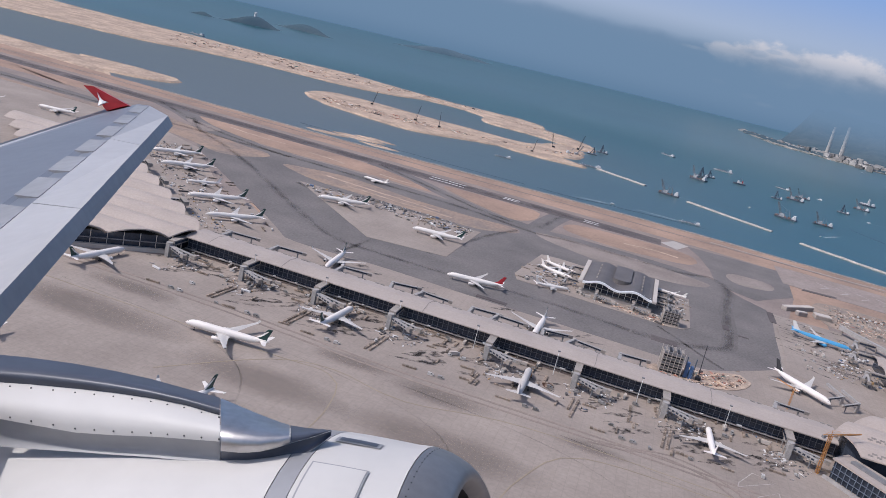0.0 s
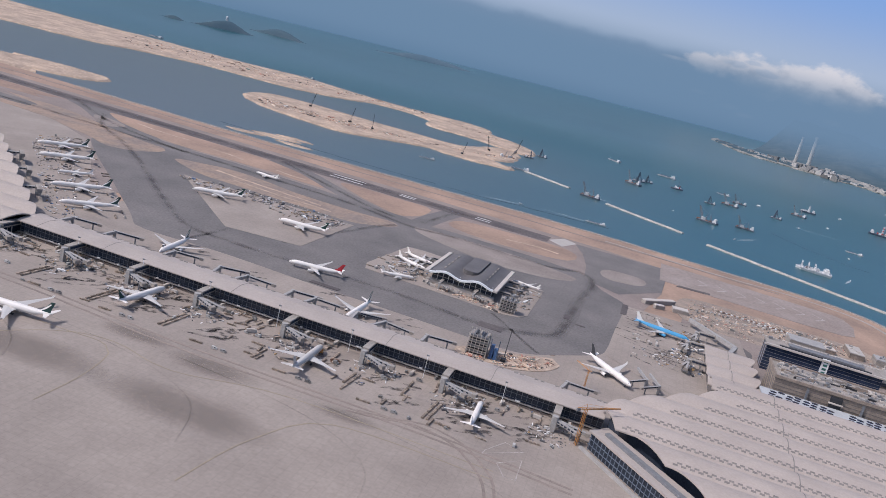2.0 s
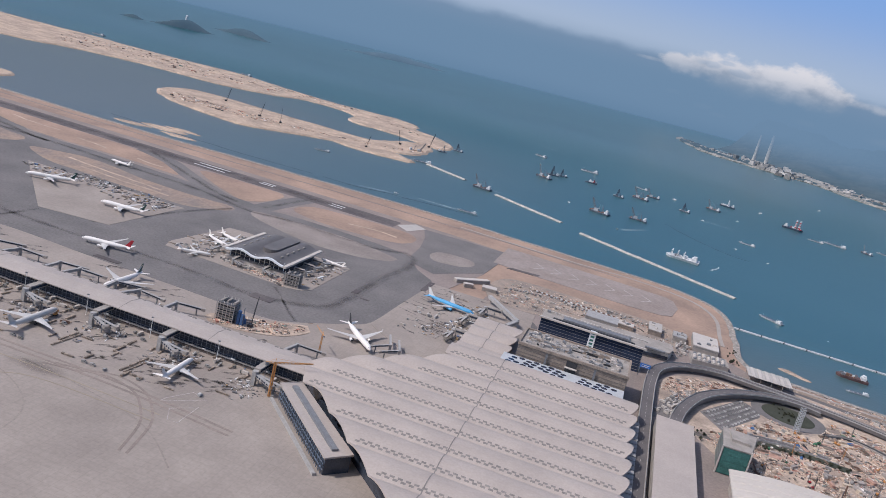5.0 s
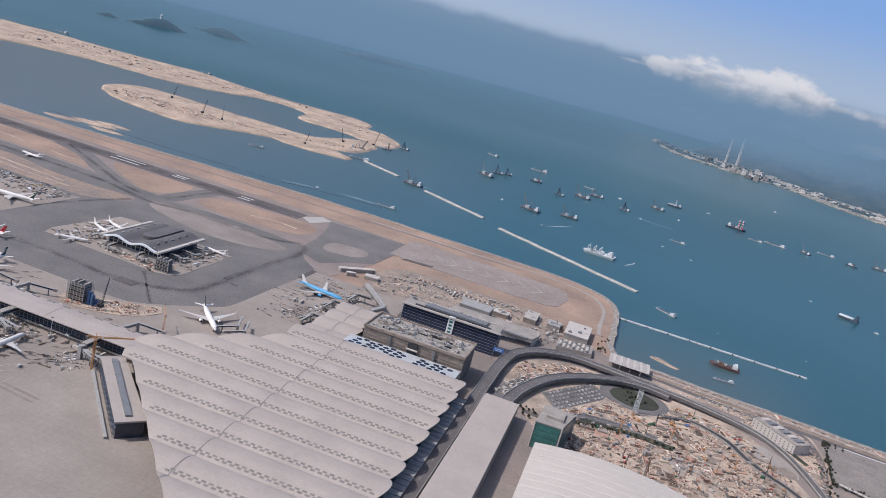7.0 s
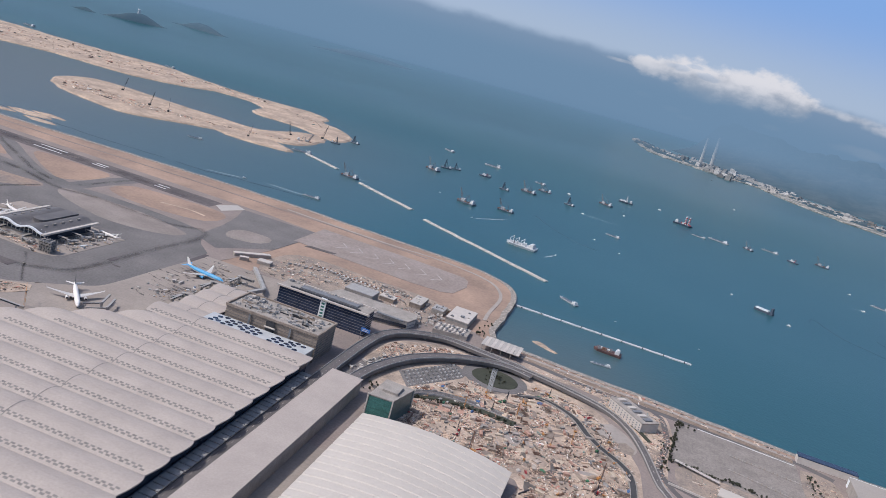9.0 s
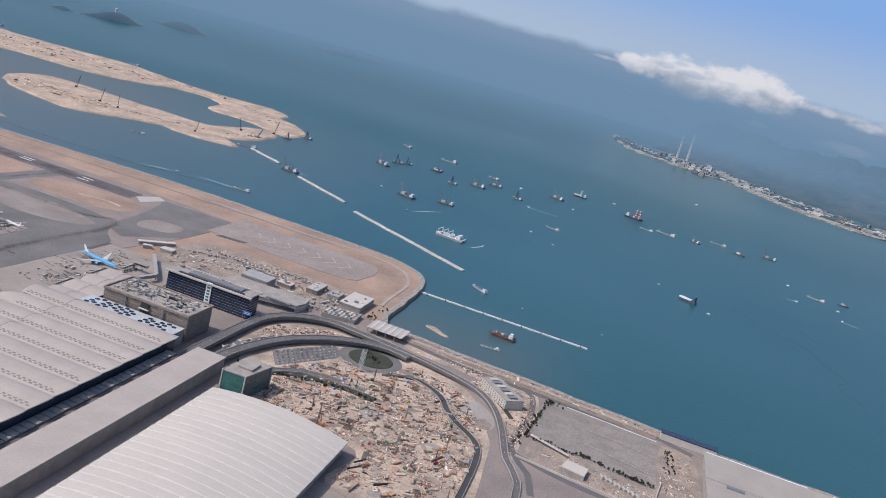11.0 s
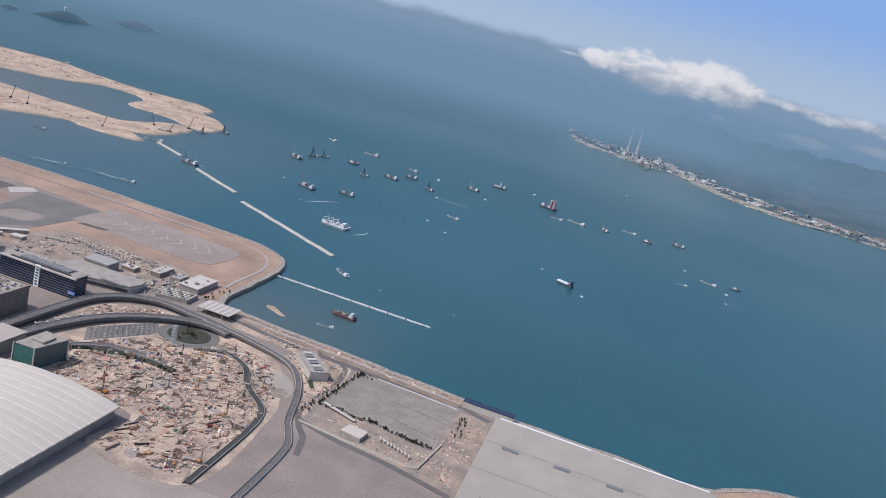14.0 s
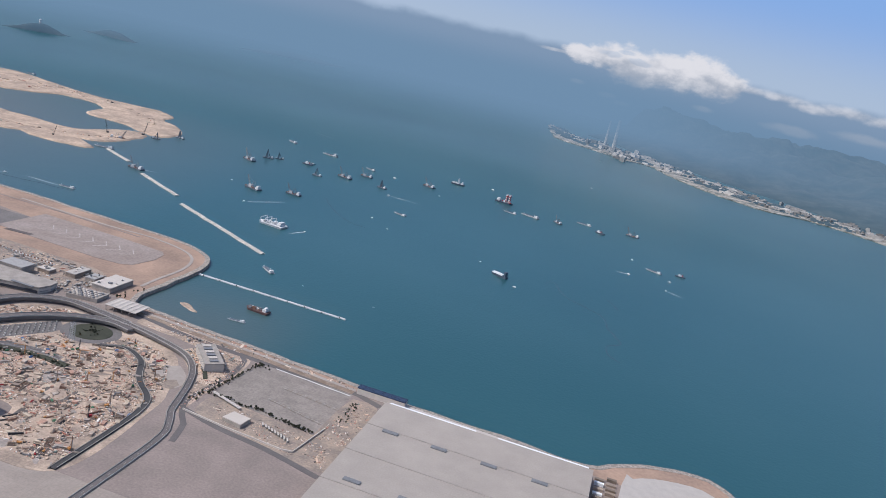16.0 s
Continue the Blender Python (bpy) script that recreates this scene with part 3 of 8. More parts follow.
for x0, x1, y0, y1 in ((24.5, 36, 356, 363), (-52, -38, 340.5, 344), (58, 61.2, 407.5, 415), (84.6, 88, 449, 470), (65, 70, 403, 404.4)):
    bm = bmesh.new()
    prism(bm, rect(x0, x1, y0, y1), G0 - 0.1, G0 + 0.26)
    tagged(link("asphalt_patch", bm, M["runway"]), "dark square of fresh asphalt in the taxiway", "pavement", "", "structure")
rnd = random.Random(21)
for i, (cx, cy, rx, ry) in enumerate(((-82, 204, 24, 9), (-68, 236, 12, 4.5), (-36, 232, 14, 6), (-28, 203, 28, 9), (-150, 212, 30, 9), (10, 232, 10, 4), (-215, 215, 30, 10), (-150, 236, 16, 5))):
    bm = bmesh.new()
    prism(bm, [(cx + rx * 1.3 * math.cos(a) * (1 + 0.12 * noise.noise(Vector((math.cos(a) * 1.5, math.sin(a) * 1.5, i)))), cy + ry * 1.3 * math.sin(a)) for a in [2 * math.pi * k / 36 for k in range(36)]], G0 - 0.1, G0 + 0.02)
    tagged(link("stained_patch", bm, M["film"]), "darker worn island of apron paving", "pavement", "", "structure")
for i in range(190):
    cx, cy = rnd.choice((-145, -115, -84, -52, -16, 16, 47, 62)) + rnd.gauss(0, 6), rnd.uniform(250, 278)
    if i > 100:
        cx, cy = (rnd.uniform(90, 124), rnd.uniform(380, 464)) if i < 160 else (rnd.uniform(-150, 70), rnd.uniform(262, 280))
    elif i > 76:
        cx, cy = rnd.uniform(-140, 60), rnd.uniform(303, 336)
    bm = bmesh.new()
    a0, L, w = (rnd.gauss(-0.22, 0.12), rnd.uniform(6, 16), rnd.uniform(0.5, 1.2)) if 100 < i < 160 else (rnd.gauss(0.55, 0.22), rnd.uniform(7, 17), rnd.uniform(0.6, 2.4))
    d = Vector((math.cos(a0), math.sin(a0)))
    s = Vector((-d.y, d.x))
    c = Vector((cx, cy))
    prism(bm, [c + d * L * t + s * w * h for t, h in ((-0.5, 0), (-0.2, 0.7), (0.1, 0.5), (0.35, 1), (0.5, 0.1), (0.2, -0.6), (-0.1, -0.9), (-0.35, -0.3))], G0, G0 + (0.28 if 100 < i < 160 else 0.075 if 76 < i <= 100 else 0.04))
    tagged(link("oil_stain", bm, M["oil"]), "dark oil stain on the concrete", "stain", "", "structure")
for k, line in enumerate(([(-140, 232), (-100, 228), (-60, 222), (-30, 208), (-20, 185)], [(-60, 232), (-20, 228), (10, 220), (28, 205), (32, 180)], [(0, 234), (30, 230), (60, 222), (80, 206)], [(-170, 226), (-120, 221), (-92, 206), (-80, 180)])):
    bm = bmesh.new()
    ribbon(bm, [tuple(p) for p in smooth_line(line, 5)], 0.55, G0 - 0.05, G0 + 0.034 + 0.002 * k)
    tagged(link("tyre_mark", bm, M["rubber"]), "faint curved tyre marks on the concrete", "marking", "", "structure")
for k, line in enumerate(([(-700, 241), (-450, 241), (-280, 242), (-131, 242), (-52, 237), (31, 238), (84, 234)], [(-700, 244), (-450, 244.5), (-280, 245), (-131, 245.5), (-52, 240.5), (31, 241), (84, 237)], [(-110, 190), (-88, 219), (-70, 226), (-45, 221), (-9, 231), (60, 231)], [(-61, 180), (-62, 204), (-70, 222), (-100, 222), (-220, 224)], [(-10, 170), (-5, 200), (10, 224), (60, 226)])):
    bm = bmesh.new()
    ribbon(bm, [tuple(p) for p in smooth_line(line, 6)], 1.1 if k < 2 else 0.4, G0 - 0.05, G0 + 0.05 + 0.003 * k)
    tagged(link("taxi_line", bm, M["stained"] if k < 2 else M["yellow"]), "thin painted guide line on the apron", "marking", "", "structure")
for k, pts in enumerate(([(-285, 668), (-272, 676), (-250, 675), (-262, 667)], [(-268, 684), (-250, 694), (-222, 690), (-240, 680)], [(-238, 672), (-222, 678), (-204, 674), (-224, 668)], [(-252, 700), (-236, 706), (-216, 702), (-236, 697)])):
    bank(f"sand_bank_{k + 5}", pts, "low pale mud flat by the shore", z=0.5, rough=2, seed=3 + k)


# ---------- terminal ----------
def vault(bm, x0, x1, yc, width, z, rise, n=8):
    """A barrel shell along x with a thin edge; slanting ends are given as pairs."""
    xa, xb = (x0, x0) if not isinstance(x0, tuple) else x0, (x1, x1) if not isinstance(x1, tuple) else x1
    rows = []
    for i in range(n + 1):
        t = i / n
        y = yc + (t - 0.5) * width
        h = z + rise * (1 - (2 * t - 1) ** 2)
        a, b = xa[0] + (xa[1] - xa[0]) * t, xb[0] + (xb[1] - xb[0]) * t
        bulge = 2.6 * (1 - (2 * t - 1) ** 2)
        rows.append([(a, y, h), (a, y, h - 0.5), (b + bulge, y, h - 0.5), (b + bulge, y, h)])
    vs = [[bm.verts.new(p) for p in r] for r in rows]
    for a, b in zip(vs, vs[1:]):
        for i in range(4):
            bm.faces.new((a[i], a[(i + 1) % 4], b[(i + 1) % 4], b[i]))
    bm.faces.new(vs[0]), bm.faces.new(vs[-1][::-1])


def skylights(bm, x0, x1, yc, step=2.7):
    """Two staggered rows of thin louvres by the valley of a vault."""
    h = lambda y: 11.9 + 1.9 * (1 - (2 * (y - yc) / PITCH) ** 2)
    for row, y in enumerate((yc - 6.3, yc - 5.35)):
        x = x0 + 2 + row * step * 0.5
        while x < x1 - 2:
            a, b, u, v = h(y), h(y + 0.72), x, x + step * 0.6
            vs = [bm.verts.new(p) for p in ((u, y, a + 0.06), (v, y, a + 0.06), (v, y + 0.72, b + 0.06), (u, y + 0.72, b + 0.06), (u, y, a - 0.4), (v, y, a - 0.4), (v, y + 0.72, b - 0.4), (u, y + 0.72, b - 0.4))]
            for f in ((0, 1, 2, 3), (0, 4, 5, 1), (1, 5, 6, 2), (2, 6, 7, 3), (3, 7, 4, 0)):
                bm.faces.new([vs[i] for i in f])
            x += step


terminal = thing("terminal_building", "wide pale beige vaulted airport terminal with skylight rows", "airport terminal")
PITCH = 14.8
west_end = lambda y: 86 + 0.88 * max(0.0, abs(y - 286) - 4)
for k in range(-6, 10):
    yc = 277.9 + PITCH * k
    main = k <= 5
    x0 = (west_end(yc - PITCH / 2), west_end(yc + PITCH / 2)) if k < 5 else (127.0, 127.0)
    if k == 0:
        x0 = (92, 86)
    x1 = 210.5 if main else 148.5
    bm = bmesh.new()
    zb, rise = (11.9, 1.9) if main else (8.5, 1.4)
    vault(bm, x0, x1, yc, PITCH, zb, rise)
    v = part("roof_vault", bm, M["roof"], terminal)
    if main:
        bm = bmesh.new()
        skylights(bm, max(x0), x1, yc)
        part("skylight", bm, M["roofdark"], v, "dark louvred skylights")["kind"] = "stuff"
    if k > -9:
        bm = bmesh.new()
        h = lambda t: zb + 0.1 + rise * (1 - (2 * t - 1) ** 2)
        for i in range(8):
            t0, t1 = i / 8, (i + 1) / 8
            y0, y1 = yc + (t0 - 0.5) * PITCH, yc + (t1 - 0.5) * PITCH
            xj = 152.2 if k < 6 else 138.0
            bm.faces.new([bm.verts.new(p) for p in ((xj, y0, h(t0)), (xj + 0.4, y0, h(t0)), (xj + 0.4, y1, h(t1)), (xj, y1, h(t1)))])
        part("joint_gutter", bm, M["roofdark"], v)
# glazed walls under the vaults
bm = bmesh.new()
prism(bm, [(90, 282), (160, 208), (160, 188), (209, 188), (209, 359), (129, 359), (129, 334), (90, 291)], G0, 11.9)
prism(bm, [(146, 359.02), (146, 418), (129, 418), (129, 359.02)], G0, 8.5)
part("glazed_wall", bm, M["glass"], terminal, "dark glass wall under the roof")

# concourse running west from the terminal
concourse = thing("concourse_building", "long straight airport concourse with pale roof and dark glass", "airport concourse")
bm = bmesh.new()
rings = []
for x in (-160, -100, -40, 20, 88):
    rings.append([(x, 282.0, 9.3), (x, 284.5, 9.9), (x, 290, 10.4), (x, 295.5, 9.9), (x, 298, 9.3), (x, 298, 8.9), (x, 290, 9.6), (x, 282.0, 8.9)])
loft(bm, rings)
croof = part("roof", bm, M["roofmauve"], concourse)
for i in range(62):
    bm = bmesh.new()
    x = -156 + (i // 2) * 8.0 + (i % 2) * 2.3
    box(bm, x, x + 1.5, 295.5, 296.4, 9.6, 10.02)
    part("roof_light", bm, M["roofdark"], croof)
for xj in (-150, -118, -60, 5, 46):
    bm = bmesh.new()
    ribbon(bm, [(xj, 282.2, 9.35), (xj + 0.1, 284.5, 9.9), (xj - 0.1, 290, 10.4), (xj, 295.5, 9.9), (xj, 297.8, 9.35)], 0.25, 0.0, 0.06)
    part("roof_joint", bm, M["roofdark"], croof)
bm = bmesh.new()
box(bm, -160, 88, 285, 295, G0, 9.3)
part("glazed_wall", bm, M["glass"], concourse, "dark glass facade")
bm = bmesh.new()
for i in range(125):
    x = -160 + i * 2.0
    box(bm, x, x + 0.17, 284.85, 285.0, G0, 9.2)
part("mullion", bm, M["facadeframe"], concourse)["kind"] = "stuff"
bm = bmesh.new()
for z in (4.6, 6.4, 8.0):
    box(bm, -160, 88, 284.85, 284.98, z, z + 0.12)
part("transom", bm, M["facadeframe"], concourse)["kind"] = "stuff"
bm = bmesh.new()
box(bm, -160, 88, 283.9, 285, G0, 3.2)
# The base's shade is put into its colour, the darker concrete.
part("plinth", bm, M["stained"], concourse, "shaded brown concrete base")
bm = bmesh.new()
box(bm, -160, 88, 283.4, 284.84, 3.85, 4.0), box(bm, -160, 88, 283.35, 283.42, 4.0, 4.3)
part("ledge", bm, M["bridge"], concourse, "pale grey walkway ledge with railing")
for i in range(62):
    bm = bmesh.new()
    tube(bm, (-158 + i * 4, 283.5, G0), (-158 + i * 4, 283.5, 3.85), 0.1, None, 5)
    part("ledge_post", bm, M["bridge"], concourse)
rnd = random.Random(71)
for i in range(26):
    bm = bmesh.new()
    x = -156 + i * 9.2 + rnd.uniform(-3, 3)
    box(bm, x, x + rnd.uniform(0.6, 2.2), 283.5, 283.5 + rnd.uniform(0.4, 0.8), 4.0, 4.0 + rnd.uniform(0.3, 0.75))
    part("ledge_cabinet", bm, M["white"] if i % 3 else M["grey"], concourse, "small white equipment cabinet")

# western fork of the concourse
fork = thing("fork_building", "pale vaulted roof where the concourse forks", "airport concourse")
for i in range(-9, 8):
    yc = 284 + 14.8 * i
    ends = [-160 - 1.12 * max(0.0, abs(y - 286) - 6) for y in (yc - 7.4, yc + 7.4)]
    west = min(ends) - 62 + (0 if abs(i) > 2 else 25)
    bm = bmesh.new()
    vault(bm, west, tuple(ends), yc, 14.8, 8.8, 3.0)
    part("roof_vault", bm, M["roof"], fork)
for s in (-1, 1):
    bm = bmesh.new()
    far = 1.0 if s < 0 else 0.84
    prism(bm, [(-163, 286), (-163, 286 + s * 8), (-163 - 149 * far, 286 + s * (8 + 128 * far)), (-215 - 145 * far, 286 + s * 132 * far), (-215, 286)], G0, 8.9)
    part("glazed_wall", bm, M["glass"], fork)
    a, b = Vector((-160, 286 + s * 7.2)), Vector((-160 - 152 * far, 286 + s * (7.2 + 130 * far)))
    bm = bmesh.new()
    ribbon(bm, [tuple(a), tuple(b)], 1.6, G0, 4.0)
    part("base_storey", bm, M["rooflight"], fork, "pale lower storey")
    for i in range(34):
        p = a.lerp(b, (i + 0.5) / 34)
        bm = bmesh.new()
        tube(bm, (p.x, p.y, 4.0), (p.x, p.y, 9.6), 0.16, None, 5)
        part("facade_column", bm, M["rooflight"], fork)
    bm = bmesh.new()
    ribbon(bm, [tuple(a), tuple(b)], 0.5, 6.2, 6.5)
    part("facade_band", bm, M["grey"], fork)
# low hall along the terminal's slanting side
hall = thing("low_hall", "grey-roofed low hall with dark glass side", "airport building")
bm = bmesh.new()
prism(bm, [(84, 269), (90, 276), (126, 239), (119, 231)], 8.6, 9.2)
part("roof", bm, M["roofmauve"], hall)
bm = bmesh.new()
prism(bm, [(85, 269.3), (90, 275.3), (125.3, 238.9), (119, 232)], G0, 8.6)
part("glazed_wall", bm, M["glass"], hall)

for i in range(26):
    p = Vector((84.6, 268.8)).lerp(Vector((118.6, 231.6)), (i + 0.5) / 26)
    bm = bmesh.new()
    box(bm, -0.1, 0.1, -0.12, 0.05, 0, 5.9, pose(p.x, p.y, G0 + 0.1, 0, 0, -48))
    part("mullion", bm, M["bluesteel"], hall)
for z in (4.4, 6.4):
    bm = bmesh.new()
    ribbon(bm, [(84.7, 268.9), (118.7, 231.7)], 0.3, z, z + 0.2)
    part("transom", bm, M["bluesteel"], hall)
bm = bmesh.new()
ribbon(bm, [(82.6, 267.4), (117, 230)], 1.1, G0, 3.4)
part("ledge", bm, M["bridge"], hall, "pale service ledge")
bm = bmesh.new()
ribbon(bm, [(90, 269.5), (120, 237)], 2.2, 9.2, 10.0)
part("roof_monitor", bm, M["grey"], hall)

# satellite hall
sat = thing("satellite_hall", "dark grey wavy-roofed satellite concourse with white edges", "airport concourse")
nx = 24
wave = lambda t: 8.6 + 1.9 * (0.5 - 0.5 * math.cos(4 * math.pi * min(1.0, max(0.0, t))))
bm = bmesh.new()
loft(bm, [[(-12 + 34 * i / nx, y, wave(i / nx) + dz) for y, dz in ((396, 0), (442, 0), (442, -0.5), (396, -0.5))] for i in range(nx + 1)])
sroof = part("roof", bm, M["satroof"], sat)
bm = bmesh.new()
loft(bm, [[(-12 + 34 * i / nx, y, wave(i / nx) + dz) for y, dz in ((395.2, 0.3), (396.6, 0.3), (396.6, -0.6), (395.2, -0.6))] for i in range(nx + 1)])
part("fascia", bm, M["white"], sroof, "white wavy roof edge")
for x in (-14.2, 22.2):
    bm = bmesh.new()
    box(bm, x, x + 2.0, 395, 443, 7.9, 8.9)
    part("side_canopy", bm, M["rooflight"], sroof, "pale flat side canopy")
bm = bmesh.new()
out = [(1.5, 441), (1.5, 413), (2.4, 410.5), (4.2, 409.6), (7.6, 409.6), (9.4, 410.5), (10.3, 413), (10.3, 441)]
prism(bm, out, 8.5, 10.9)
part("roof_panel", bm, M["satroof"], sroof, "dark grey raised middle panel")
for i in range(5):
    for x in (-6.5, 16.0):
        bm = bmesh.new()
        box(bm, x, x + 0.7, 404 + i * 7, 406.5 + i * 7, 9.9, 10.62)
        part("roof_slot", bm, M["concrete"], sroof)
bm = bmesh.new()
box(bm, -11, 21, 400, 440, G0, 8.5)
part("glazed_wall", bm, M["glass"], sat)
for i in range(12):
    bm = bmesh.new()
    x = -11 + i * 2.9
    box(bm, x, x + 0.22, 399.7, 400.0, G0, 8.6 + 1.0 * math.sin(i * 0.5) ** 2)
    part("facade_column", bm, M["white"], sat)
for z in (4.4, 6.3):
    bm = bmesh.new()
    box(bm, -11, 21, 399.72, 399.98, z, z + 0.25)
    part("facade_band", bm, M["concrete"], sat)
bm = bmesh.new()
box(bm, -13, 23, 397.2, 400, G0, 4.2)
part("base_storey", bm, M["rooflight"], sat, "pale lower storey with flat roof")


# ---------- aircraft ----------
def airliner(name, label, body_mat, fin_mat, belly_mat):
    """A twin-engined airliner 63.7 m long at full size, nose towards +x, standing at the origin."""
    ob = thing(name, label, "airplane", "parked airliners")
    R, zc = 2.85, 5.3
    st = [(31.8, 0.05, -0.9), (31.0, 0.75, -0.75), (29.5, 1.55, -0.5), (27.0, 2.35, -0.2), (23.5, 2.8, 0), (15, R, 0), (-8, R, 0), (-16, 2.65, 0.2), (-23, 1.9, 0.85), (-28.5, 1.0, 1.6), (-31.8, 0.25, 2.2)]
    n = 14
    bm = bmesh.new()
    loft(bm, [[(x, r * math.sin(2 * math.pi * i / n), zc + dz + r * math.cos(2 * math.pi * i / n)) for i in range(n)] for x, r, dz in st])
    hullp = part("fuselage", bm, (body_mat, M["planewhite"]), ob, smooth=True)
    for f in hullp.data.polygons:
        f.material_index = 1 if f.center.z < zc - 0.3 else 0
    bm = bmesh.new()
    loft(bm, [[(x, 2.0 * s * math.cos(a), zc - 2.05 + 1.35 * s * math.sin(a)) for a in [2 * math.pi * i / 10 for i in range(10)]] for x, s in ((9, 0.3), (6, 1.0), (-7, 1.0), (-10.5, 0.3))])
    part("belly_fairing", bm, belly_mat, ob, smooth=True)
    bm = bmesh.new()
    for s in (-1, 1):
        box(bm, 28.0, 29.2, s * 0.25, s * 1.25, zc + 0.55, zc + 1.05)
    part("cockpit_window", bm, M["dark"], ob)
    for s in (-1, 1):
        bm = bmesh.new()
        sec = []
        for y, xl, xt, z, th in ((2.0, 7.5, -4.0, 4.3, 1.2), (10.0, 2.2, -5.2, 5.0, 0.8), (22, -5.8, -9.4, 6.0, 0.45), (29.2, -10.3, -12.6, 6.7, 0.22), (30.2, -11.6, -13.0, 8.3, 0.12)):
            sec.append([(xl, s * y, z), (xl * 0.6 + xt * 0.4, s * y, z + th / 2), (xt, s * y, z), (xl * 0.6 + xt * 0.4, s * y, z - th / 2)])
        loft(bm, sec)
        part("wing", bm, M["planegrey"], ob, "light grey wing")
        bm = bmesh.new()
        loft(bm, [[(x, s * 9.4 + r * math.cos(a), 2.95 + r * math.sin(a)) for a in [2 * math.pi * i / 12 for i in range(12)]] for x, r in ((6.8, 1.3), (6.2, 1.5), (4.0, 1.55), (1.2, 1.2), (-0.6, 0.7))])
        e = part("engine", bm, body_mat, ob, smooth=True)
        bm = bmesh.new()
        tube(bm, (6.2, s * 9.4, 2.95), (6.86, s * 9.4, 2.95), 1.12, 1.12, 12)
        part("intake", bm, M["dark"], e)
        bm = bmesh.new()
        box(bm, -1.5, 4.5, s * 9.4 - 0.25, s * 9.4 + 0.25, 4.0, 5.0)
        part("pylon", bm, M["planegrey"], ob)
        bm = bmesh.new()
        loft(bm, [[(xl, s * y, z), ((xl + xt) / 2, s * y, z + 0.2), (xt, s * y, z), ((xl + xt) / 2, s * y, z - 0.2)] for y, xl, xt, z in ((0.6, -24.5, -30, 6.9), (9.6, -30, -32.4, 7.7))])
        part("tailplane", bm, body_mat, ob)
        bm = bmesh.new()
        tube(bm, (-2.0, s * 4.8, 0.5), (-2.0, s * 4.2, 4.3), 0.28)
        for dx in (-0.9, 0.9):
            tube(bm, (-2.0 + dx, s * 4.8 - 0.7, 0.65), (-2.0 + dx, s * 4.8 + 0.7, 0.65), 0.65, None, 10)
        part("main_gear", bm, M["dark"], ob)
    bm = bmesh.new()
    tube(bm, (24.5, 0, 0.5), (24.5, 0, 3.2), 0.2)
    tube(bm, (24.5, -0.5, 0.5), (24.5, 0.5, 0.5), 0.5, None, 10)
    part("nose_gear", bm, M["dark"], ob)
    bm = bmesh.new()
    loft(bm, [[(xl, 0, z), ((xl + xt) / 2, w, z), (xt, 0, z), ((xl + xt) / 2, -w, z)] for xl, xt, z, w in ((-20.5, -29.8, 7.4, 0.45), (-24.5, -30.2, 10, 0.35), (-29.7, -33.0, 16.6, 0.18))])
    fin = part("fin", bm, fin_mat, ob, "painted tail fin" if fin_mat is not body_mat else "")
    if fin_mat is M["darkgreen"]:
        bm = bmesh.new()
        loft(bm, [[(xl, 0, z), ((xl + xt) / 2, w, z), (xt, 0, z), ((xl + xt) / 2, -w, z)] for xl, xt, z, w in ((-21.2, -23.0, 8.0, 0.46), (-25.6, -28.2, 11.4, 0.40), (-28.9, -31.4, 14.8, 0.30))])
        part("fin_stripe", bm, M["planewhite"], fin, "white sweep across the fin")
    return ob


def plane_pose(nose, tail):
    a, b = Vector(nose), Vector(tail)
    c, d = (a + b) / 2, a - b
    return pose(c.x, c.y, G0 + 0.12, 0, 0, math.degrees(math.atan2(d.y, d.x))) @ Matrix.Diagonal((*(d.length / 64.0,) * 3, 1))


FLEET = {
    "green": (airliner("airliner", "white airliner with dark green tail on the apron", M["planewhite"], M["darkgreen"], M["planegrey"]),
              [((-119.2, 219.8), (-91.2, 222.6)), ((-84.5, 276.5), (-86.5, 249.5)), ((-20.5, 306), (-20, 334)), ((-111, 311), (-113.5, 338)), ((-107, 417), (-79, 420.5)),
               ((-270, 420), (-250, 441)), ((-249, 397), (-228, 418)), ((-204, 353), (-183, 374)), ((-181, 332), (-161, 351)), ((-166, 424), (-140, 437)), ((-172, 262), (-176, 236)),
               ((-95, 159.5), (-88.2, 185.6)), ((-380, 420), (-405, 432)), ((-347, 398), (-322, 398)), ((-372, 446), (-348, 452))]),
    "grey": (airliner("airliner", "pale grey airliner parked at a passenger bridge", M["planegrey"], M["planegrey"], M["planegrey"]), [((-15.8, 273), (-15.2, 245.5))]),
    "white": (airliner("airliner", "all-white narrow airliner parked at a stand", M["planewhite"], M["planewhite"], M["planegrey"]),
              [((46, 273), (47.2, 250)), ((-221, 379), (-208, 392)), ((-17, 410.5), (-36, 419)), ((-16.5, 424), (-35, 431)), ((24, 444), (40, 441)), ((-17, 391), (-33, 383.5)), ((-173, 514.5), (-155, 511.5)), ((-172, 170), (-150, 178))]),
    "red": (airliner("airliner", "white airliner with red tail taxiing on asphalt", M["planewhite"], M["red"], M["planegrey"]), [((-69.5, 354), (-43.5, 359))]),
    "orange": (airliner("airliner", "white airliner with black tail beside an orange crane", M["planewhite"], M["dark"], M["planewhite"]), [((96, 336), (76, 358))]),
    "blue": (airliner("airliner", "airliner with sky blue upper body and white tail", M["skyblue"], M["planewhite"], M["planegrey"]), [((121.5, 430.5), (92.5, 435.5))]),
}
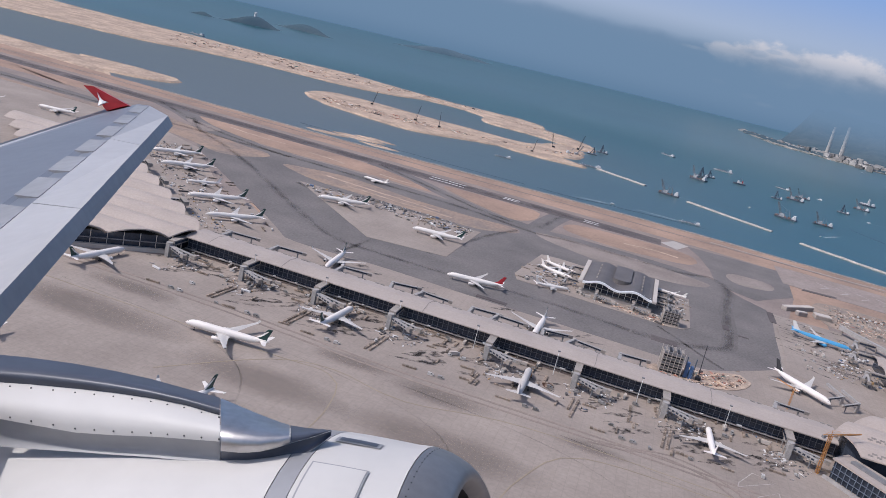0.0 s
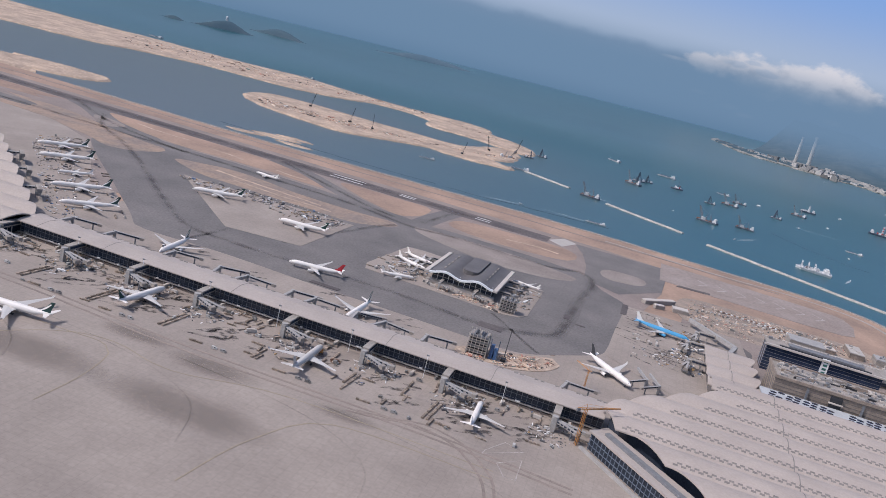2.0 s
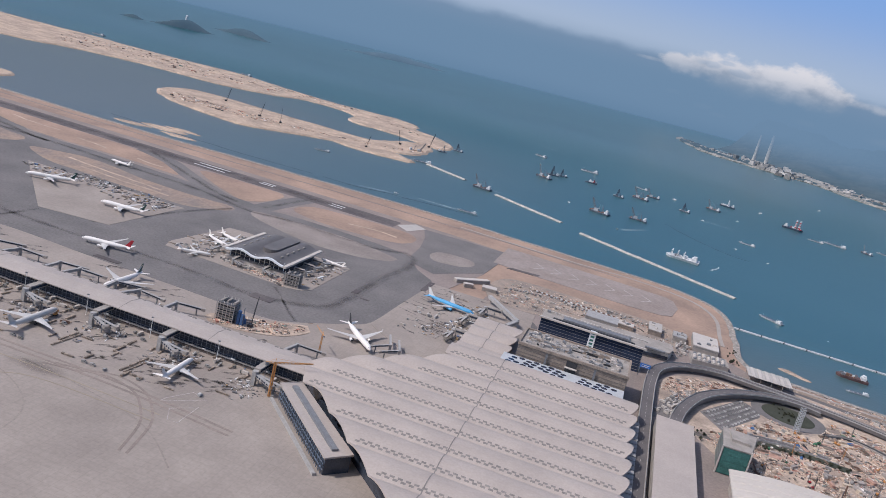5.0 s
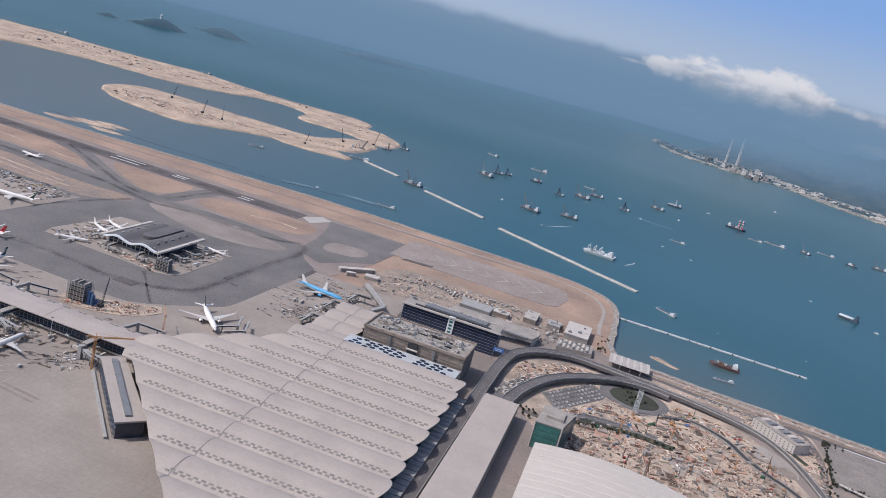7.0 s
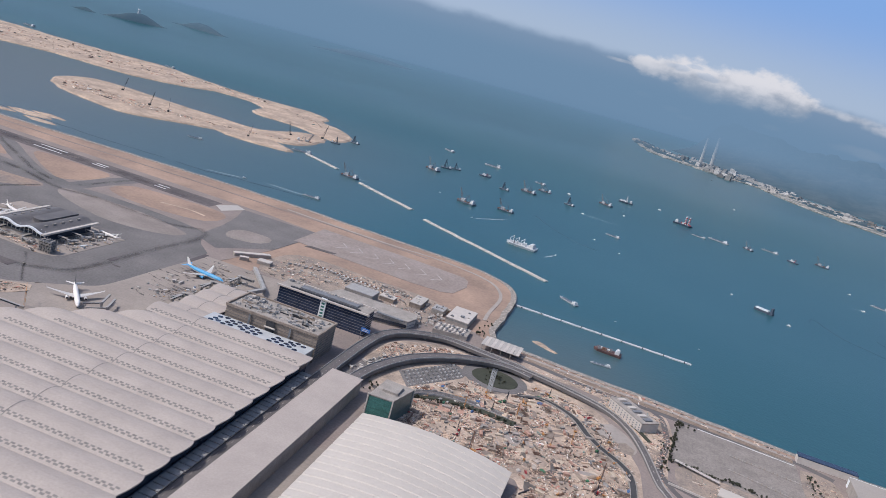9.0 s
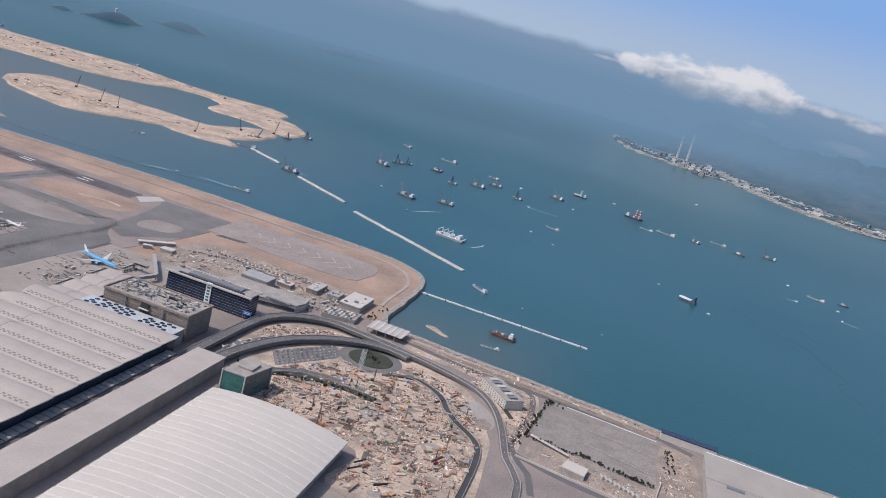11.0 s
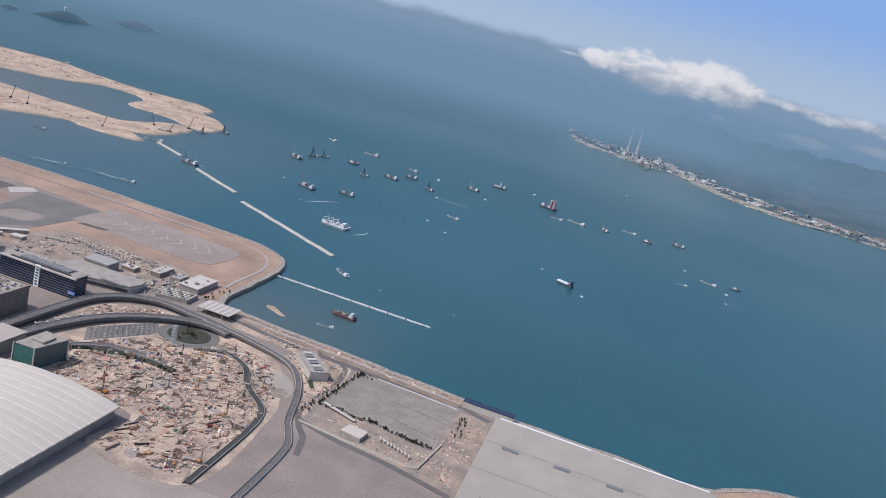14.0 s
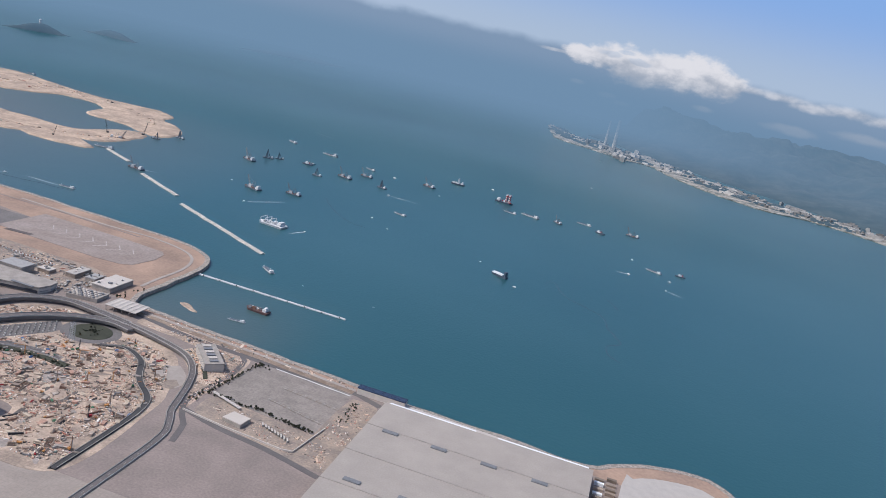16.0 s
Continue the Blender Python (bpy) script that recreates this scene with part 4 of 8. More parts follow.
for proto, spots in FLEET.values():
    for i, (a, b) in enumerate(spots):
        if i:
            copy_thing(proto, plane_pose(a, b))
    proto.matrix_basis = plane_pose(*spots[0])
    bpy.context.view_layer.update()


# ---------- passenger bridges ----------
def passenger_bridge():
    ob = thing("passenger_bridge", "pale grey boarding bridge with roofed fixed walkway", "boarding bridge", "boarding bridges")
    bm = bmesh.new()
    box(bm, -1.3, 1.3, -9.5, 0.6, 4.3, 6.3)
    w = part("walkway", bm, M["concrete"], ob, "pale roofed fixed walkway")
    for s in (-1, 1):
        bm = bmesh.new()
        box(bm, s * 1.3 - 0.04, s * 1.3 + 0.04, -9, 0, 4.8, 5.8)
        part("window_strip", bm, M["glass"], w)
    for x in (-1.0, 1.0):
        for y in (-8.8, -4):
            bm = bmesh.new()
            tube(bm, (x, y, 0), (x, y, 4.3), 0.2)
            part("column", bm, M["bridge"], ob)
    bm = bmesh.new()
    box(bm, -0.8, 0.8, -11.9, -10.2, 0, 5.2)
    part("stair_tower", bm, M["bridge"], ob)
    bm = bmesh.new()
    tube(bm, (0, -10.6, 3.2), (0, -10.6, 5.7), 1.25, 1.25, 12)
    part("rotunda", bm, M["bridge"], ob)
    for s, reach, drop in ((1, 11.5, -1.2), (1, 8.5, -3.6)):
        a, b = Vector((0, -10.6, 4.2)), Vector((s * reach, -10.6 + drop, 3.4))
        d = (b - a)
        m = Matrix.Translation((a + b) / 2) @ d.to_track_quat("X", "Z").to_matrix().to_4x4()
        bm = bmesh.new()
        box(bm, -d.length / 2, d.length / 2, -0.6, 0.6, -0.55, 0.55, m)
        t = part("tunnel", bm, M["bridge"], ob)
        for k in range(5):
            bm = bmesh.new()
            u = -d.length / 2 + 1.4 + k * (d.length - 2) / 5
            box(bm, u, u + 0.9, -0.66, 0.66, -0.2, 0.35, m)
            part("window", bm, M["glass"], t)
        bm = bmesh.new()
        box(bm, d.length / 2 - 0.3, d.length / 2 + 1.2, -0.95, 0.95, -0.7, 0.75, m)
        part("cab", bm, M["concrete"], t)
        bm = bmesh.new()
        tube(bm, a.lerp(b, 0.78) - Vector((0, 0, 3.55)), a.lerp(b, 0.78), 0.25)
        part("lift_column", bm, M["grey"], t)
    return ob


bridge = passenger_bridge()
for i, x in enumerate((-161, -129, -99, -69, -32, 0, 31, 72)):
    m = pose(x, 284, G0)
    if i:
        copy_thing(bridge, m)
    else:
        bridge.matrix_basis = m
for x, y, r, s in ((14, 397, 0, .6), (-4, 397, 0, .6), (-14, 404, 270, .6), (-14, 418, 270, .6), (-14, 432, 270, .6), (24, 408, 90, .6), (24, 420, 90, .6), (24, 432, 90, .6), (129, 390, 270, .85), (129, 419, 270, .85), (134, 442, 270, .85), (-190, 330, 225, .9), (-216, 353, 225, .9), (-241, 376, 225, .9)):
    copy_thing(bridge, pose(x, y, G0 + 0.1, 0, 0, r) @ Matrix.Diagonal((s, s, s, 1)))


def stand_bridge():
    """A short boarding bridge: a stub from the wall, a round pivot and a windowed tunnel that swings along the stand."""
    ob = thing("stand_bridge", "short grey boarding bridge swung along the stand", "boarding bridge", "stand bridges")
    bm = bmesh.new()
    box(bm, -0.6, 0.6, -7.5, 7.5, 3.6, 4.8)
    part("walkway", bm, M["bridge"], ob)
    bm = bmesh.new()
    tube(bm, (0, 8.2, 0), (0, 8.2, 5.0), 0.8, 0.8, 12)
    part("rotunda", bm, M["bridge"], ob)
    a, b = Vector((0.6, 8.6, 4.3)), Vector((10.5, 12.5, 3.4))
    d = b - a
    m = Matrix.Translation((a + b) / 2) @ d.to_track_quat("X", "Z").to_matrix().to_4x4()
    bm = bmesh.new()
    box(bm, -d.length / 2, d.length / 2, -0.48, 0.48, -0.48, 0.48, m)
    t = part("tunnel", bm, M["bridge"], ob)
    bm = bmesh.new()
    box(bm, -d.length / 2 + 0.8, d.length / 2 - 0.6, -0.52, 0.52, -0.2, 0.3, m)
    part("window_strip", bm, M["glass"], t)
    bm = bmesh.new()
    box(bm, d.length / 2 - 0.3, d.length / 2 + 1.3, -0.75, 0.75, -0.6, 0.6, m)
    part("cab", bm, M["concrete"], t)
    bm = bmesh.new()
    tube(bm, a.lerp(b, 0.78) - Vector((0, 0, 3.55)), a.lerp(b, 0.78), 0.3)
    part("lift_column", bm, M["grey"], t)
    return ob


sb = stand_bridge()
for i, (x, turn) in enumerate(((-134, 0), (-156, 0), (-104, 0), (-80, 10), (-70, -12), (-47, 0), (-38, -10), (-17, 5), (-8, -20), (13, 0), (70, -10))):
    m = pose(x, 303, G0, 0, 0, turn)
    if i:
        copy_thing(sb, m)
    else:
        sb.matrix_basis = m
        bpy.context.view_layer.update()
for x, y in ((99.6, 352), (105, 349)):
    copy_thing(sb, pose(x, y, G0 + 0.2, 0, 0, 200) @ Matrix.Diagonal((0.8, 0.8, 0.8, 1)))


def scaffold(w, d, h):
    """Stacked steel platforms round a half-built tower."""
    ob = thing("scaffold_tower", "pale steel scaffold tower of stacked platforms", "scaffold", "scaffold towers")
    n = 8
    for i in range(n):
        z = h * (i + 0.4) / n
        bm = bmesh.new()
        box(bm, -w / 2, w / 2, -d / 2, d / 2, z, z + 0.16)
        part("platform", bm, M["concrete"], ob)
        bm = bmesh.new()
        box(bm, -w / 2 + 0.5, w / 2 - 0.5, -d / 2 + 0.4, d / 2 - 0.4, z + 0.16, z + h / n)
        part("inner_wall", bm, M["grey"] if i % 2 else M["dark"], ob)
    for i in range(6):
        for y in (-d / 2, d / 2):
            bm = bmesh.new()
            x = -w / 2 + w * i / 5
            tube(bm, (x, y, 0), (x, y, h + 0.9), 0.12, None, 5)
            part("upright", bm, M["rooflight"], ob)
    for i in range(5):
        bm = bmesh.new()
        x = -w / 2 + 0.8 + i * w / 5.4
        box(bm, x, x + 0.8, -d / 3, d / 3, h, h + 0.5 + 0.25 * (i % 3))
        part("top_unit", bm, M["dark"] if i % 2 else M["concrete"], ob)
    return ob


sc = scaffold(8.0, 5.5, 6.2)
sc.matrix_basis = pose(32, 389, G0 + 0.24, 0, 0, 5)
bpy.context.view_layer.update()
copy_thing(sc, pose(32.5, 321.5, G0, 0, 0, 4) @ Matrix.Diagonal((1.05, 1.3, 1.35, 1)))
bs = thing("sheeted_frame", "blue sheeted steel frame beside the scaffold tower", "scaffold")
for i in range(4):
    bm = bmesh.new()
    box(bm, 38.2 + (i % 2) * 1.7, 39.5 + (i % 2) * 1.7, 319.5 + (i // 2) * 2.2, 321.2 + (i // 2) * 2.2, G0, G0 + 6.5 - 1.3 * i)
    part("sheeting", bm, M["bluesheet"], bs)
for x in (38, 41.4):
    bm = bmesh.new()
    lattice_post = [(x, 319.2, G0), (x, 319.2, G0 + 9)]
    tube(bm, *lattice_post, 0.2, None, 5)
    part("post", bm, M["navy"], bs)


# ---------- buildings east of the terminal ----------
def block(name, label, category, pts, top, wall, roof, rows=0, floor_h=1.6, storeys=0):
    ob = thing(name, label, category)
    bm = bmesh.new()
    prism(bm, pts, G0, top)
    part("wall", bm, wall, ob)
    c = sum((Vector(p) for p in pts), Vector((0, 0))) / len(pts)
    bm = bmesh.new()
    prism(bm, [tuple(c + (Vector(p) - c) * 1.012) for p in pts], top, top + 0.5)
    part("roof", bm, roof, ob)
    for k in range(storeys):
        bm = bmesh.new()
        z = G0 + (k + 0.75) * (top - G0) / storeys
        prism(bm, [tuple(c + (Vector(p) - c) * 1.008) for p in pts], z, z + 0.18)
        part("floor_band", bm, M["grey"] if wall is not M["brownwall"] else M["satroof"], ob)
    return ob


def roof_plant(ob, x0, x1, y0, y1, z, n, seed):
    rnd = random.Random(seed)
    for _ in range(n):
        x, y = rnd.uniform(x0, x1), rnd.uniform(y0, y1)
        w, d, h = rnd.uniform(0.5, 2.6), rnd.uniform(0.5, 2.0), rnd.uniform(0.3, 1.2)
        bm = bmesh.new()
        box(bm, x, x + w, y, y + d, z, z + h)
        if rnd.random() < 0.4:
            tube(bm, (x + w / 2, y + d / 2, z + h), (x + w / 2, y + d / 2, z + h + 0.4), 0.35)
        part("roof_unit", bm, rnd.choice((M["rooflight"], M["concrete"], M["grey"], M["bridge"])), ob)


brown = block("louvred_building", "brown louvred office block with cluttered pale roof", "office building", rect(154.5, 206.3, 373.2, 397), 16.6, M["brownwall"], M["concrete"], storeys=9)
roof_plant(brown, 156, 203, 376, 394, 17.1, 120, 3)
bm = bmesh.new()
box(bm, 154.1, 206.7, 372.6, 373.4, 16.6, 17.9), box(bm, 154.1, 154.9, 373.4, 396.8, 16.6, 17.9), box(bm, 205.9, 206.7, 373.4, 396.8, 16.6, 17.9), box(bm, 154.1, 206.7, 396.8, 397.6, 16.6, 17.9)
part("parapet", bm, M["brownwall"], brown)
# Recesses imitated by plates on the wall, their shade put into the colour.
for x0, x1 in ((168, 169), (178, 183), (191, 192)):
    bm = bmesh.new()
    box(bm, x0, x1, 372.2, 372.58, 8.5, 16.2)
    part("recess_plate", bm, M["dark"] if x1 - x0 > 2 else M["grey"], brown)
bm = bmesh.new()
box(bm, 177.6, 183.4, 371.2, 372.2, 13.0, 13.5)
part("canopy", bm, M["rooflight"], brown, "pale canopy")
rnd = random.Random(61)
for i in range(26):
    x, y = rnd.uniform(157, 200), rnd.uniform(377, 393)
    bm = bmesh.new()
    w = rnd.uniform(2, 6)
    box(bm, x, x + w, y, y + 0.25, 17.1, 17.1 + rnd.uniform(0.3, 1.3))
    part("roof_screen", bm, rnd.choice((M["grey"], M["rooflight"], M["dark"], M["brownwall"])), brown)
blue = block("glass_building", "dark blue glass office slab with white stair tower", "office building", rect(157, 212, 429, 441), 15.6, M["blueglass"], M["concrete"], storeys=8)
bm = bmesh.new()
box(bm, 183.5, 187, 428.2, 429.2, G0, 16.8)
stair = part("stair_tower", bm, M["white"], blue, "white stair tower")
for k in range(7):
    bm = bmesh.new()
    box(bm, 184.3, 186.2, 428.12, 428.22, G0 + 1.2 + 1.9 * k, G0 + 2.3 + 1.9 * k)
    part("window", bm, M["netting"], stair, "green stair window")
bm = bmesh.new()
box(bm, 163, 207, 430.4, 432, 16.1, 16.5)
part("rooflight_band", bm, M["dark"], blue)
bm = bmesh.new()
box(bm, 168, 204, 433, 438, 16.1, 17.0)
part("roof_plant_room", bm, M["grey"], blue)
bm = bmesh.new()
box(bm, 155.5, 213.5, 427.6, 428.6, 15.6, 16.5), box(bm, 155.5, 213.5, 441.4, 442.2, 15.6, 16.5)
part("roof_edge", bm, M["rooflight"], blue, "white roof edge")
roof_plant(blue, 158, 208, 438.2, 439.4, 16.1, 14, 19)
chk = block("spotted_roof_building", "low white roof with dark oval openings", "airport building", rect(149.5, 206, 359.6, 371.5), 10.7, M["concrete"], M["bluewhite"])
for x0, n in ((153, 8), (186, 5)):
    for i in range(n):
        for j in range(3):
            x, y = x0 + i * 3.5 + j * 0.9, 361.8 + j * 3.3 + (1.4 if i % 2 else 0)
            if y > 370.4 or (i * 7 + j * 3 + n) % 9 == 0:
                continue
            bm = bmesh.new()
            loft(bm, [[(x + 1.5 * math.cos(a), y + 1.25 * math.sin(a), z) for a in [math.pi * q / 5 for q in range(10)]] for z in (11.0, 11.3)])
            part("roof_opening", bm, M["blueglass"], chk, "dark oval opening")
lw = block("freight_building", "long low white building behind the offices", "airport building", [(172, 464), (184.6, 454), (227.3, 463.9), (229.5, 473), (228, 481.5), (177, 480)], 7.0, M["rooflight"], M["concrete"], storeys=2)
bm = bmesh.new()
prism(bm, [(185, 453.6), (226.9, 463.3), (227.2, 463.0), (185, 453.2)], 3.4, 5.2)
part("window_band", bm, M["glass"], lw, "dark glazed band")
bm = bmesh.new()
box(bm, 208, 225, 460, 462, 7.5, 8.3)
part("roof_monitor", bm, M["grey"], lw)
for i in range(38):
    bm = bmesh.new()
    y = 200 + i * 4.0
    box(bm, 210.5, 215.5, y, y + 3.3, 6.4, 7.0)
    part("forecourt_canopy", bm, M["bridge"], terminal, "grey ribbed forecourt canopy")
bm = bmesh.new()
box(bm, 209.5, 213, 190, 352, G0, 6.4)
part("forecourt_wall", bm, M["facadeframe"], terminal)
block("beige_hall", "long flat beige-roofed hall beside the road", "airport building", rect(222, 238, 190, 359), 9.6, M["concrete"], M["roof"])
block("grey_shed", "dark grey-roofed shed behind the offices", "shed", rect(177.5, 196.5, 483, 496), 8.2, M["concrete"], M["bridge"], storeys=1)
wr = thing("white_hall", "large hall with ribbed white curved roof", "airport building")
for i in range(24):
    y0 = 190 + i * 5.7
    bm = bmesh.new()
    rings = []
    for j in range(11):
        x = 251 + 69 * j / 10
        z = 8.6 + 4.6 * math.sin(math.pi * (0.10 + 0.88 * j / 10)) ** 0.8
        rings.append([(x, y0, z), (x, y0 + 0.5, z + 0.36), (x, y0 + 2.8, z + 0.42), (x, y0 + 5.2, z + 0.36), (x, y0 + 5.7, z), (x, y0 + 5.7, z - 0.4), (x, y0, z - 0.4)])
    loft(bm, rings)
    part("roof_rib", bm, M["warmwhite"], wr)
bm = bmesh.new()
box(bm, 253, 318, 191, 326, G0, 8.6)
part("wall", bm, M["concrete"], wr)
gr = block("netted_building", "concrete block wrapped in green netting", "building", [(248.4, 338.6), (259.8, 339.6), (263.7, 359.3), (249.5, 359.9)], 14.0, M["netwall"], M["concrete"], storeys=4)
for k in range(4):
    bm = bmesh.new()
    prism(bm, [(248.9, 338.2), (259.4, 339.1), (259.4, 338.9), (248.9, 338.0)], 3.0 + 2.75 * k, 5.6 + 2.75 * k)
    part("netting", bm, M["netting"], gr, "green safety netting")
for x, y in ((248.2, 338.1), (259.9, 339.0), (263.9, 359.3)):
    bm = bmesh.new()
    box(bm, x - 0.3, x + 0.3, y - 0.3, y + 0.3, G0, 15.0)
    part("corner_pier", bm, M["rooflight"], gr, "white corner pier")
bm = bmesh.new()
box(bm, 252, 259.5, 346, 355, 14.5, 15.6)
part("roof_plant_room", bm, M["concrete"], gr)
for i, (x0, x1, y0, y1, h) in enumerate(((242, 257, 500, 527, 6), (215, 223, 506, 524, 5), (230, 238, 508, 519, 5), (196, 206, 500, 507, 4))):
    s = block("shed", "pale grey-roofed service shed", "shed", rect(x0, x1, y0, y1), G0 + h * 0.6, M["brownwall"] if i % 2 else M["concrete"], (M["rooflight"], M["heliport"], M["bridge"])[i % 3], storeys=1)
    roof_plant(s, x0 + 1, x1 - 3, y0 + 1, y1 - 2, G0 + h * 0.6 + 0.5, 4, i)
plant = thing("pump_house", "low pale plant building with rows of roof hoods", "plant building")
bm = bmesh.new()
prism(bm, [(241, 474), (262, 479), (261, 494), (240, 489)], G0, G0 + 2.8)
part("wall", bm, M["concrete"], plant)
for i in range(7):
    for j in range(4):
        p = Vector((242.5 + 2.7 * i, 476.2 + 0.55 * i + 3.4 * j))
        bm = bmesh.new()
        loft(bm, [[(p.x + r * math.cos(a), p.y + r * math.sin(a), z) for a in [math.pi * q / 4 for q in range(8)]] for r, z in ((1.0, G0 + 2.8), (1.0, G0 + 3.5), (0.5, G0 + 3.9))])
        part("roof_hood", bm, M["rooflight"] if (i + j) % 3 else M["grey"], plant)
boat = thing("quay_canopy", "long pale ribbed canopy roof beside the water", "canopy")
for i in range(12):
    bm = bmesh.new()
    box(bm, 272 + 2.0 * i, 273.85 + 2.0 * i, 473.5, 490.5, 6.2, 6.45 + 0.15 * (i % 2))
    part("roof_panel", bm, M["rooflight"] if i % 2 else M["heliport"], boat)
    if i % 3 == 0:
        for y in (474, 490):
            bm = bmesh.new()
            tube(bm, (273 + 2.0 * i, y, G0 - 2), (273 + 2.0 * i, y, 6.2), 0.2, None, 6)
            part("post", bm, M["concrete"], boat)

gw = thing("covered_gangway", "pale elevated covered gangway on columns", "footbridge")
bm = bmesh.new()
ribbon(bm, [(122, 467, 0), (144.5, 437, 0)], 2.2, 5.2, 7.2)
ribbon(bm, [(144.5, 436.5, 0), (141, 424, 0)], 2.2, 5.2, 7.2)
part("tunnel", bm, M["bridge"], gw)
for t in (0.05, 0.35, 0.65, 0.97):
    bm = bmesh.new()
    tube(bm, (122 + 22.5 * t, 467 - 30 * t, G0), (122 + 22.5 * t, 467 - 30 * t, 5.2), 0.35)
    part("column", bm, M["concrete"], gw)
for x, y, r, L, w in ((97, 486, 46, 25, 3.5), (113, 487, 8, 9, 6), (103, 482, 30, 6, 3)):
    ob = block("low_shed", "low dark shed with pale flat roof", "shed", [tuple(Vector((x, y)) + Matrix.Rotation(radians(r), 2) @ Vector(p)) for p in ((0, 0), (L, 0), (L, w), (0, w))], 4.4, M["concrete"], M["rooflight"])
for i in range(34):
    t = i / 33
    x, y = (141 + 54 * t, 522 - 3.5 * t)
    bm = bmesh.new()
    box(bm, -0.55, 0.55, -0.2, 0.2, 0, 0.75, pose(x, y, G0 + 0.1, 0, 0, -4))
    tagged(link("barrier_block", bm, M["white"] if i % 2 else M["rust"]), "small red and white barrier block", "barrier", "barrier row")
sg = thing("road_sign", "blue overhead road sign on posts", "road sign")
bm = bmesh.new()
box(bm, 212.2, 217.6, 423.0, 423.25, 8.0, 10.2)
part("panel", bm, M["sign"], sg)
for z in (8.5, 9.3):
    bm = bmesh.new()
    box(bm, 213, 216.8, 422.93, 422.98, z, z + 0.3)
    part("lettering", bm, M["paint"], sg)
for x in (212.4, 217.2):
    bm = bmesh.new()
    tube(bm, (x, 423.4, G0), (x, 423.4, 10.2), 0.15)
    part("post", bm, M["grey"], sg)
bm = bmesh.new()
ribbon(bm, [tuple(p) for p in smooth_line([(150.5, 398.5), (151.5, 412), (152, 436), (153, 449), (150, 455), (144, 452), (143, 444)], 4)], 4, G0 - 0.2, G0 + 0.16)
tagged(link("road", bm, M["deckroad"]), "service road between terminal and offices", "road", "", "structure")

# bus depot by the ring road
depot = block("depot", "pale four-storey depot building beside the road", "building", [(353, 456), (372, 434), (381, 442), (362, 464)], 7.6, M["rooflight"], M["concrete"], storeys=0)
sheet("building_site_6", smooth_line([(372, 425), (378, 404), (384, 384), (388, 380), (388, 412), (390, 440), (386, 468), (376, 470), (384, 446)], 5, True), G0 + 0.115, M["site"], "tan earth between viaduct and trailer yard", "building site")
sheet("building_site_7", smooth_line([(392, 408), (400, 411), (440, 406), (456, 405), (476, 398), (478, 372), (440, 378), (410, 384), (394, 388)], 5, True), G0 + 0.085, M["yard"], "worn brown ground south of the trailer yard", "building site")
sheet("building_site_4", smooth_line([(300, 470), (335, 466), (352, 462), (345, 452), (372, 425), (384, 430), (383, 465), (345, 478), (305, 481)], 6, True), G0 + 0.10, M["site"], "tan earth beside the coast road", "building site")

for k in range(3):
    for i in range(11):
        a, b = Vector((353, 456)).lerp(Vector((372, 434)), (i + 0.35) / 11), Vector((353, 456)).lerp(Vector((372, 434)), (i + 0.65) / 11)
        n = Vector((-0.757, -0.654)) * 0.06
        bm = bmesh.new()
        prism(bm, [tuple(a), tuple(b), tuple(b + n), tuple(a + n)], 3.4 + 1.35 * k, 4.1 + 1.35 * k)
        part("window", bm, M["facadeframe"], depot)
for i in range(6):
    c = Vector((358, 459)).lerp(Vector((376, 439)), (i + 0.5) / 6)
    bm = bmesh.new()
    box(bm, -1.3, 1.3, -2.6, 2.6, 0, 0.7, pose(c.x, c.y, 8.1, 0, 0, -49))
    part("roof_unit", bm, M["grey"] if i % 2 else M["rooflight"], depot)

# freight hall on the east quay
wh = thing("freight_hall", "very large flat pale grey freight hall roof", "warehouse")
bm = bmesh.new()
box(bm, 482, 611, 300, 457, 9.4, 10.0)
wroof = part("roof", bm, M["hallroof"], wh)
bm = bmesh.new()
box(bm, 483, 610, 301, 456, G0, 9.4)
part("wall", bm, M["concrete"], wh)
for i in range(4):
    for j in range(2):
        bm = bmesh.new()
        x, y = 492.5 + i * 29, 420 - j * 60
        box(bm, x, x + 9, y, y + 3, 10.0, 10.7)
        part("roof_vent", bm, M["grey"], wroof, "grey roof ventilator")
bm = bmesh.new()
for j in range(4):
    box(bm, 482, 611, 424 - j * 34, 424.6 - j * 34, 10.0, 10.25)
part("roof_seam", bm, M["concrete"], wroof)
for i in range(18):
    bm = bmesh.new()
    box(bm, 484 + i * 6.9, 490.85 + i * 6.9, 457.2, 462.5, G0, 8.2 if i not in (8, 9) else 5.0)
    part("loading_bay", bm, M["white"], wh)
bm = bmesh.new()
ribbon(bm, [tuple(p) for p in smooth_line([(484, 474.5), (540, 472.8), (606, 470.5)], 12)], 3.2, G0 - 0.3, G0 + 0.5)
tagged(link("quay_edge", bm, M["rooflight"]), "pale concrete quay edge by the freight hall", "quay", "", "structure")
h2 = thing("rounded_hall", "large white hall with rounded seaward end", "warehouse")
OUT = [(628, 300), (628, 452), (634, 463), (645, 471), (660, 476), (674, 477), (684, 471), (690, 455), (694, 300)]
bm = bmesh.new()
prism(bm, OUT, G0, 8.6)
part("wall", bm, M["concrete"], h2)
bm = bmesh.new()
c = Vector((660, 400))
prism(bm, [tuple(c + (Vector(p) - c) * 1.01) for p in smooth_line(OUT, 6, True)], 8.6, 9.3)
part("roof", bm, M["heliport"], h2)
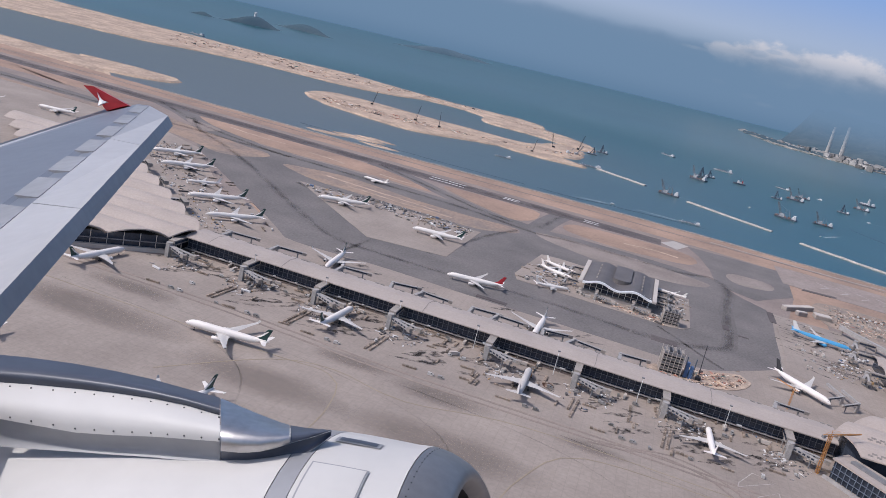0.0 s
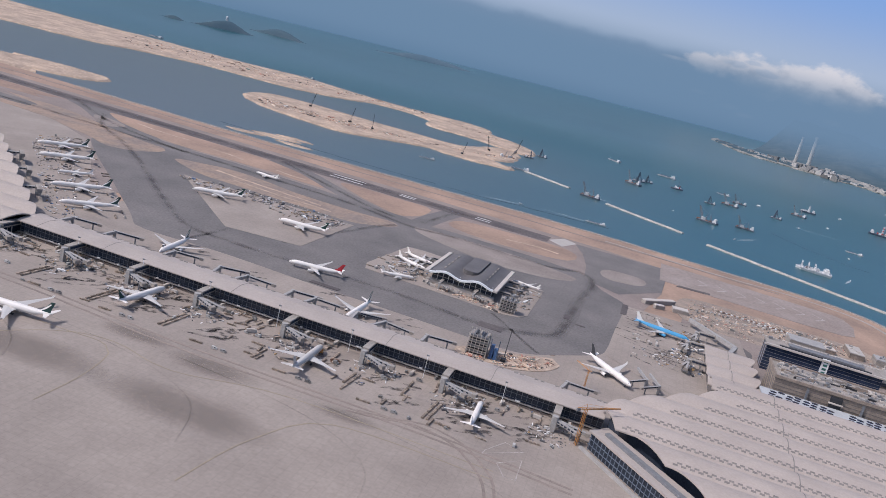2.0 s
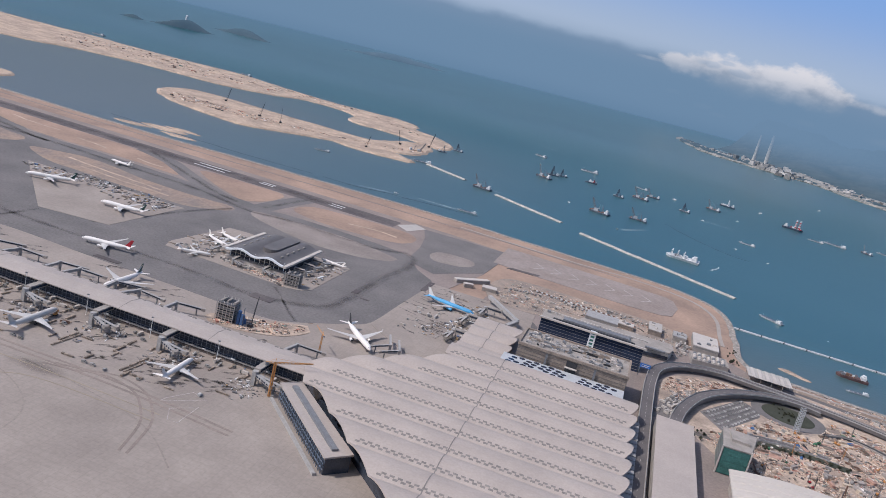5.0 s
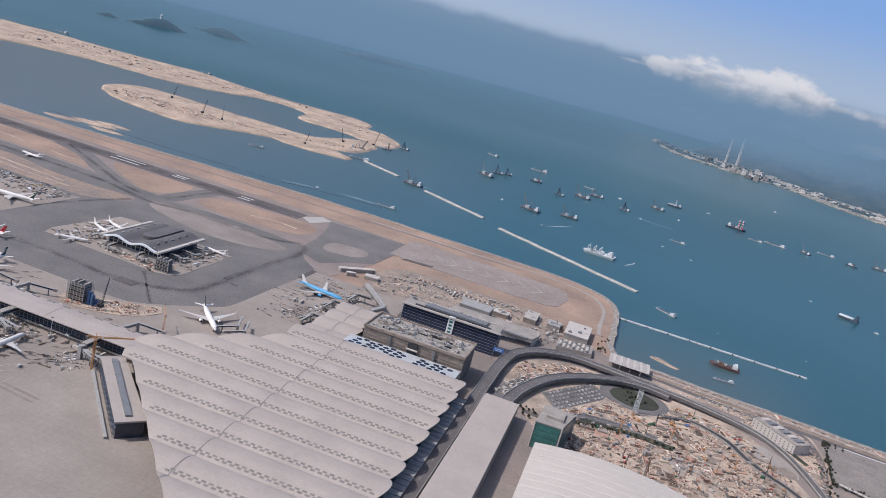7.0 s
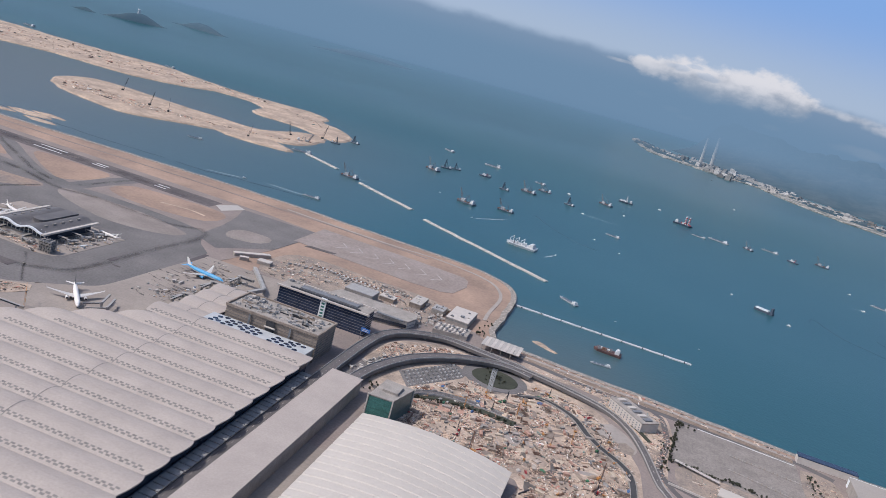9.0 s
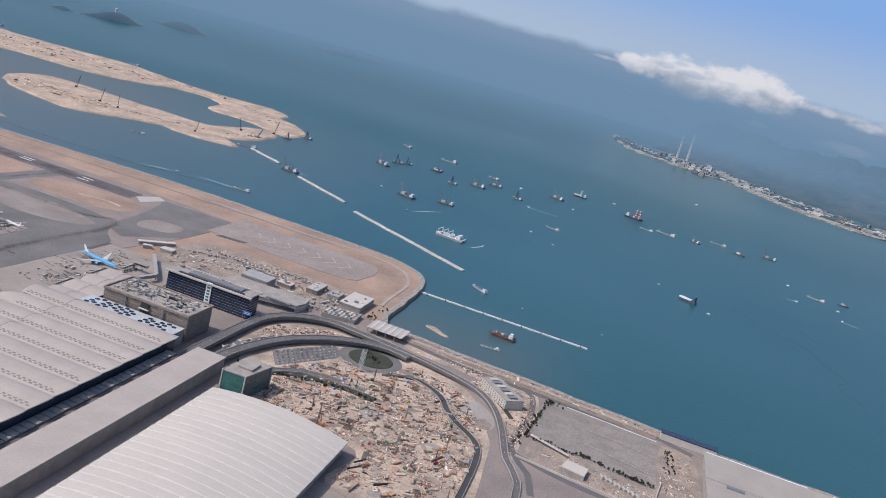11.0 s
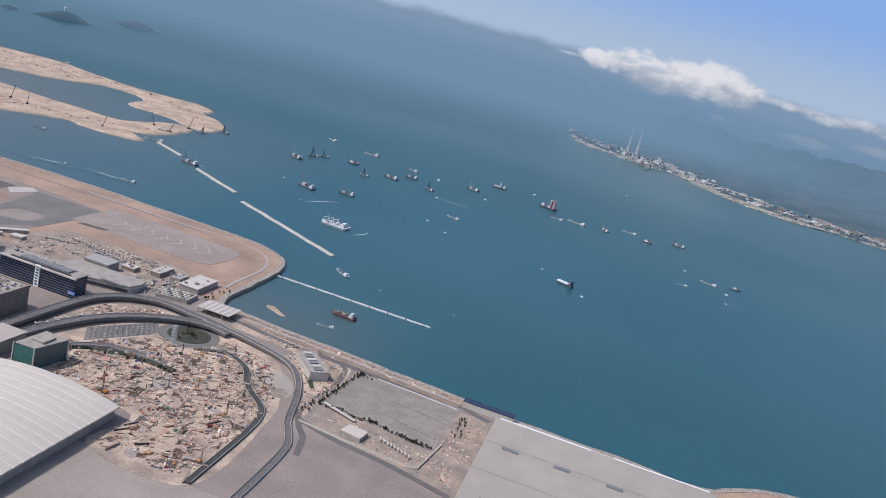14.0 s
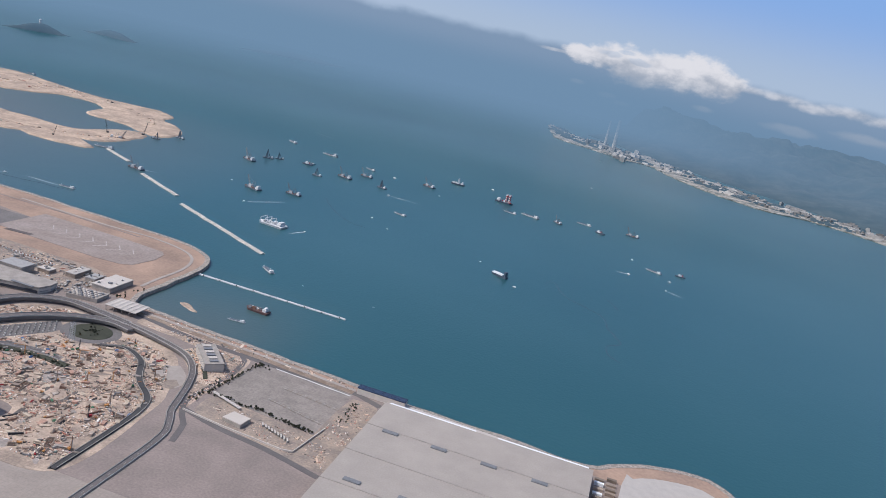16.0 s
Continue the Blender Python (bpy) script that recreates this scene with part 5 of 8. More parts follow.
for i in range(16):
    bm = bmesh.new()
    x, y = 613 + (i % 2) * 7, 420 + 2.9 * i
    box(bm, x, x + 5.6, y, y + 2.1, G0 + 0.06, G0 + 1.3 + 0.6 * (i % 3 == 0))
    tagged(link("container", bm, M["crate"] if i % 4 else M["white"]), "stacked freight container on the quay yard", "container", "freight containers")
block("quay_shed", "long narrow navy and white quay shed", "shed", rect(459, 491, 471, 477), 6.4, M["rooflight"], M["blueglass"])

# ---------- ring road and viaducts ----------
def viaduct(name, label, line, width, deck=6.0, barrier=False):
    ob = thing(name, label, "road bridge", "viaducts")
    L = smooth_line([(p[0], p[1], deck if len(p) < 3 else p[2]) for p in line], 5)
    bm = bmesh.new()
    ribbon(bm, L, width, -0.9, 0.0)
    part("deck", bm, M["concrete"], ob)
    bm = bmesh.new()
    ribbon(bm, L, width - 1.2, 0.0, 0.06)
    part("carriageway", bm, M["deckroad"], ob)
    for s in (-1, 1):
        off = []
        for i, p in enumerate(L):
            d = (L[min(i + 1, len(L) - 1)] - L[max(i - 1, 0)]).to_2d().normalized()
            off.append((p.x - d.y * s * (width / 2 - 0.3), p.y + d.x * s * (width / 2 - 0.3), p.z))
        bm = bmesh.new()
        ribbon(bm, off, 0.22, 0, 0.5)
        part("parapet", bm, M["bridge"], ob)
    bm = bmesh.new()
    for i in range(1, len(L) - 1):
        d = (L[i + 1] - L[i - 1]).to_2d().normalized() * 0.9
        ribbon(bm, [(L[i].x - d.x, L[i].y - d.y, L[i].z), (L[i].x + d.x, L[i].y + d.y, L[i].z)], 0.16, 0.055, 0.075)
    part("lane_marking", bm, M["chevron"], ob)["kind"] = "stuff"
    if barrier:
        off = []
        for i, p in enumerate(L):
            d = (L[min(i + 1, len(L) - 1)] - L[max(i - 1, 0)]).to_2d().normalized()
            off.append((p.x + d.y * (width / 2 + 0.08), p.y - d.x * (width / 2 + 0.08), p.z))
        # Dark strip hung along one side, from below the deck to its top.
        bm = bmesh.new()
        ribbon(bm, off, 0.12, -1.7, -0.05)
        part("fascia", bm, M["satroof"], ob, "dark grey strip along the deck side")
    for i, p in enumerate(L):
        if i % 5 == 2 and p.z > G0 + 2:
            bm = bmesh.new()
            tube(bm, (p.x, p.y, G0), (p.x, p.y, p.z - 0.8), 0.8, 0.8, 10)
            part("pier", bm, M["concrete"], ob)
    return ob


viaduct("viaduct", "curved dark road viaduct round the building site", [(217, 200), (217.5, 300), (218, 380), (219, 415), (222, 436), (232, 452), (252, 463), (274, 461.8), (302, 457.8)], 6.0, barrier=True)
viaduct("viaduct", "narrow curved road ramp that drops to the ground", [(301, 457.6, 5.98), (322, 454, 5.6), (347, 447.5, 4.7), (360, 439, 4.2), (369.5, 425, 3.8), (376.5, 407, 3.45), (381, 391, 3.2), (385, 378, 3.0), (391, 367, 2.95), (396, 345, 2.95), (396, 260, 2.95)], 4.2, barrier=True)
viaduct("viaduct", "inner curved road ramp with concrete parapets", [(229.5, 330), (230.5, 362), (235, 390), (246, 418), (264, 439), (282, 450.5), (296, 453.5), (308, 452, 5.4)], 6.0, barrier=True)
bm = bmesh.new()
track = [tuple(p) for p in smooth_line([(306, 424), (316, 430), (325, 429), (338, 420), (345.5, 407), (354, 396), (364, 387), (370, 377), (373, 355), (374, 300)], 4)]
ribbon(bm, track, 3.4, G0 - 0.2, G0 + 0.85)
tagged(link("road", bm, M["road"]), "dark winding site road across the building site", "road", "", "structure")
for s in (-1, 1):
    bm = bmesh.new()
    ribbon(bm, [(p[0] + s * 1.45, p[1] + s * 1.2) for p in track], 0.3, G0, G0 + 1.15)
    tagged(link("barrier", bm, M["concrete"]), "low pale barrier beside the site road", "barrier", "", "structure")
bm = bmesh.new()
ribbon(bm, [tuple(p) for p in smooth_line([(254, 374), (266, 384), (280, 388.5), (296, 389.5), (311, 388)], 4, rough=0.8)], 5.5, G0 - 0.2, G0 + 0.5)
tagged(link("verge", bm, M["lawn"]), "dark green planted bank below the site road", "verge", "", "structure")
viaduct("viaduct", "low grey embankment road across the site", [(254, 376, 3.6), (267, 387.5, 3.6), (278, 391.5, 3.5), (291, 393.5, 3.3), (307, 393, 2.9)], 4.4)
bm = bmesh.new()
ribbon(bm, [tuple(p) for p in smooth_line([(280, 486), (330, 475), (380, 472), (460, 470), (478, 463)], 10)], 5, G0 - 0.2, G0 + 0.12)
tagged(link("road", bm, M["deckroad"]), "coast road along the east quay", "road", "", "structure")
for k, (line, w) in enumerate((([(375, 474), (383, 466), (386, 449), (387, 433), (385, 415), (383.5, 402), (385.5, 390), (391, 380), (397, 372), (402, 353)], 3.4), ([(388, 387), (413, 379.5), (444, 375), (478, 366)], 4.0))):
    bm = bmesh.new()
    ribbon(bm, [tuple(p) for p in smooth_line(line, 6)], w, G0 - 0.2, G0 + 0.15 + 0.01 * k)
    tagged(link("road", bm, M["deckroad"]), "service road beside the parking yard", "road", "", "structure")
for k, (line, w, mat, z, lab) in enumerate((([(284, 489), (345, 484.5), (400, 480), (457, 475)], 3.0, "apron_pale", 0.10, "pale path along the sea wall"), ([(290, 485), (345, 480), (400, 475.5), (457, 470.5)], 4.6, "scrub", 0.16, "brown dry scrub beside the sea wall"), ([(404, 469), (430, 467), (457, 465)], 0.8, "paint", 0.2, "pale kerb line beside the yard"))):
    bm = bmesh.new()
    ribbon(bm, [tuple(p) for p in smooth_line(line, 5, rough=0.7)], w, G0 - 0.3, G0 + z)
    tagged(link("verge", bm, M[mat]), lab, "verge", "", "structure")
sheet("pavement_2", [(391, 412), (388, 452), (395, 470), (458, 468), (458, 405)], G0 + 0.11, M["yardslab"], "pale concrete trailer yard", "yard")
sheet("building_site_5", smooth_line([(459, 402), (480, 400), (479, 455), (470, 464), (460, 462)], 6, True), G0 + 0.10, M["yard"], "brown earth strip beside the freight hall", "building site")
sheet("building_site", smooth_line([(239, 372), (236, 390), (246, 413), (262, 436), (284, 452), (302, 458), (330, 453), (350, 440), (362, 420), (370, 400), (376, 375), (376, 300), (322, 300), (322, 334), (268, 338)], 6, True), G0 + 0.12, M["site"],
      "tan bare earth building site", "building site")
sheet("building_site_8", smooth_line([(349, 421), (353, 428), (357, 432), (362, 428), (368, 421), (372, 410), (371, 404), (365, 402), (358, 406), (353, 412)], 4, True, 0.5), G0 + 0.15, M["apron_pale"], "pale grey slab of new paving on the site", "pavement")
sheet("building_site_9", [(360, 409), (364, 401), (370, 402), (371, 409), (366, 414)], G0 + 0.17, M["brownwall"], "brown reinforced bed on the site", "building site")
bm = bmesh.new()
ribbon(bm, [(368, 440), (373, 434), (378, 426)], 2.6, G0 - 0.1, G0 + 0.5)
tagged(link("verge", bm, M["lawn"]), "dark planted slope beside the ramp", "verge", "", "structure")
sheet("building_site_2", smooth_line([(222, 418), (227, 436), (238, 449), (256, 458), (276, 456), (258, 440), (242, 420), (234, 402), (226, 396)], 5, True), G0 + 0.12, M["site"], "tan earth patch inside the road loop", "building site")
sheet("building_site_3", smooth_line([(120, 478), (122, 532), (180, 536), (228, 532), (232, 500), (226, 474), (170, 472)], 6, True), G0 + 0.11, M["yard"], "cluttered contractors' yard on bare earth", "building site")
bm = bmesh.new()
loft(bm, [[(290 + 15 * s * math.cos(a), 437 + 14 * s * math.sin(a), z) for a in [2 * math.pi * i / 40 for i in range(40)]] for s, z in ((1.25, G0), (1.25, G0 + 0.2))])
tagged(link("pavement_3", bm, M["asphalt"]), "round grey paved island", "pavement", "", "structure")
bm = bmesh.new()
loft(bm, [[(290 + 14 * s * math.cos(a), 437 + 13 * s * math.sin(a), z) for a in [2 * math.pi * i / 40 for i in range(40)]] for s, z in ((0.95, G0 + 0.2), (0.9, G0 + 0.5))])
tagged(link("lawn", bm, M["lawn"]), "dull green round lawn with shrubs", "lawn", "", "structure")

# ---------- breakwaters and boom ----------
for a, b in (((-52, 916), (2, 884)), ((45, 847), (122, 799)), ((144, 773), (281, 691))):
    bm = bmesh.new()
    L = smooth_line([a, Vector(a).lerp(Vector(b), 0.5), b], 5, rough=1.0)
    ribbon(bm, [tuple(p) for p in L], 5.4, -0.8, 0.6)
    ribbon(bm, [tuple(p) for p in L], 2.4, 0.5, 1.2)
    tagged(link("breakwater", bm, M["breakwater"]), "low pale stone breakwater in the sea", "breakwater", "breakwaters", "structure")
boom = thing("floating_boom", "long thin pale floating boom reaching out to sea", "floating boom")
for i in range(26):
    x = 272 + i * 5.05
    bm = bmesh.new()
    box(bm, x, x + 4.9, 593.7 - 0.05 * i, 595.7 - 0.05 * i, -0.2, 0.8)
    part("float", bm, M["shipwhite"], boom)
    if i % 3 == 1:
        bm = bmesh.new()
        tube(bm, (x, 593.2 - 0.05 * i, -1), (x, 593.2 - 0.05 * i, 1.6), 0.28)
        part("pile", bm, M["dark"], boom)
bm = bmesh.new()
prism(bm, smooth_line([(297, 529), (301, 531), (305, 529), (309, 525), (315, 521), (311, 520.5), (306, 523), (300, 526)], 1.5, True, 0.8, 4), -0.3, 0.45, 1)
tagged(link("sand_bank_4", bm, M["sand"]), "small tan sand bar in the inlet", "sand bank", "", "structure")
sheet("pale_pad", [(24, 584), (33, 603), (43, 597), (35, 574)], G0 + 0.12, M["heliport"], "pale concrete pad beside the runway", "pad")


# ---------- ships ----------
def hull(bm, L, W, H, z=0.0, bow=0.25):
    pts = [(-L / 2, -W / 2), (L / 2 - L * bow, -W / 2), (L / 2, 0), (L / 2 - L * bow, W / 2), (-L / 2, W / 2)]
    loft(bm, [[(x * 0.95, y * 0.85, z - 1.0) for x, y in pts], [(x, y, z + H) for x, y in pts]])


def lattice(bm, a, b, r, w=0.5, n=6):
    a, b = Vector(a), Vector(b)
    side = (b - a).cross(Vector((0, 1, 0))).normalized() * w
    tube(bm, a + side, b + side * 0.3, r, r, 4), tube(bm, a - side, b - side * 0.3, r, r, 4)
    for i in range(n):
        p, q = a.lerp(b, i / n), a.lerp(b, (i + 1) / n)
        tube(bm, p + side * (1 - 0.7 * i / n), q - side * (1 - 0.7 * (i + 1) / n), r * 0.7, None, 3)


def crane_barge():
    ob = thing("crane_barge", "dark crane barge with raised lattice boom on the sea", "crane barge", "vessels at sea")
    bm = bmesh.new()
    hull(bm, 20, 7.5, 1.6, 0, 0.08)
    part("hull", bm, M["barge"], ob)
    bm = bmesh.new()
    box(bm, -9, -5.6, -2.4, 2.4, 1.6, 3.8), box(bm, -8.6, -6.4, -1.8, 1.8, 3.8, 5.6)
    part("deckhouse", bm, M["shipwhite"], ob, "white deckhouse")
    for x, y in ((-3.5, -2.4), (-1, 1.6), (6.5, -1.8), (7, 2), (-4, 2.2)):
        bm = bmesh.new()
        box(bm, x, x + 1.6, y - 0.6, y + 0.6, 1.6, 2.5)
        part("deck_winch", bm, M["rust"], ob)
    bm = bmesh.new()
    for y in (-1.8, 1.8):
        tube(bm, (-4, y, 1.6), (-1.6, 0, 10.5), 0.22, 0.14, 5)
    part("frame_mast", bm, M["grey"], ob)
    bm = bmesh.new()
    box(bm, 1, 5, -1.8, 1.8, 1.6, 4.6)
    c = part("crane_cab", bm, M["shipgrey"], ob)
    bm = bmesh.new()
    lattice(bm, (4.5, 0, 3.5), (9.5, 0, 15.5), 0.3, 0.9)
    tube(bm, (1.2, 0, 4.6), (0.2, 0, 9), 0.2), tube(bm, (0.2, 0, 9), (9.5, 0, 15.5), 0.09)
    part("boom", bm, M["grey"], c)
    return ob


def frame_barge():
    """A piling barge: flat hull with a tall dark lattice frame that leans over the bow."""
    ob = thing("piling_barge", "dark piling barge with tall lattice frame on the sea", "piling barge", "vessels at sea")
    bm = bmesh.new()
    hull(bm, 16, 6.5, 1.4, 0, 0.08)
    part("hull", bm, M["barge"], ob)
    bm = bmesh.new()
    box(bm, -7, -4.2, -1.8, 1.8, 1.4, 3.6), box(bm, -6.6, -5.2, -1.2, 1.2, 3.6, 4.8)
    part("deckhouse", bm, M["shipwhite"], ob, "white deckhouse")
    for y in (-1.6, 1.6):
        bm = bmesh.new()
        lattice(bm, (2.5, y, 1.4), (1.4, y * 0.3, 14.5), 0.3, 0.9, 8)
        part("leader", bm, M["navy"], ob)
        bm = bmesh.new()
        tube(bm, (-3.2, y, 1.4), (1.3, y * 0.3, 12.5), 0.28, 0.2, 5)
        part("backstay", bm, M["navy"], ob)
    for k in range(4):
        bm = bmesh.new()
        box(bm, 1.0, 3.2 - 0.3 * k, -1.5 + 0.25 * k, 1.5 - 0.25 * k, 3.6 + 2.4 * k, 3.85 + 2.4 * k)
        part("platform", bm, M["grey"], ob)
    for x, y in ((-2.5, -2.2), (-1, 1.9), (5, -1.6), (5.4, 1.6)):
        bm = bmesh.new()
        box(bm, x, x + 1.5, y - 0.6, y + 0.6, 1.4, 2.3)
        part("deck_winch", bm, M["shipgrey"], ob)
    return ob


def cargo_ship():
    ob = thing("cargo_ship", "low grey coaster with white wheelhouse", "ship", "vessels at sea")
    bm = bmesh.new()
    hull(bm, 22, 4.6, 1.7, 0, 0.18)
    part("hull", bm, M["shipgrey"], ob)
    bm = bmesh.new()
    box(bm, -9.6, -6, -1.8, 1.8, 1.7, 4.4), box(bm, -9.2, -7, -1.5, 1.5, 4.4, 5.6)
    part("wheelhouse", bm, M["shipwhite"], ob)
    bm = bmesh.new()
    for x in (-4, 0.2, 4.4):
        box(bm, x, x + 3.6, -1.5, 1.5, 1.7, 2.3)
    part("hatch_cover", bm, M["barge"], ob)
    bm = bmesh.new()
    tube(bm, (-5, 0, 1.7), (-5, 0, 6.5), 0.12), tube(bm, (7.6, 0, 1.7), (7.6, 0, 5), 0.12)
    part("mast", bm, M["white"], ob)
    return ob


def launch():
    ob = thing("launch", "small white motor launch on the sea", "boat", "small boats")
    bm = bmesh.new()
    hull(bm, 6.4, 2.0, 0.9, 0, 0.4)
    part("hull", bm, M["shipwhite"], ob)
    bm = bmesh.new()
    box(bm, -2.4, 1.0, -0.75, 0.75, 0.9, 2.0)
    part("cabin", bm, M["white"], ob)
    bm = bmesh.new()
    box(bm, 0.3, 1.04, -0.7, 0.7, 1.35, 1.85)
    part("windscreen", bm, M["dark"], ob)
    return ob


def tug():
    ob = thing("tugboat", "navy and white working vessel with tall mast", "boat", "vessels at sea")
    bm = bmesh.new()
    hull(bm, 13, 4.2, 1.5, 0, 0.3)
    part("hull", bm, M["navy"], ob)
    bm = bmesh.new()
    box(bm, -2, 2.6, -1.4, 1.4, 1.5, 2.9), box(bm, 0.2, 2.2, -1.0, 1.0, 2.9, 4.0)
    part("wheelhouse", bm, M["shipwhite"], ob)
    bm = bmesh.new()
    tube(bm, (-0.8, 0, 3.6), (-0.8, 0, 9), 0.14), tube(bm, (-4.5, 0, 1.5), (-3.0, 0, 5.5), 0.2)
    part("mast", bm, M["grey"], ob)
    bm = bmesh.new()
    tube(bm, (-2.6, 0.6, 1.5), (-2.6, 0.6, 4.6), 0.4)
    part("funnel", bm, M["red"], ob)
    return ob


def work_ship(name, label, L, W, deck_mat, tower):
    ob = thing(name, label, "ship", "vessels at sea")
    bm = bmesh.new()
    hull(bm, L, W, 2.0, 0, 0.15)
    part("hull", bm, {"survey_ship": M["shipwhite"], "dredger": M["hullred"]}.get(name, M["navy"]), ob)
    bm = bmesh.new()
    box(bm, -L * 0.42, -L * 0.26, -W * 0.34, W * 0.34, 2, 4.2), box(bm, -L * 0.4, -L * 0.3, -W * 0.26, W * 0.26, 4.2, 5.4)
    part("accommodation", bm, M["shipwhite"], ob)
    rnd = random.Random(len(name))
    for i in range(22):
        bm = bmesh.new()
        x, y = L * rnd.uniform(-0.15, 0.3), W * rnd.uniform(-0.35, 0.2)
        box(bm, x, x + rnd.uniform(0.8, 3), y, y + rnd.uniform(0.6, 2.0), 2, 2 + rnd.uniform(0.4, 2.2))
        part("deck_unit", bm, rnd.choice((M["shipwhite"], deck_mat, M["grey"])), ob)
    if name == "survey_ship":
        for x in (-0.02, 0.16, 0.34):
            bm = bmesh.new()
            for y in (-0.42, 0.42):
                box(bm, x * L - 0.25, x * L + 0.25, y * W - 0.25, y * W + 0.25, 2, 6.5)
            box(bm, x * L - 0.25, x * L + 0.25, -0.42 * W, 0.42 * W, 6.0, 6.6)
            part("deck_gantry", bm, M["shipwhite"], ob)
    for x in tower:
        bm = bmesh.new()
        for y in (-W * 0.25, W * 0.25):
            lattice(bm, (x * L, y, 2), (x * L, y, 2 + L * 0.42), 0.3, 0.9)
        t = part("tower", bm, M["shipwhite"], ob)
        for k in range(6):
            for y in (-1, 0, 1):
                if deck_mat is M["red"]:
                    bm = bmesh.new()
                    z = 3 + k * L * 0.07
                    box(bm, x * L - 0.8, x * L + 0.8, y * W * 0.19 - W * 0.09, y * W * 0.19 + W * 0.09, z, z + L * 0.065)
                    part("check_panel", bm, M["red"] if (k + y) % 2 else M["shipwhite"], t)
    return ob


def put(proto, spots, used, k=1.0, tall=0.9):
    for x, y, r, s in spots:
        m = pose(x, y, 0, 0, 0, r) @ Matrix.Diagonal((s * k, s * k, s * k * tall, 1))
        if used:
            copy_thing(proto, m)
        else:
            proto.matrix_basis = m
            bpy.context.view_layer.update()
        used = True


put(crane_barge(), [(60, 1079, 152, 1.15), (185, 1135, 164, 1.0), (201, 1184, 175, .85), (286, 1237, 155, .95), (148, 923, 161, 1.05), (190, 949, 175, .9), (26, 862, 170, .95), (493, 1223, 132, .75), (602, 1274, 163, .9), (-88, 985, 30, .9)], False)
put(frame_barge(), [(66, 1126, 195, 1.0), (77, 1142, 200, .85), (158, 1096, 170, .9), (244, 1133, 160, .95), (-63, 1097, 170, .9), (-72, 1050, 10, .8)], False)
put(tug(), [(116, 1156, 179, 1.3), (555, 1229, 147, 1.0), (672, 1082, 180, .8), (121, 1166, 60, .6)], False)
put(cargo_ship(), [(101, 1281, 172, 1.45), (19, 1312, 140, 1.1), (183, 1252, 151, .85), (315, 1001, 157, .8), (423, 1205, 161, .85), (451, 1218, 158, 1.25), (528, 1268, 163, 1.0), (46, 718, 180, .75), (343, 528, 187, .56), (638, 1071, 152, .95), (-61, 920, 190, 1.05), (-138, 811, 192, .7), (305, 653, 140, .85), (-784, 1290, 170, 1.2), (-498, 1300, 170, .9)], False, 0.88, 0.72)
put(launch(), [(364, 1360, 170, 1.2), (317, 1186, 150, 1.0), (112, 936, 170, .8), (173, 853, 240, 1.0), (267, 1095, 176, 1.1), (298, 943, 175, .8), (329, 910, 170, .7), (273, 802, 80, .9), (231, 1232, 156, 1.6), (449, 882, 165, .8), (503, 1681, 160, 1.4), (499, 821, 163, 1.1), (658, 1037, 170, 1.1), (609, 1107, 134, 1.0), (608, 1020, 158, 1.1), (654, 986, 122, .9), (-19, 708, 20, 1.1), (410, 640, 10, .5), (345, 640, 10, .5), (481, 2212, 20, 1.6)], False, 0.72, 0.9)
put(work_ship("survey_ship", "broad white work ship covered in gear", 26, 12, M["white"], ()), [(239, 793, 173, 1.2)], False)
put(work_ship("drill_ship", "work ship with red and white towers", 22, 8, M["red"], (0.1, 0.28)), [(401, 1271, -13, 1.3)], False)
put(work_ship("tower_ship", "white ship with a tall white tower", 20, 7, M["white"], (-0.05,)), [(311, 1323, 178, 1.15)], False)
put(work_ship("dredger", "rusty red dredging barge near the shore", 20, 7, M["rust"], ()), [(345, 557, 176, .97)], False)
ferry = thing("landing_ship", "white open-decked ship with dark blue stern", "ship", "vessels at sea")
bm = bmesh.new()
hull(bm, 20, 5.5, 2.2, 0, 0.2)
part("hull", bm, M["navy"], ferry)
bm = bmesh.new()
box(bm, -5, 8, -2.4, 2.4, 2.2, 3.4)
part("deck", bm, M["white"], ferry)
bm = bmesh.new()
box(bm, -9, -7, -2.4, 2.4, 2.2, 7)
part("stern_gantry", bm, M["navy"], ferry)
ferry.matrix_basis = pose(478, 846, 0, 0, 0, 155)
for x, y, r, L in ((176, 855, 240, 52), (267, 1095, 176, 52), (273, 802, 70, 24), (237, 2148, -47, 120), (39, 716, 0, 40), (-20, 706, 20, 34), (737, 2006, 121, 84), (608, 1020, 10, 16), (-20, 1480, 160, 70), (30, 864, 200, 20), (654, 986, 150, 24)):
    bm = bmesh.new()
    d = Vector((-math.cos(radians(r)), -math.sin(radians(r))))
    s = Vector((-d.y, d.x))
    c = Vector((x, y))
    rows = [c + d * L * t for t in (0.04, 0.2, 0.5, 1.0)]
    w = (0.5, 1.0, 1.2, 0.3)
    loft(bm, [[(*(p + s * h), 0.05), (*(p - s * h), 0.05), (*(p - s * h), 0.02), (*(p + s * h), 0.02)] for p, h in zip(rows, w)])
    tagged(link("wake", bm, M["foam"]), "white foam trail on the water", "wake", "", "structure")

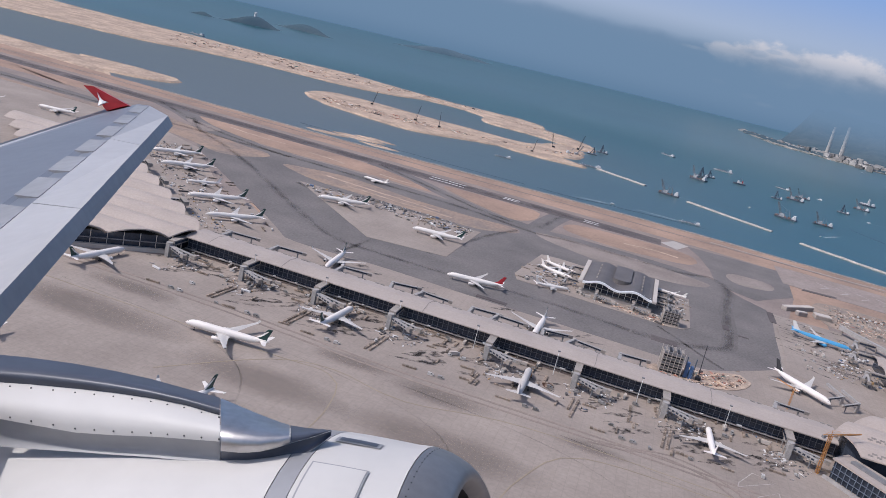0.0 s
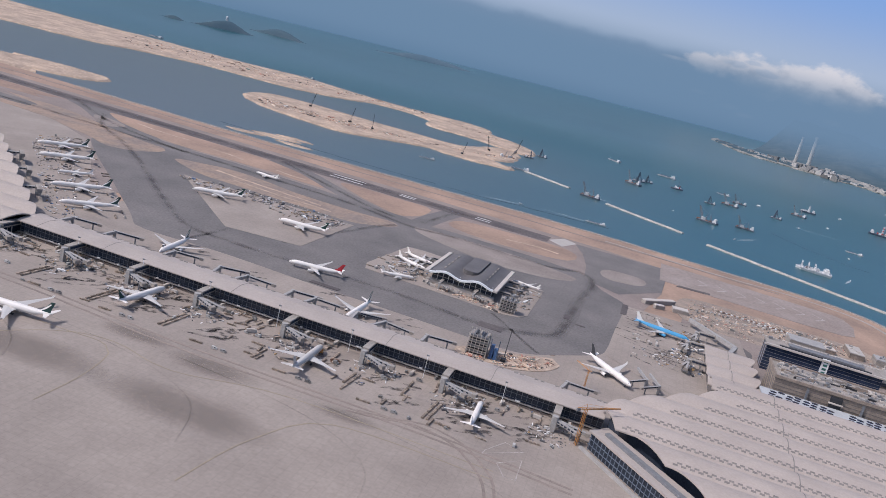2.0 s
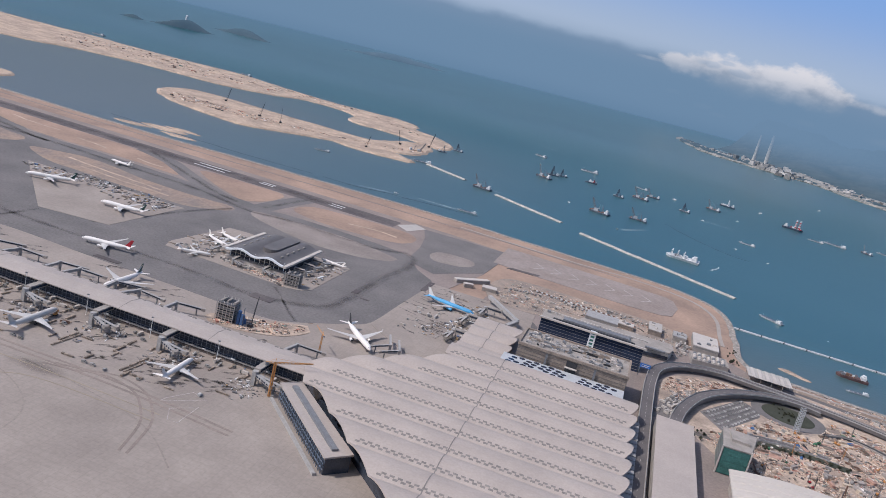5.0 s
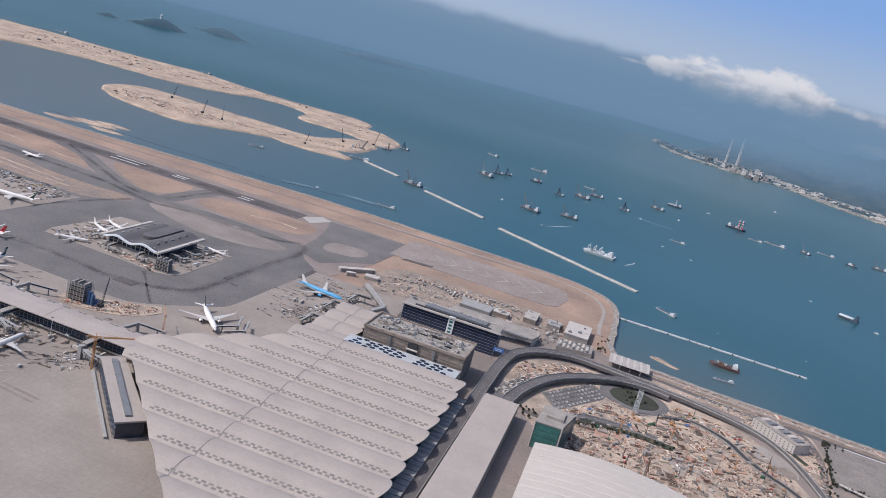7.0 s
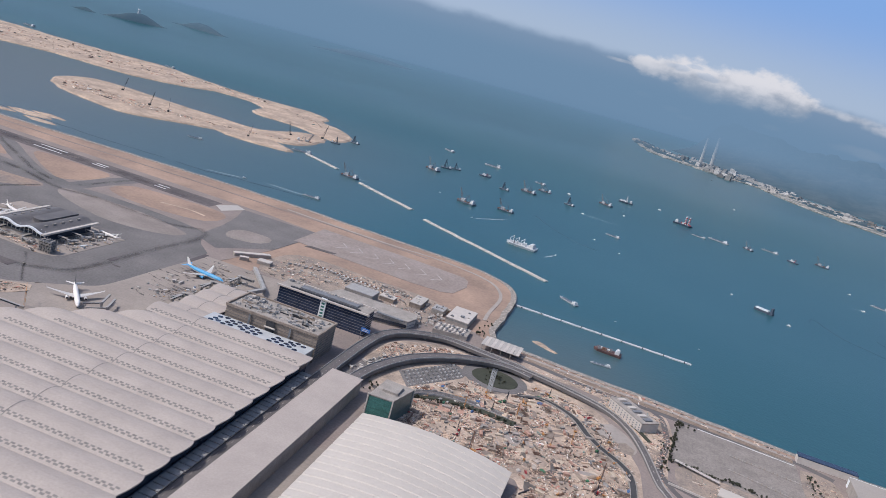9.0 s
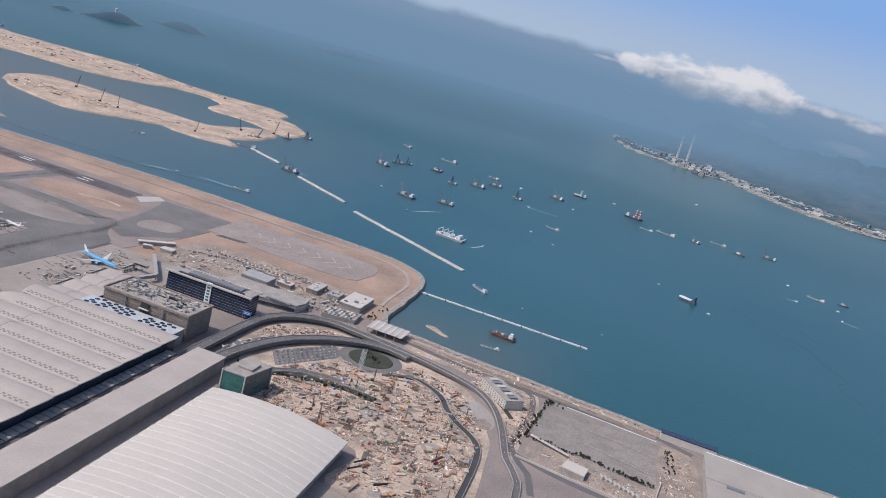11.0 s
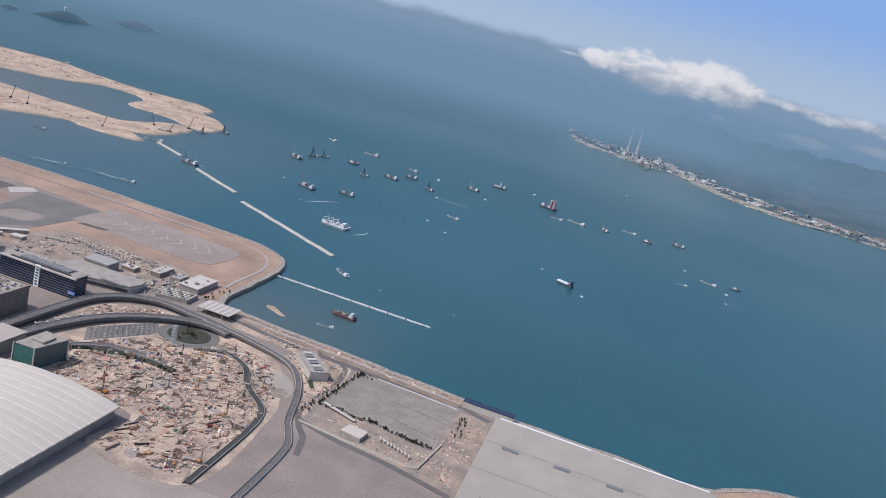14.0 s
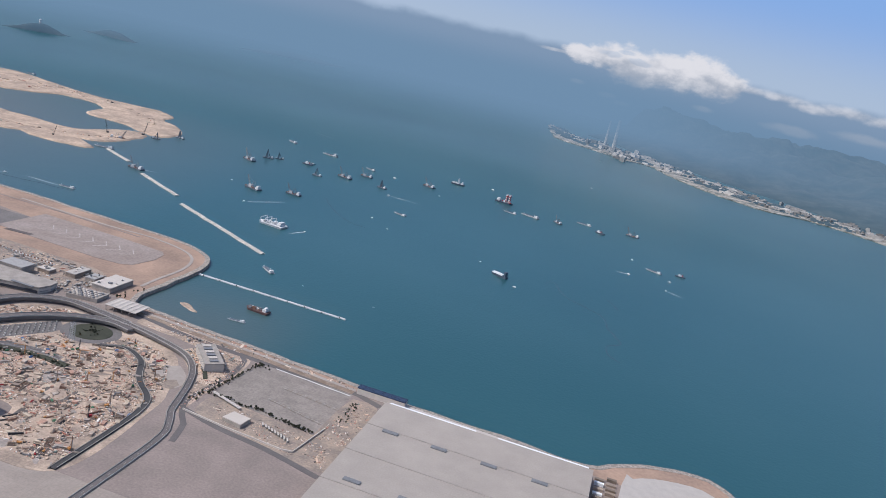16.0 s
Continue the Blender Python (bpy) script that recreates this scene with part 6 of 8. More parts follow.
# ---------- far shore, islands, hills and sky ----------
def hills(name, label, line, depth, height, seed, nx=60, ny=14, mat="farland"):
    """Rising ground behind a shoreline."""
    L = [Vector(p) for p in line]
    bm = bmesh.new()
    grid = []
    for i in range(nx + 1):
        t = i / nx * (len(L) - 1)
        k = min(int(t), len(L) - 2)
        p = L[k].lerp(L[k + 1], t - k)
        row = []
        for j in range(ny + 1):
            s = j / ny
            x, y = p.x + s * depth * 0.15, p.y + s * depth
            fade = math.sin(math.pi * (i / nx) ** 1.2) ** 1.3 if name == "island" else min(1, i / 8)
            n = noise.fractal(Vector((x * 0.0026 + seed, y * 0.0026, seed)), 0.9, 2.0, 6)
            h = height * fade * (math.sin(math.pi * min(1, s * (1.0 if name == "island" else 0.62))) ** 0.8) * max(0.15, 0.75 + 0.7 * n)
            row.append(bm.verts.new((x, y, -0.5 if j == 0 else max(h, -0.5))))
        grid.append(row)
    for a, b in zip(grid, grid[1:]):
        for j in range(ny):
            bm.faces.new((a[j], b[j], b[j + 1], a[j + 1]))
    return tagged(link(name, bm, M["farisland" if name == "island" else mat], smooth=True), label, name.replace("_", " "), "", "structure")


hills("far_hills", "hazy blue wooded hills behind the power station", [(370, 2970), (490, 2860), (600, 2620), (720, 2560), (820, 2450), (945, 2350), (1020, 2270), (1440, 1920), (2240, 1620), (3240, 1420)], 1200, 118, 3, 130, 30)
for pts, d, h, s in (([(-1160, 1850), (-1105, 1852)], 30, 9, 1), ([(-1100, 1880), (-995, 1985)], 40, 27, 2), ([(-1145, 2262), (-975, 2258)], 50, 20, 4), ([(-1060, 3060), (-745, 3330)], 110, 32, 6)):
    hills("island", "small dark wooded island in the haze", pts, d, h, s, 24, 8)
rnd = random.Random(14)
verts, faces = [], []
for i in range(900):
    u = rnd.random() * 7
    k = min(int(u), 6)
    a = [(250, 2890), (330, 2640), (440, 2560), (540, 2480), (640, 2440), (760, 2230), (900, 2110), (1100, 2040)]
    p = Vector(a[k]).lerp(Vector(a[k + 1]), u - k) + Vector((rnd.uniform(-5, 40), rnd.uniform(-20, 110)))
    w, d, h, n = rnd.uniform(3, 12), rnd.uniform(3, 8), rnd.uniform(1, 4.5), len(verts)
    for z in (1.5, 2.0 + h):
        for x, y in ((-w, -d), (w, -d), (w, d), (-w, d)):
            verts.append((p.x + x * (1 if z < 2 else 0.6), p.y + y * (1 if z < 2 else 0.6), z))
    faces += [tuple(n + q for q in f) for f in ((4, 5, 6, 7), (0, 1, 5, 4), (1, 2, 6, 5), (2, 3, 7, 6), (3, 0, 4, 7))]
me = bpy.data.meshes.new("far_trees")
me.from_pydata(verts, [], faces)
# The tree clumps take the hills' painted haze glow too.
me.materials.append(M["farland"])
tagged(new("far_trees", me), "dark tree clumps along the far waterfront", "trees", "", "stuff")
dome = thing("lighthouse_dome", "small white dome on the wooded island", "lighthouse")
bm = bmesh.new()
tube(bm, (-1040, 1962, 16), (-1040, 1962, 30), 4, 3.6, 12)
part("tower", bm, M["shipwhite"], dome)
bm = bmesh.new()
loft(bm, [[(-1040 + r * math.cos(a), 1962 + r * math.sin(a), z) for a in [math.pi * i / 6 for i in range(12)]] for r, z in ((4.2, 30), (3.4, 32.6), (1.4, 34))])
part("dome", bm, M["shipwhite"], dome)
# power station on the far shore
ps = thing("power_station", "far pale power station with two tall chimneys", "power station")
for x, y, h in ((488, 2566, 96.6), (459, 2617, 87)):
    bm = bmesh.new()
    tube(bm, (x, y, 0), (x, y, h), 6.2 * h / 96, 4.8 * (h / 96) ** 3, 14)
    part("chimney", bm, M["breakwater"], ps, "tall pale chimney")
rnd = random.Random(8)
SHORE = [(245, 2890), (335, 2780), (448, 2690), (549, 2450), (672, 2390), (765, 2220), (895, 2110), (990, 2110), (1150, 1960), (1400, 1780)]
for i in range(230):
    t = rnd.random() ** 0.8 * (len(SHORE) - 1)
    k = min(int(t), len(SHORE) - 2)
    p = Vector(SHORE[k]).lerp(Vector(SHORE[k + 1]), t - k)
    bm = bmesh.new()
    big = 1.0 if abs(p.x - 520) > 90 else 1.8
    w, d, h = rnd.uniform(6, 30) * (2.2 if rnd.random() < 0.25 and p.x > 560 else 1), rnd.uniform(5, 12), rnd.uniform(1, 5.5) * big
    m = pose(p.x + rnd.uniform(-4, 18), p.y + (rnd.uniform(-130, 40) if 290 < p.x < 540 else rnd.uniform(-8, 150)), 0, 0, 0, -35 + rnd.uniform(-8, 8))
    box(bm, -w / 2, w / 2, -d / 2, d / 2, 0, h + 3, m)
    if rnd.random() < 0.5:
        box(bm, -w / 4, w / 5, -d / 3, d / 4, h + 3, h + 5.5, m)
    part("plant_building", bm, M["farbuilt"], ps)
for i in range(34):
    bm = bmesh.new()
    x, y = 520 + rnd.gauss(0, 45), 2560 + rnd.gauss(0, 40)
    w, d, h = rnd.uniform(8, 30), rnd.uniform(6, 14), rnd.uniform(5, 17)
    box(bm, -w / 2, w / 2, -d / 2, d / 2, 0, h, pose(x, y, 0, 0, 0, -40))
    part("boiler_house", bm, M["farbuilt"], ps)
bm = bmesh.new()
front = smooth_line([(246, 2900), (310, 2585), (429, 2492), (524, 2428), (606, 2412), (652, 2300), (746, 2145), (819, 2075), (890, 2035), (984, 2060), (1054, 2030), (1150, 1950), (1400, 1770), (2200, 1470), (3200, 1270)], 20, rough=9)
prism(bm, [tuple(p) for p in front] + [(p.x + 45, p.y + 95) for p in reversed(front)], -1, 2.0)
tagged(link("far_shore", bm, M["farshore"]), "pale built-up far waterfront", "shore", "", "structure")


def backdrop_material():
    """Glow painted as sea haze that thins upwards, with cumulus banked over the hills."""
    m = bpy.data.materials.new("haze_backdrop")
    m.use_nodes = True
    nt = m.node_tree
    nt.nodes.clear()
    out, em, tr, mx = (nt.nodes.new("ShaderNode" + n) for n in ("OutputMaterial", "Emission", "BsdfTransparent", "MixShader"))
    tc, sep = nt.nodes.new("ShaderNodeTexCoord"), nt.nodes.new("ShaderNodeSeparateXYZ")
    nt.links.new(tc.outputs["Object"], sep.inputs[0])

    def math_node(op, a, b=None, c=None):
        n = nt.nodes.new("ShaderNodeMath")
        n.operation = op
        for i, v in enumerate((a, b, c)):
            if v is None:
                continue
            if isinstance(v, (int, float)):
                n.inputs[i].default_value = v
            else:
                nt.links.new(v, n.inputs[i])
        return n.outputs[0]

    def ramp(v, a, b):
        n = nt.nodes.new("ShaderNodeMapRange")
        n.interpolation_type = "SMOOTHSTEP"
        n.inputs[1].default_value, n.inputs[2].default_value = a, b
        nt.links.new(v, n.inputs[0])
        return n.outputs[0]

    X, Z = sep.outputs["X"], sep.outputs["Z"]

    def cloud_noise(scale, detail):
        mapn = nt.nodes.new("ShaderNodeMapping")
        mapn.inputs["Scale"].default_value = (scale, scale, scale * 1.7)
        nt.links.new(tc.outputs["Object"], mapn.inputs["Vector"])
        n = nt.nodes.new("ShaderNodeTexNoise")
        n.inputs["Scale"].default_value, n.inputs["Detail"].default_value, n.inputs["Roughness"].default_value = 1.0, detail, 0.6
        nt.links.new(mapn.outputs[0], n.inputs["Vector"])
        return math_node("SUBTRACT", n.outputs["Fac"], 0.5)

    big, small = cloud_noise(0.0045, 3), cloud_noise(0.013, 5)
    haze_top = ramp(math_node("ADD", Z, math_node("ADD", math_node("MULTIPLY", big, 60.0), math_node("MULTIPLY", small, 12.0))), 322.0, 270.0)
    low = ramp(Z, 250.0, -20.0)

    def puffs(blobs):
        """How deep a point lies inside the nearest of some round puffs: (x, z, half width, half height)."""
        best = None
        for cx, cz, rx, rz in blobs:
            u, v = math_node("MULTIPLY_ADD", X, 1 / rx, -cx / rx), math_node("MULTIPLY_ADD", Z, 1 / rz, -cz / rz)
            d = math_node("SUBTRACT", 1.0, math_node("SQRT", math_node("MULTIPLY_ADD", u, u, math_node("MULTIPLY", v, v))))
            best = d if best is None else math_node("MAXIMUM", best, d)
        return best

    rough = math_node("ADD", math_node("MULTIPLY", small, 0.95), math_node("MULTIPLY", big, 0.95))
    bank_ = math_node("ADD", puffs(((180, 284, 130, 46), (290, 296, 140, 70), (415, 272, 160, 100), (540, 288, 150, 92), (660, 298, 150, 98), (770, 302, 140, 104), (855, 285, 110, 76))), rough)
    trail = math_node("ADD", puffs(((950, 285, 130, 26), (1090, 282, 140, 24), (1230, 264, 140, 25), (1375, 277, 140, 32), (1530, 270, 160, 30), (1740, 262, 200, 34))), rough)
    holes = math_node("ADD", puffs(((285, 312, 70, 20), (440, 296, 90, 18), (370, 330, 50, 12))), math_node("MULTIPLY", small, 2.0))
    thin = math_node("ADD", puffs(((775, 156, 60, 18), (1165, 152, 150, 28), (173, 150, 50, 16), (330, 118, 60, 16), (400, 96, 60, 14), (1480, 186, 180, 30), (60, 272, 130, 12))), math_node("MULTIPLY", rough, 0.8))
    c1 = math_node("MULTIPLY", ramp(bank_, -0.05, 0.45), math_node("SUBTRACT", 1.0, math_node("MULTIPLY", ramp(holes, 0.0, 0.5), 0.45)))
    cloud = math_node("MAXIMUM", math_node("MAXIMUM", c1, math_node("MULTIPLY", ramp(trail, 0.0, 0.9), 0.62)), math_node("MULTIPLY", ramp(thin, 0.0, 0.7), 0.55))
    # Cloud light is painted in: brighter tops, greyer bases.
    lit = math_node("ADD", math_node("MULTIPLY_ADD", Z, 1 / 120, -240 / 120), math_node("MULTIPLY", math_node("ADD", small, big), 1.5))

    def blend(fac, a, b):
        n = nt.nodes.new("ShaderNodeMix")
        n.data_type = "RGBA"
        for sock, v in ((0, fac), (6, a), (7, b)):
            if isinstance(v, tuple):
                n.inputs[sock].default_value = (*v, 1)
            else:
                nt.links.new(v, n.inputs[sock])
        return n.outputs[2]

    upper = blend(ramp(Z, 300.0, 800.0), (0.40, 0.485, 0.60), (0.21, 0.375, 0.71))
    # Painted haze layer, darker and bluer towards the sea.
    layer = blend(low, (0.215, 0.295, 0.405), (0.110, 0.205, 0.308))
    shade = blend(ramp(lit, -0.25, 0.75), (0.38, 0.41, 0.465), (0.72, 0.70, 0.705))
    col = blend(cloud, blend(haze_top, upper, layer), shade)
    nt.links.new(col, em.inputs["Color"])
    alpha = math_node("MAXIMUM", ramp(Z, 1480.0, 500.0), cloud)
    nt.links.new(alpha, mx.inputs["Fac"]), nt.links.new(tr.outputs[0], mx.inputs[1]), nt.links.new(em.outputs[0], mx.inputs[2]), nt.links.new(mx.outputs[0], out.inputs["Surface"])
    return m


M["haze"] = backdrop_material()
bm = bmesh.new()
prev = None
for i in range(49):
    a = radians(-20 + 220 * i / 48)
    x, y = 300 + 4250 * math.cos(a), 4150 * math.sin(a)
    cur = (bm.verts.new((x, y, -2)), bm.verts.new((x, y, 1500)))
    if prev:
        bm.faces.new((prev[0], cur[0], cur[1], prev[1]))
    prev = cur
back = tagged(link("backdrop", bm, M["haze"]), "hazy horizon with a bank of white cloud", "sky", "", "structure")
back.visible_shadow = False


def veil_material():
    """Thin painted haze glow low over the strait, clear at water and above hills."""
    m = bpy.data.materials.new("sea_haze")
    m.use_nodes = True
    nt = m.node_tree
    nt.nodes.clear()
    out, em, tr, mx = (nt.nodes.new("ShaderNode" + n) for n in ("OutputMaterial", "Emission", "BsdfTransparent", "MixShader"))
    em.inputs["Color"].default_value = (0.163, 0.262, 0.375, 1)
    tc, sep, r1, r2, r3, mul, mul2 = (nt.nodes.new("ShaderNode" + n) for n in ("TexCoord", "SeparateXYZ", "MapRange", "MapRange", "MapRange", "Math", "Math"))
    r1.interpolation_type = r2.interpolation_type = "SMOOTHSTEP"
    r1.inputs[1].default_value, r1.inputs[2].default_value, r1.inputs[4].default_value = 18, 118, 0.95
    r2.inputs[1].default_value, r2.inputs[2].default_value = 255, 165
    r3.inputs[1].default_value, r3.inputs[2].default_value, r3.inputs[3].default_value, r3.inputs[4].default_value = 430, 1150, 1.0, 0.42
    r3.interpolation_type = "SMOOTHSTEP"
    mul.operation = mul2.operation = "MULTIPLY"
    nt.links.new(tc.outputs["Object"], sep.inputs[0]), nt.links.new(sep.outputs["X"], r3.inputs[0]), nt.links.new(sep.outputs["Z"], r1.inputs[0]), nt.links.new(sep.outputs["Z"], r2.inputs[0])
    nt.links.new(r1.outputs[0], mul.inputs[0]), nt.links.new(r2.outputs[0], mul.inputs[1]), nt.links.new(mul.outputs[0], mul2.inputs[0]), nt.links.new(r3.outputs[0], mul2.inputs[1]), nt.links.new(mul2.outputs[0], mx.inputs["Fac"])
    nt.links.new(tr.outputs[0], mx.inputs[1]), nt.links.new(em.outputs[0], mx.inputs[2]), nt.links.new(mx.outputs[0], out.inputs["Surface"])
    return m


# Upright glowing sheet in front of the far shore, standing in for sea haze.
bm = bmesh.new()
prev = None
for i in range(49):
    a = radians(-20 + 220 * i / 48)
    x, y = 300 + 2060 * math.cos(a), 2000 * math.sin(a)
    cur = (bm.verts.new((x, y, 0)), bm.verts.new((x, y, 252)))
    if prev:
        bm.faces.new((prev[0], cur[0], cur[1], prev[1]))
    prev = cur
veil = tagged(link("backdrop_2", bm, veil_material()), "see-through glowing sheet standing for low bluish sea haze", "haze", "", "structure")
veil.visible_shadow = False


# ---------- ground vehicles, site clutter, trees ----------
def van():
    ob = thing("service_van", "small airport service vehicle on the apron", "vehicle", "ground vehicles")
    bm = bmesh.new()
    box(bm, -1.0, 0.35, -0.42, 0.42, 0.1, 1.0), box(bm, 0.35, 0.95, -0.4, 0.4, 0.1, 0.7)
    part("body", bm, M["vehicle"], ob)
    bm = bmesh.new()
    box(bm, 0.1, 0.42, -0.43, 0.43, 0.62, 0.92)
    part("windscreen", bm, M["dark"], ob)
    return ob


def cart_train():
    ob = thing("baggage_cart_train", "row of low baggage carts on the apron", "baggage cart", "ground vehicles")
    for i in range(4):
        bm = bmesh.new()
        box(bm, i * 1.3, i * 1.3 + 1.0, -0.4, 0.4, 0.0, 0.6)
        part("cart", bm, M["crate"], ob)
    return ob


def truck():
    ob = thing("truck", "pale box truck parked on the paving", "truck", "ground vehicles")
    bm = bmesh.new()
    box(bm, -2.0, 1.0, -0.5, 0.5, 0.2, 1.5)
    part("box_body", bm, M["rooflight"], ob)
    bm = bmesh.new()
    box(bm, 1.1, 1.8, -0.48, 0.48, 0.1, 1.2)
    part("cab", bm, M["vehicle"], ob)
    return ob


def stack():
    bm = bmesh.new()
    box(bm, -1.2, 1.2, -0.5, 0.5, 0, 0.6)
    return tagged(link("site_crate", bm, M["crate"]), "low crate of building materials on bare ground", "crate", "site clutter")


def cabin():
    ob = thing("site_cabin", "box-shaped contractor's cabin with flat roof", "site cabin", "site clutter")
    bm = bmesh.new()
    box(bm, -1.3, 1.3, -0.55, 0.55, 0, 1.1)
    part("body", bm, M["vehicle"], ob)
    bm = bmesh.new()
    box(bm, -1.36, 1.36, -0.6, 0.6, 1.1, 1.2)
    part("roof", bm, M["concrete"], ob)
    return ob


def digger():
    ob = thing("excavator", "orange tracked excavator on bare earth", "excavator", "site clutter")
    bm = bmesh.new()
    for s in (-1, 1):
        box(bm, -0.9, 0.9, s * 0.35, s * 0.65, 0, 0.35)
    part("track", bm, M["dark"], ob)
    bm = bmesh.new()
    box(bm, -0.8, 0.6, -0.55, 0.55, 0.4, 1.0), box(bm, 0.0, 0.6, -0.5, 0.0, 1.0, 1.5)
    part("cab", bm, M["orange"], ob)
    bm = bmesh.new()
    tube(bm, (0.5, 0.1, 0.8), (1.6, 0.1, 2.0), 0.12), tube(bm, (1.6, 0.1, 2.0), (2.6, 0.1, 0.5), 0.1)
    part("arm", bm, M["orange"], ob)
    return ob


def girders():
    ob = thing("formwork", "rusty steel formwork frame on the site", "formwork", "site clutter")
    for i in range(3):
        bm = bmesh.new()
        box(bm, i * 0.9, i * 0.9 + 0.22, 0, 3.6, 0.0, 0.4 + 0.1 * i)
        part("girder", bm, M["rust"], ob)
    return ob


def tower_crane(h=22.0, arm=20.0):
    ob = thing("tower_crane", "tall slewing tower crane over the works", "tower crane", "cranes")
    bm = bmesh.new()
    for s in (-0.5, 0.5):
        for q in (-0.5, 0.5):
            tube(bm, (s, q, 0), (s, q, h), 0.2, None, 4)
    for i in range(int(h / 1.6)):
        tube(bm, (-0.5, -0.5, i * 1.6), (0.5, -0.5, i * 1.6 + 1.6), 0.14, None, 3), tube(bm, (0.5, 0.5, i * 1.6), (-0.5, 0.5, i * 1.6 + 1.6), 0.08, None, 3)
    part("mast", bm, M["orange"], ob)
    bm = bmesh.new()
    lattice(bm, (-5, 0, h), (arm, 0, h + 0.4), 0.26, 0.6, 12)
    tube(bm, (0, 0, h), (0, 0, h + 3), 0.15), tube(bm, (0, 0, h + 3), (arm * 0.7, 0, h + 0.7), 0.06), tube(bm, (0, 0, h + 3), (-4.5, 0, h + 0.4), 0.06)
    j = part("jib", bm, M["orange"], ob)
    bm = bmesh.new()
    box(bm, -5.2, -3.6, -0.6, 0.6, h - 1.2, h + 0.3)
    part("counterweight", bm, M["grey"], j)
    return ob


def crawler_crane():
    ob = thing("crawler_crane", "dark crawler crane with steep boom", "crane", "cranes")
    bm = bmesh.new()
    box(bm, -1.5, 1.5, -1.2, 1.2, 0, 1.8)
    part("base", bm, M["dark"], ob)
    bm = bmesh.new()
    lattice(bm, (1, 0, 1.5), (4.5, 0, 17), 0.14, 0.5, 9)
    tube(bm, (-1.2, 0, 1.8), (4.5, 0, 17), 0.06)
    part("boom", bm, M["dark"], ob)
    return ob


def tree(seed):
    rnd = random.Random(seed)
    ob = thing("tree", "small dark green tree by the shore", "tree", "trees")
    bm = bmesh.new()
    tube(bm, (0, 0, -0.2), (0.1, 0, 2.0), 0.22, 0.12, 6)
    for a in range(4):
        tube(bm, (0.05, 0, 1.4), (math.cos(a * 1.6) * 1.0, math.sin(a * 1.6) * 1.0, 2.7), 0.1, 0.03, 4)
    part("trunk", bm, M["bark"], ob)
    bm = bmesh.new()
    for _ in range(170):
        d = Vector((rnd.gauss(0, 1), rnd.gauss(0, 1), rnd.gauss(0, 0.7))).normalized() * rnd.uniform(0.4, 1.6) * rnd.uniform(0.7, 1.1)
        c = Vector((0, 0, 2.8)) + d
        q = Euler((rnd.uniform(0, 3), rnd.uniform(0, 3), rnd.uniform(0, 3))).to_matrix()
        s = rnd.uniform(0.42, 0.75)
        bm.faces.new([bm.verts.new(c + q @ Vector(v) * s) for v in ((-1, 0, 0), (0, -0.6, 0.2), (1, 0, 0), (0, 0.6, 0.2))])
    part("crown", bm, M["leaf"], ob)
    return ob


def light_mast():
    ob = thing("light_mast", "tall thin apron floodlight mast", "light mast", "light masts")
    bm = bmesh.new()
    tube(bm, (0, 0, 0), (0, 0, 9), 0.13, 0.08, 6)
    part("pole", bm, M["white"], ob)
    bm = bmesh.new()
    box(bm, -0.5, 0.5, -0.25, 0.25, 8.8, 9.2)
    part("lamp_head", bm, M["grey"], ob)
    return ob


def inside(p, poly):
    c = False
    for i in range(len(poly)):
        a, b = poly[i - 1], poly[i]
        if (a[1] > p[1]) != (b[1] > p[1]) and p[0] < (b[0] - a[0]) * (p[1] - a[1]) / (b[1] - a[1]) + a[0]:
            c = not c
    return c


def strew(protos, poly, n, seed, z=G0 + 0.12, turn=None, smin=0.8, smax=1.3):
    """Copies of some things strewn over a plan outline."""
    rnd = random.Random(seed)
    x0, x1, y0, y1 = min(p[0] for p in poly), max(p[0] for p in poly), min(p[1] for p in poly), max(p[1] for p in poly)
    k = 0
    while k < n:
        p = (rnd.uniform(x0, x1), rnd.uniform(y0, y1))
        if not inside(p, poly):
            continue
        s = rnd.uniform(smin, smax)
        r = rnd.uniform(0, 360) if turn is None else turn + rnd.choice((0, 90, 180, 270)) + rnd.uniform(-6, 6)
        copy_thing(rnd.choice(protos), pose(p[0], p[1], z, 0, 0, r) @ Matrix.Diagonal((s, s, s, 1)))
        k += 1


V, C, T, S, B, D, GF = van(), cart_train(), truck(), stack(), cabin(), digger(), girders()
for i, o in enumerate((V, C, T, S, B, D, GF)):
    o.matrix_basis = pose(-60 + i * 9, 268 + (i % 2) * 3, G0 + 0.05, 0, 0, 20 * i)
bpy.context.view_layer.update()
# stands south and north of the concourse
strew((V, C, T, C, V), rect(-158, 84, 278, 283), 90, 1, turn=0, smin=0.7, smax=1.1)
strew((V, C, C), rect(-158, 84, 266, 278), 60, 16, turn=0, smin=0.7, smax=1.1)
strew((V, C, C), rect(-150, 84, 244, 262), 26, 2, turn=0, smin=0.7, smax=1.1)
strew((V, C, T, C), rect(-150, 45, 299, 310), 70, 3, turn=0, smin=0.7, smax=1.1)
strew((V, C, T, B), rect(-40, 30, 391, 395), 40, 4, turn=0, smin=0.6, smax=1.0)
strew((V, C), rect(26, 41, 400, 440), 26, 5, turn=0, smin=0.6, smax=1.0)
strew((V, C), rect(-40, -16, 396, 440), 25, 6, turn=0, smin=0.6, smax=1.0)
strew((V, C, C), [(-185, 453), (-105, 458), (-82, 456), (-84, 430), (-110, 436)], 60, 7, turn=15, smin=0.6, smax=1.0)
strew((V, C, T), [(92, 380), (96, 464), (124, 466), (124, 380)], 40, 8, turn=0, smin=0.6, smax=1.0)
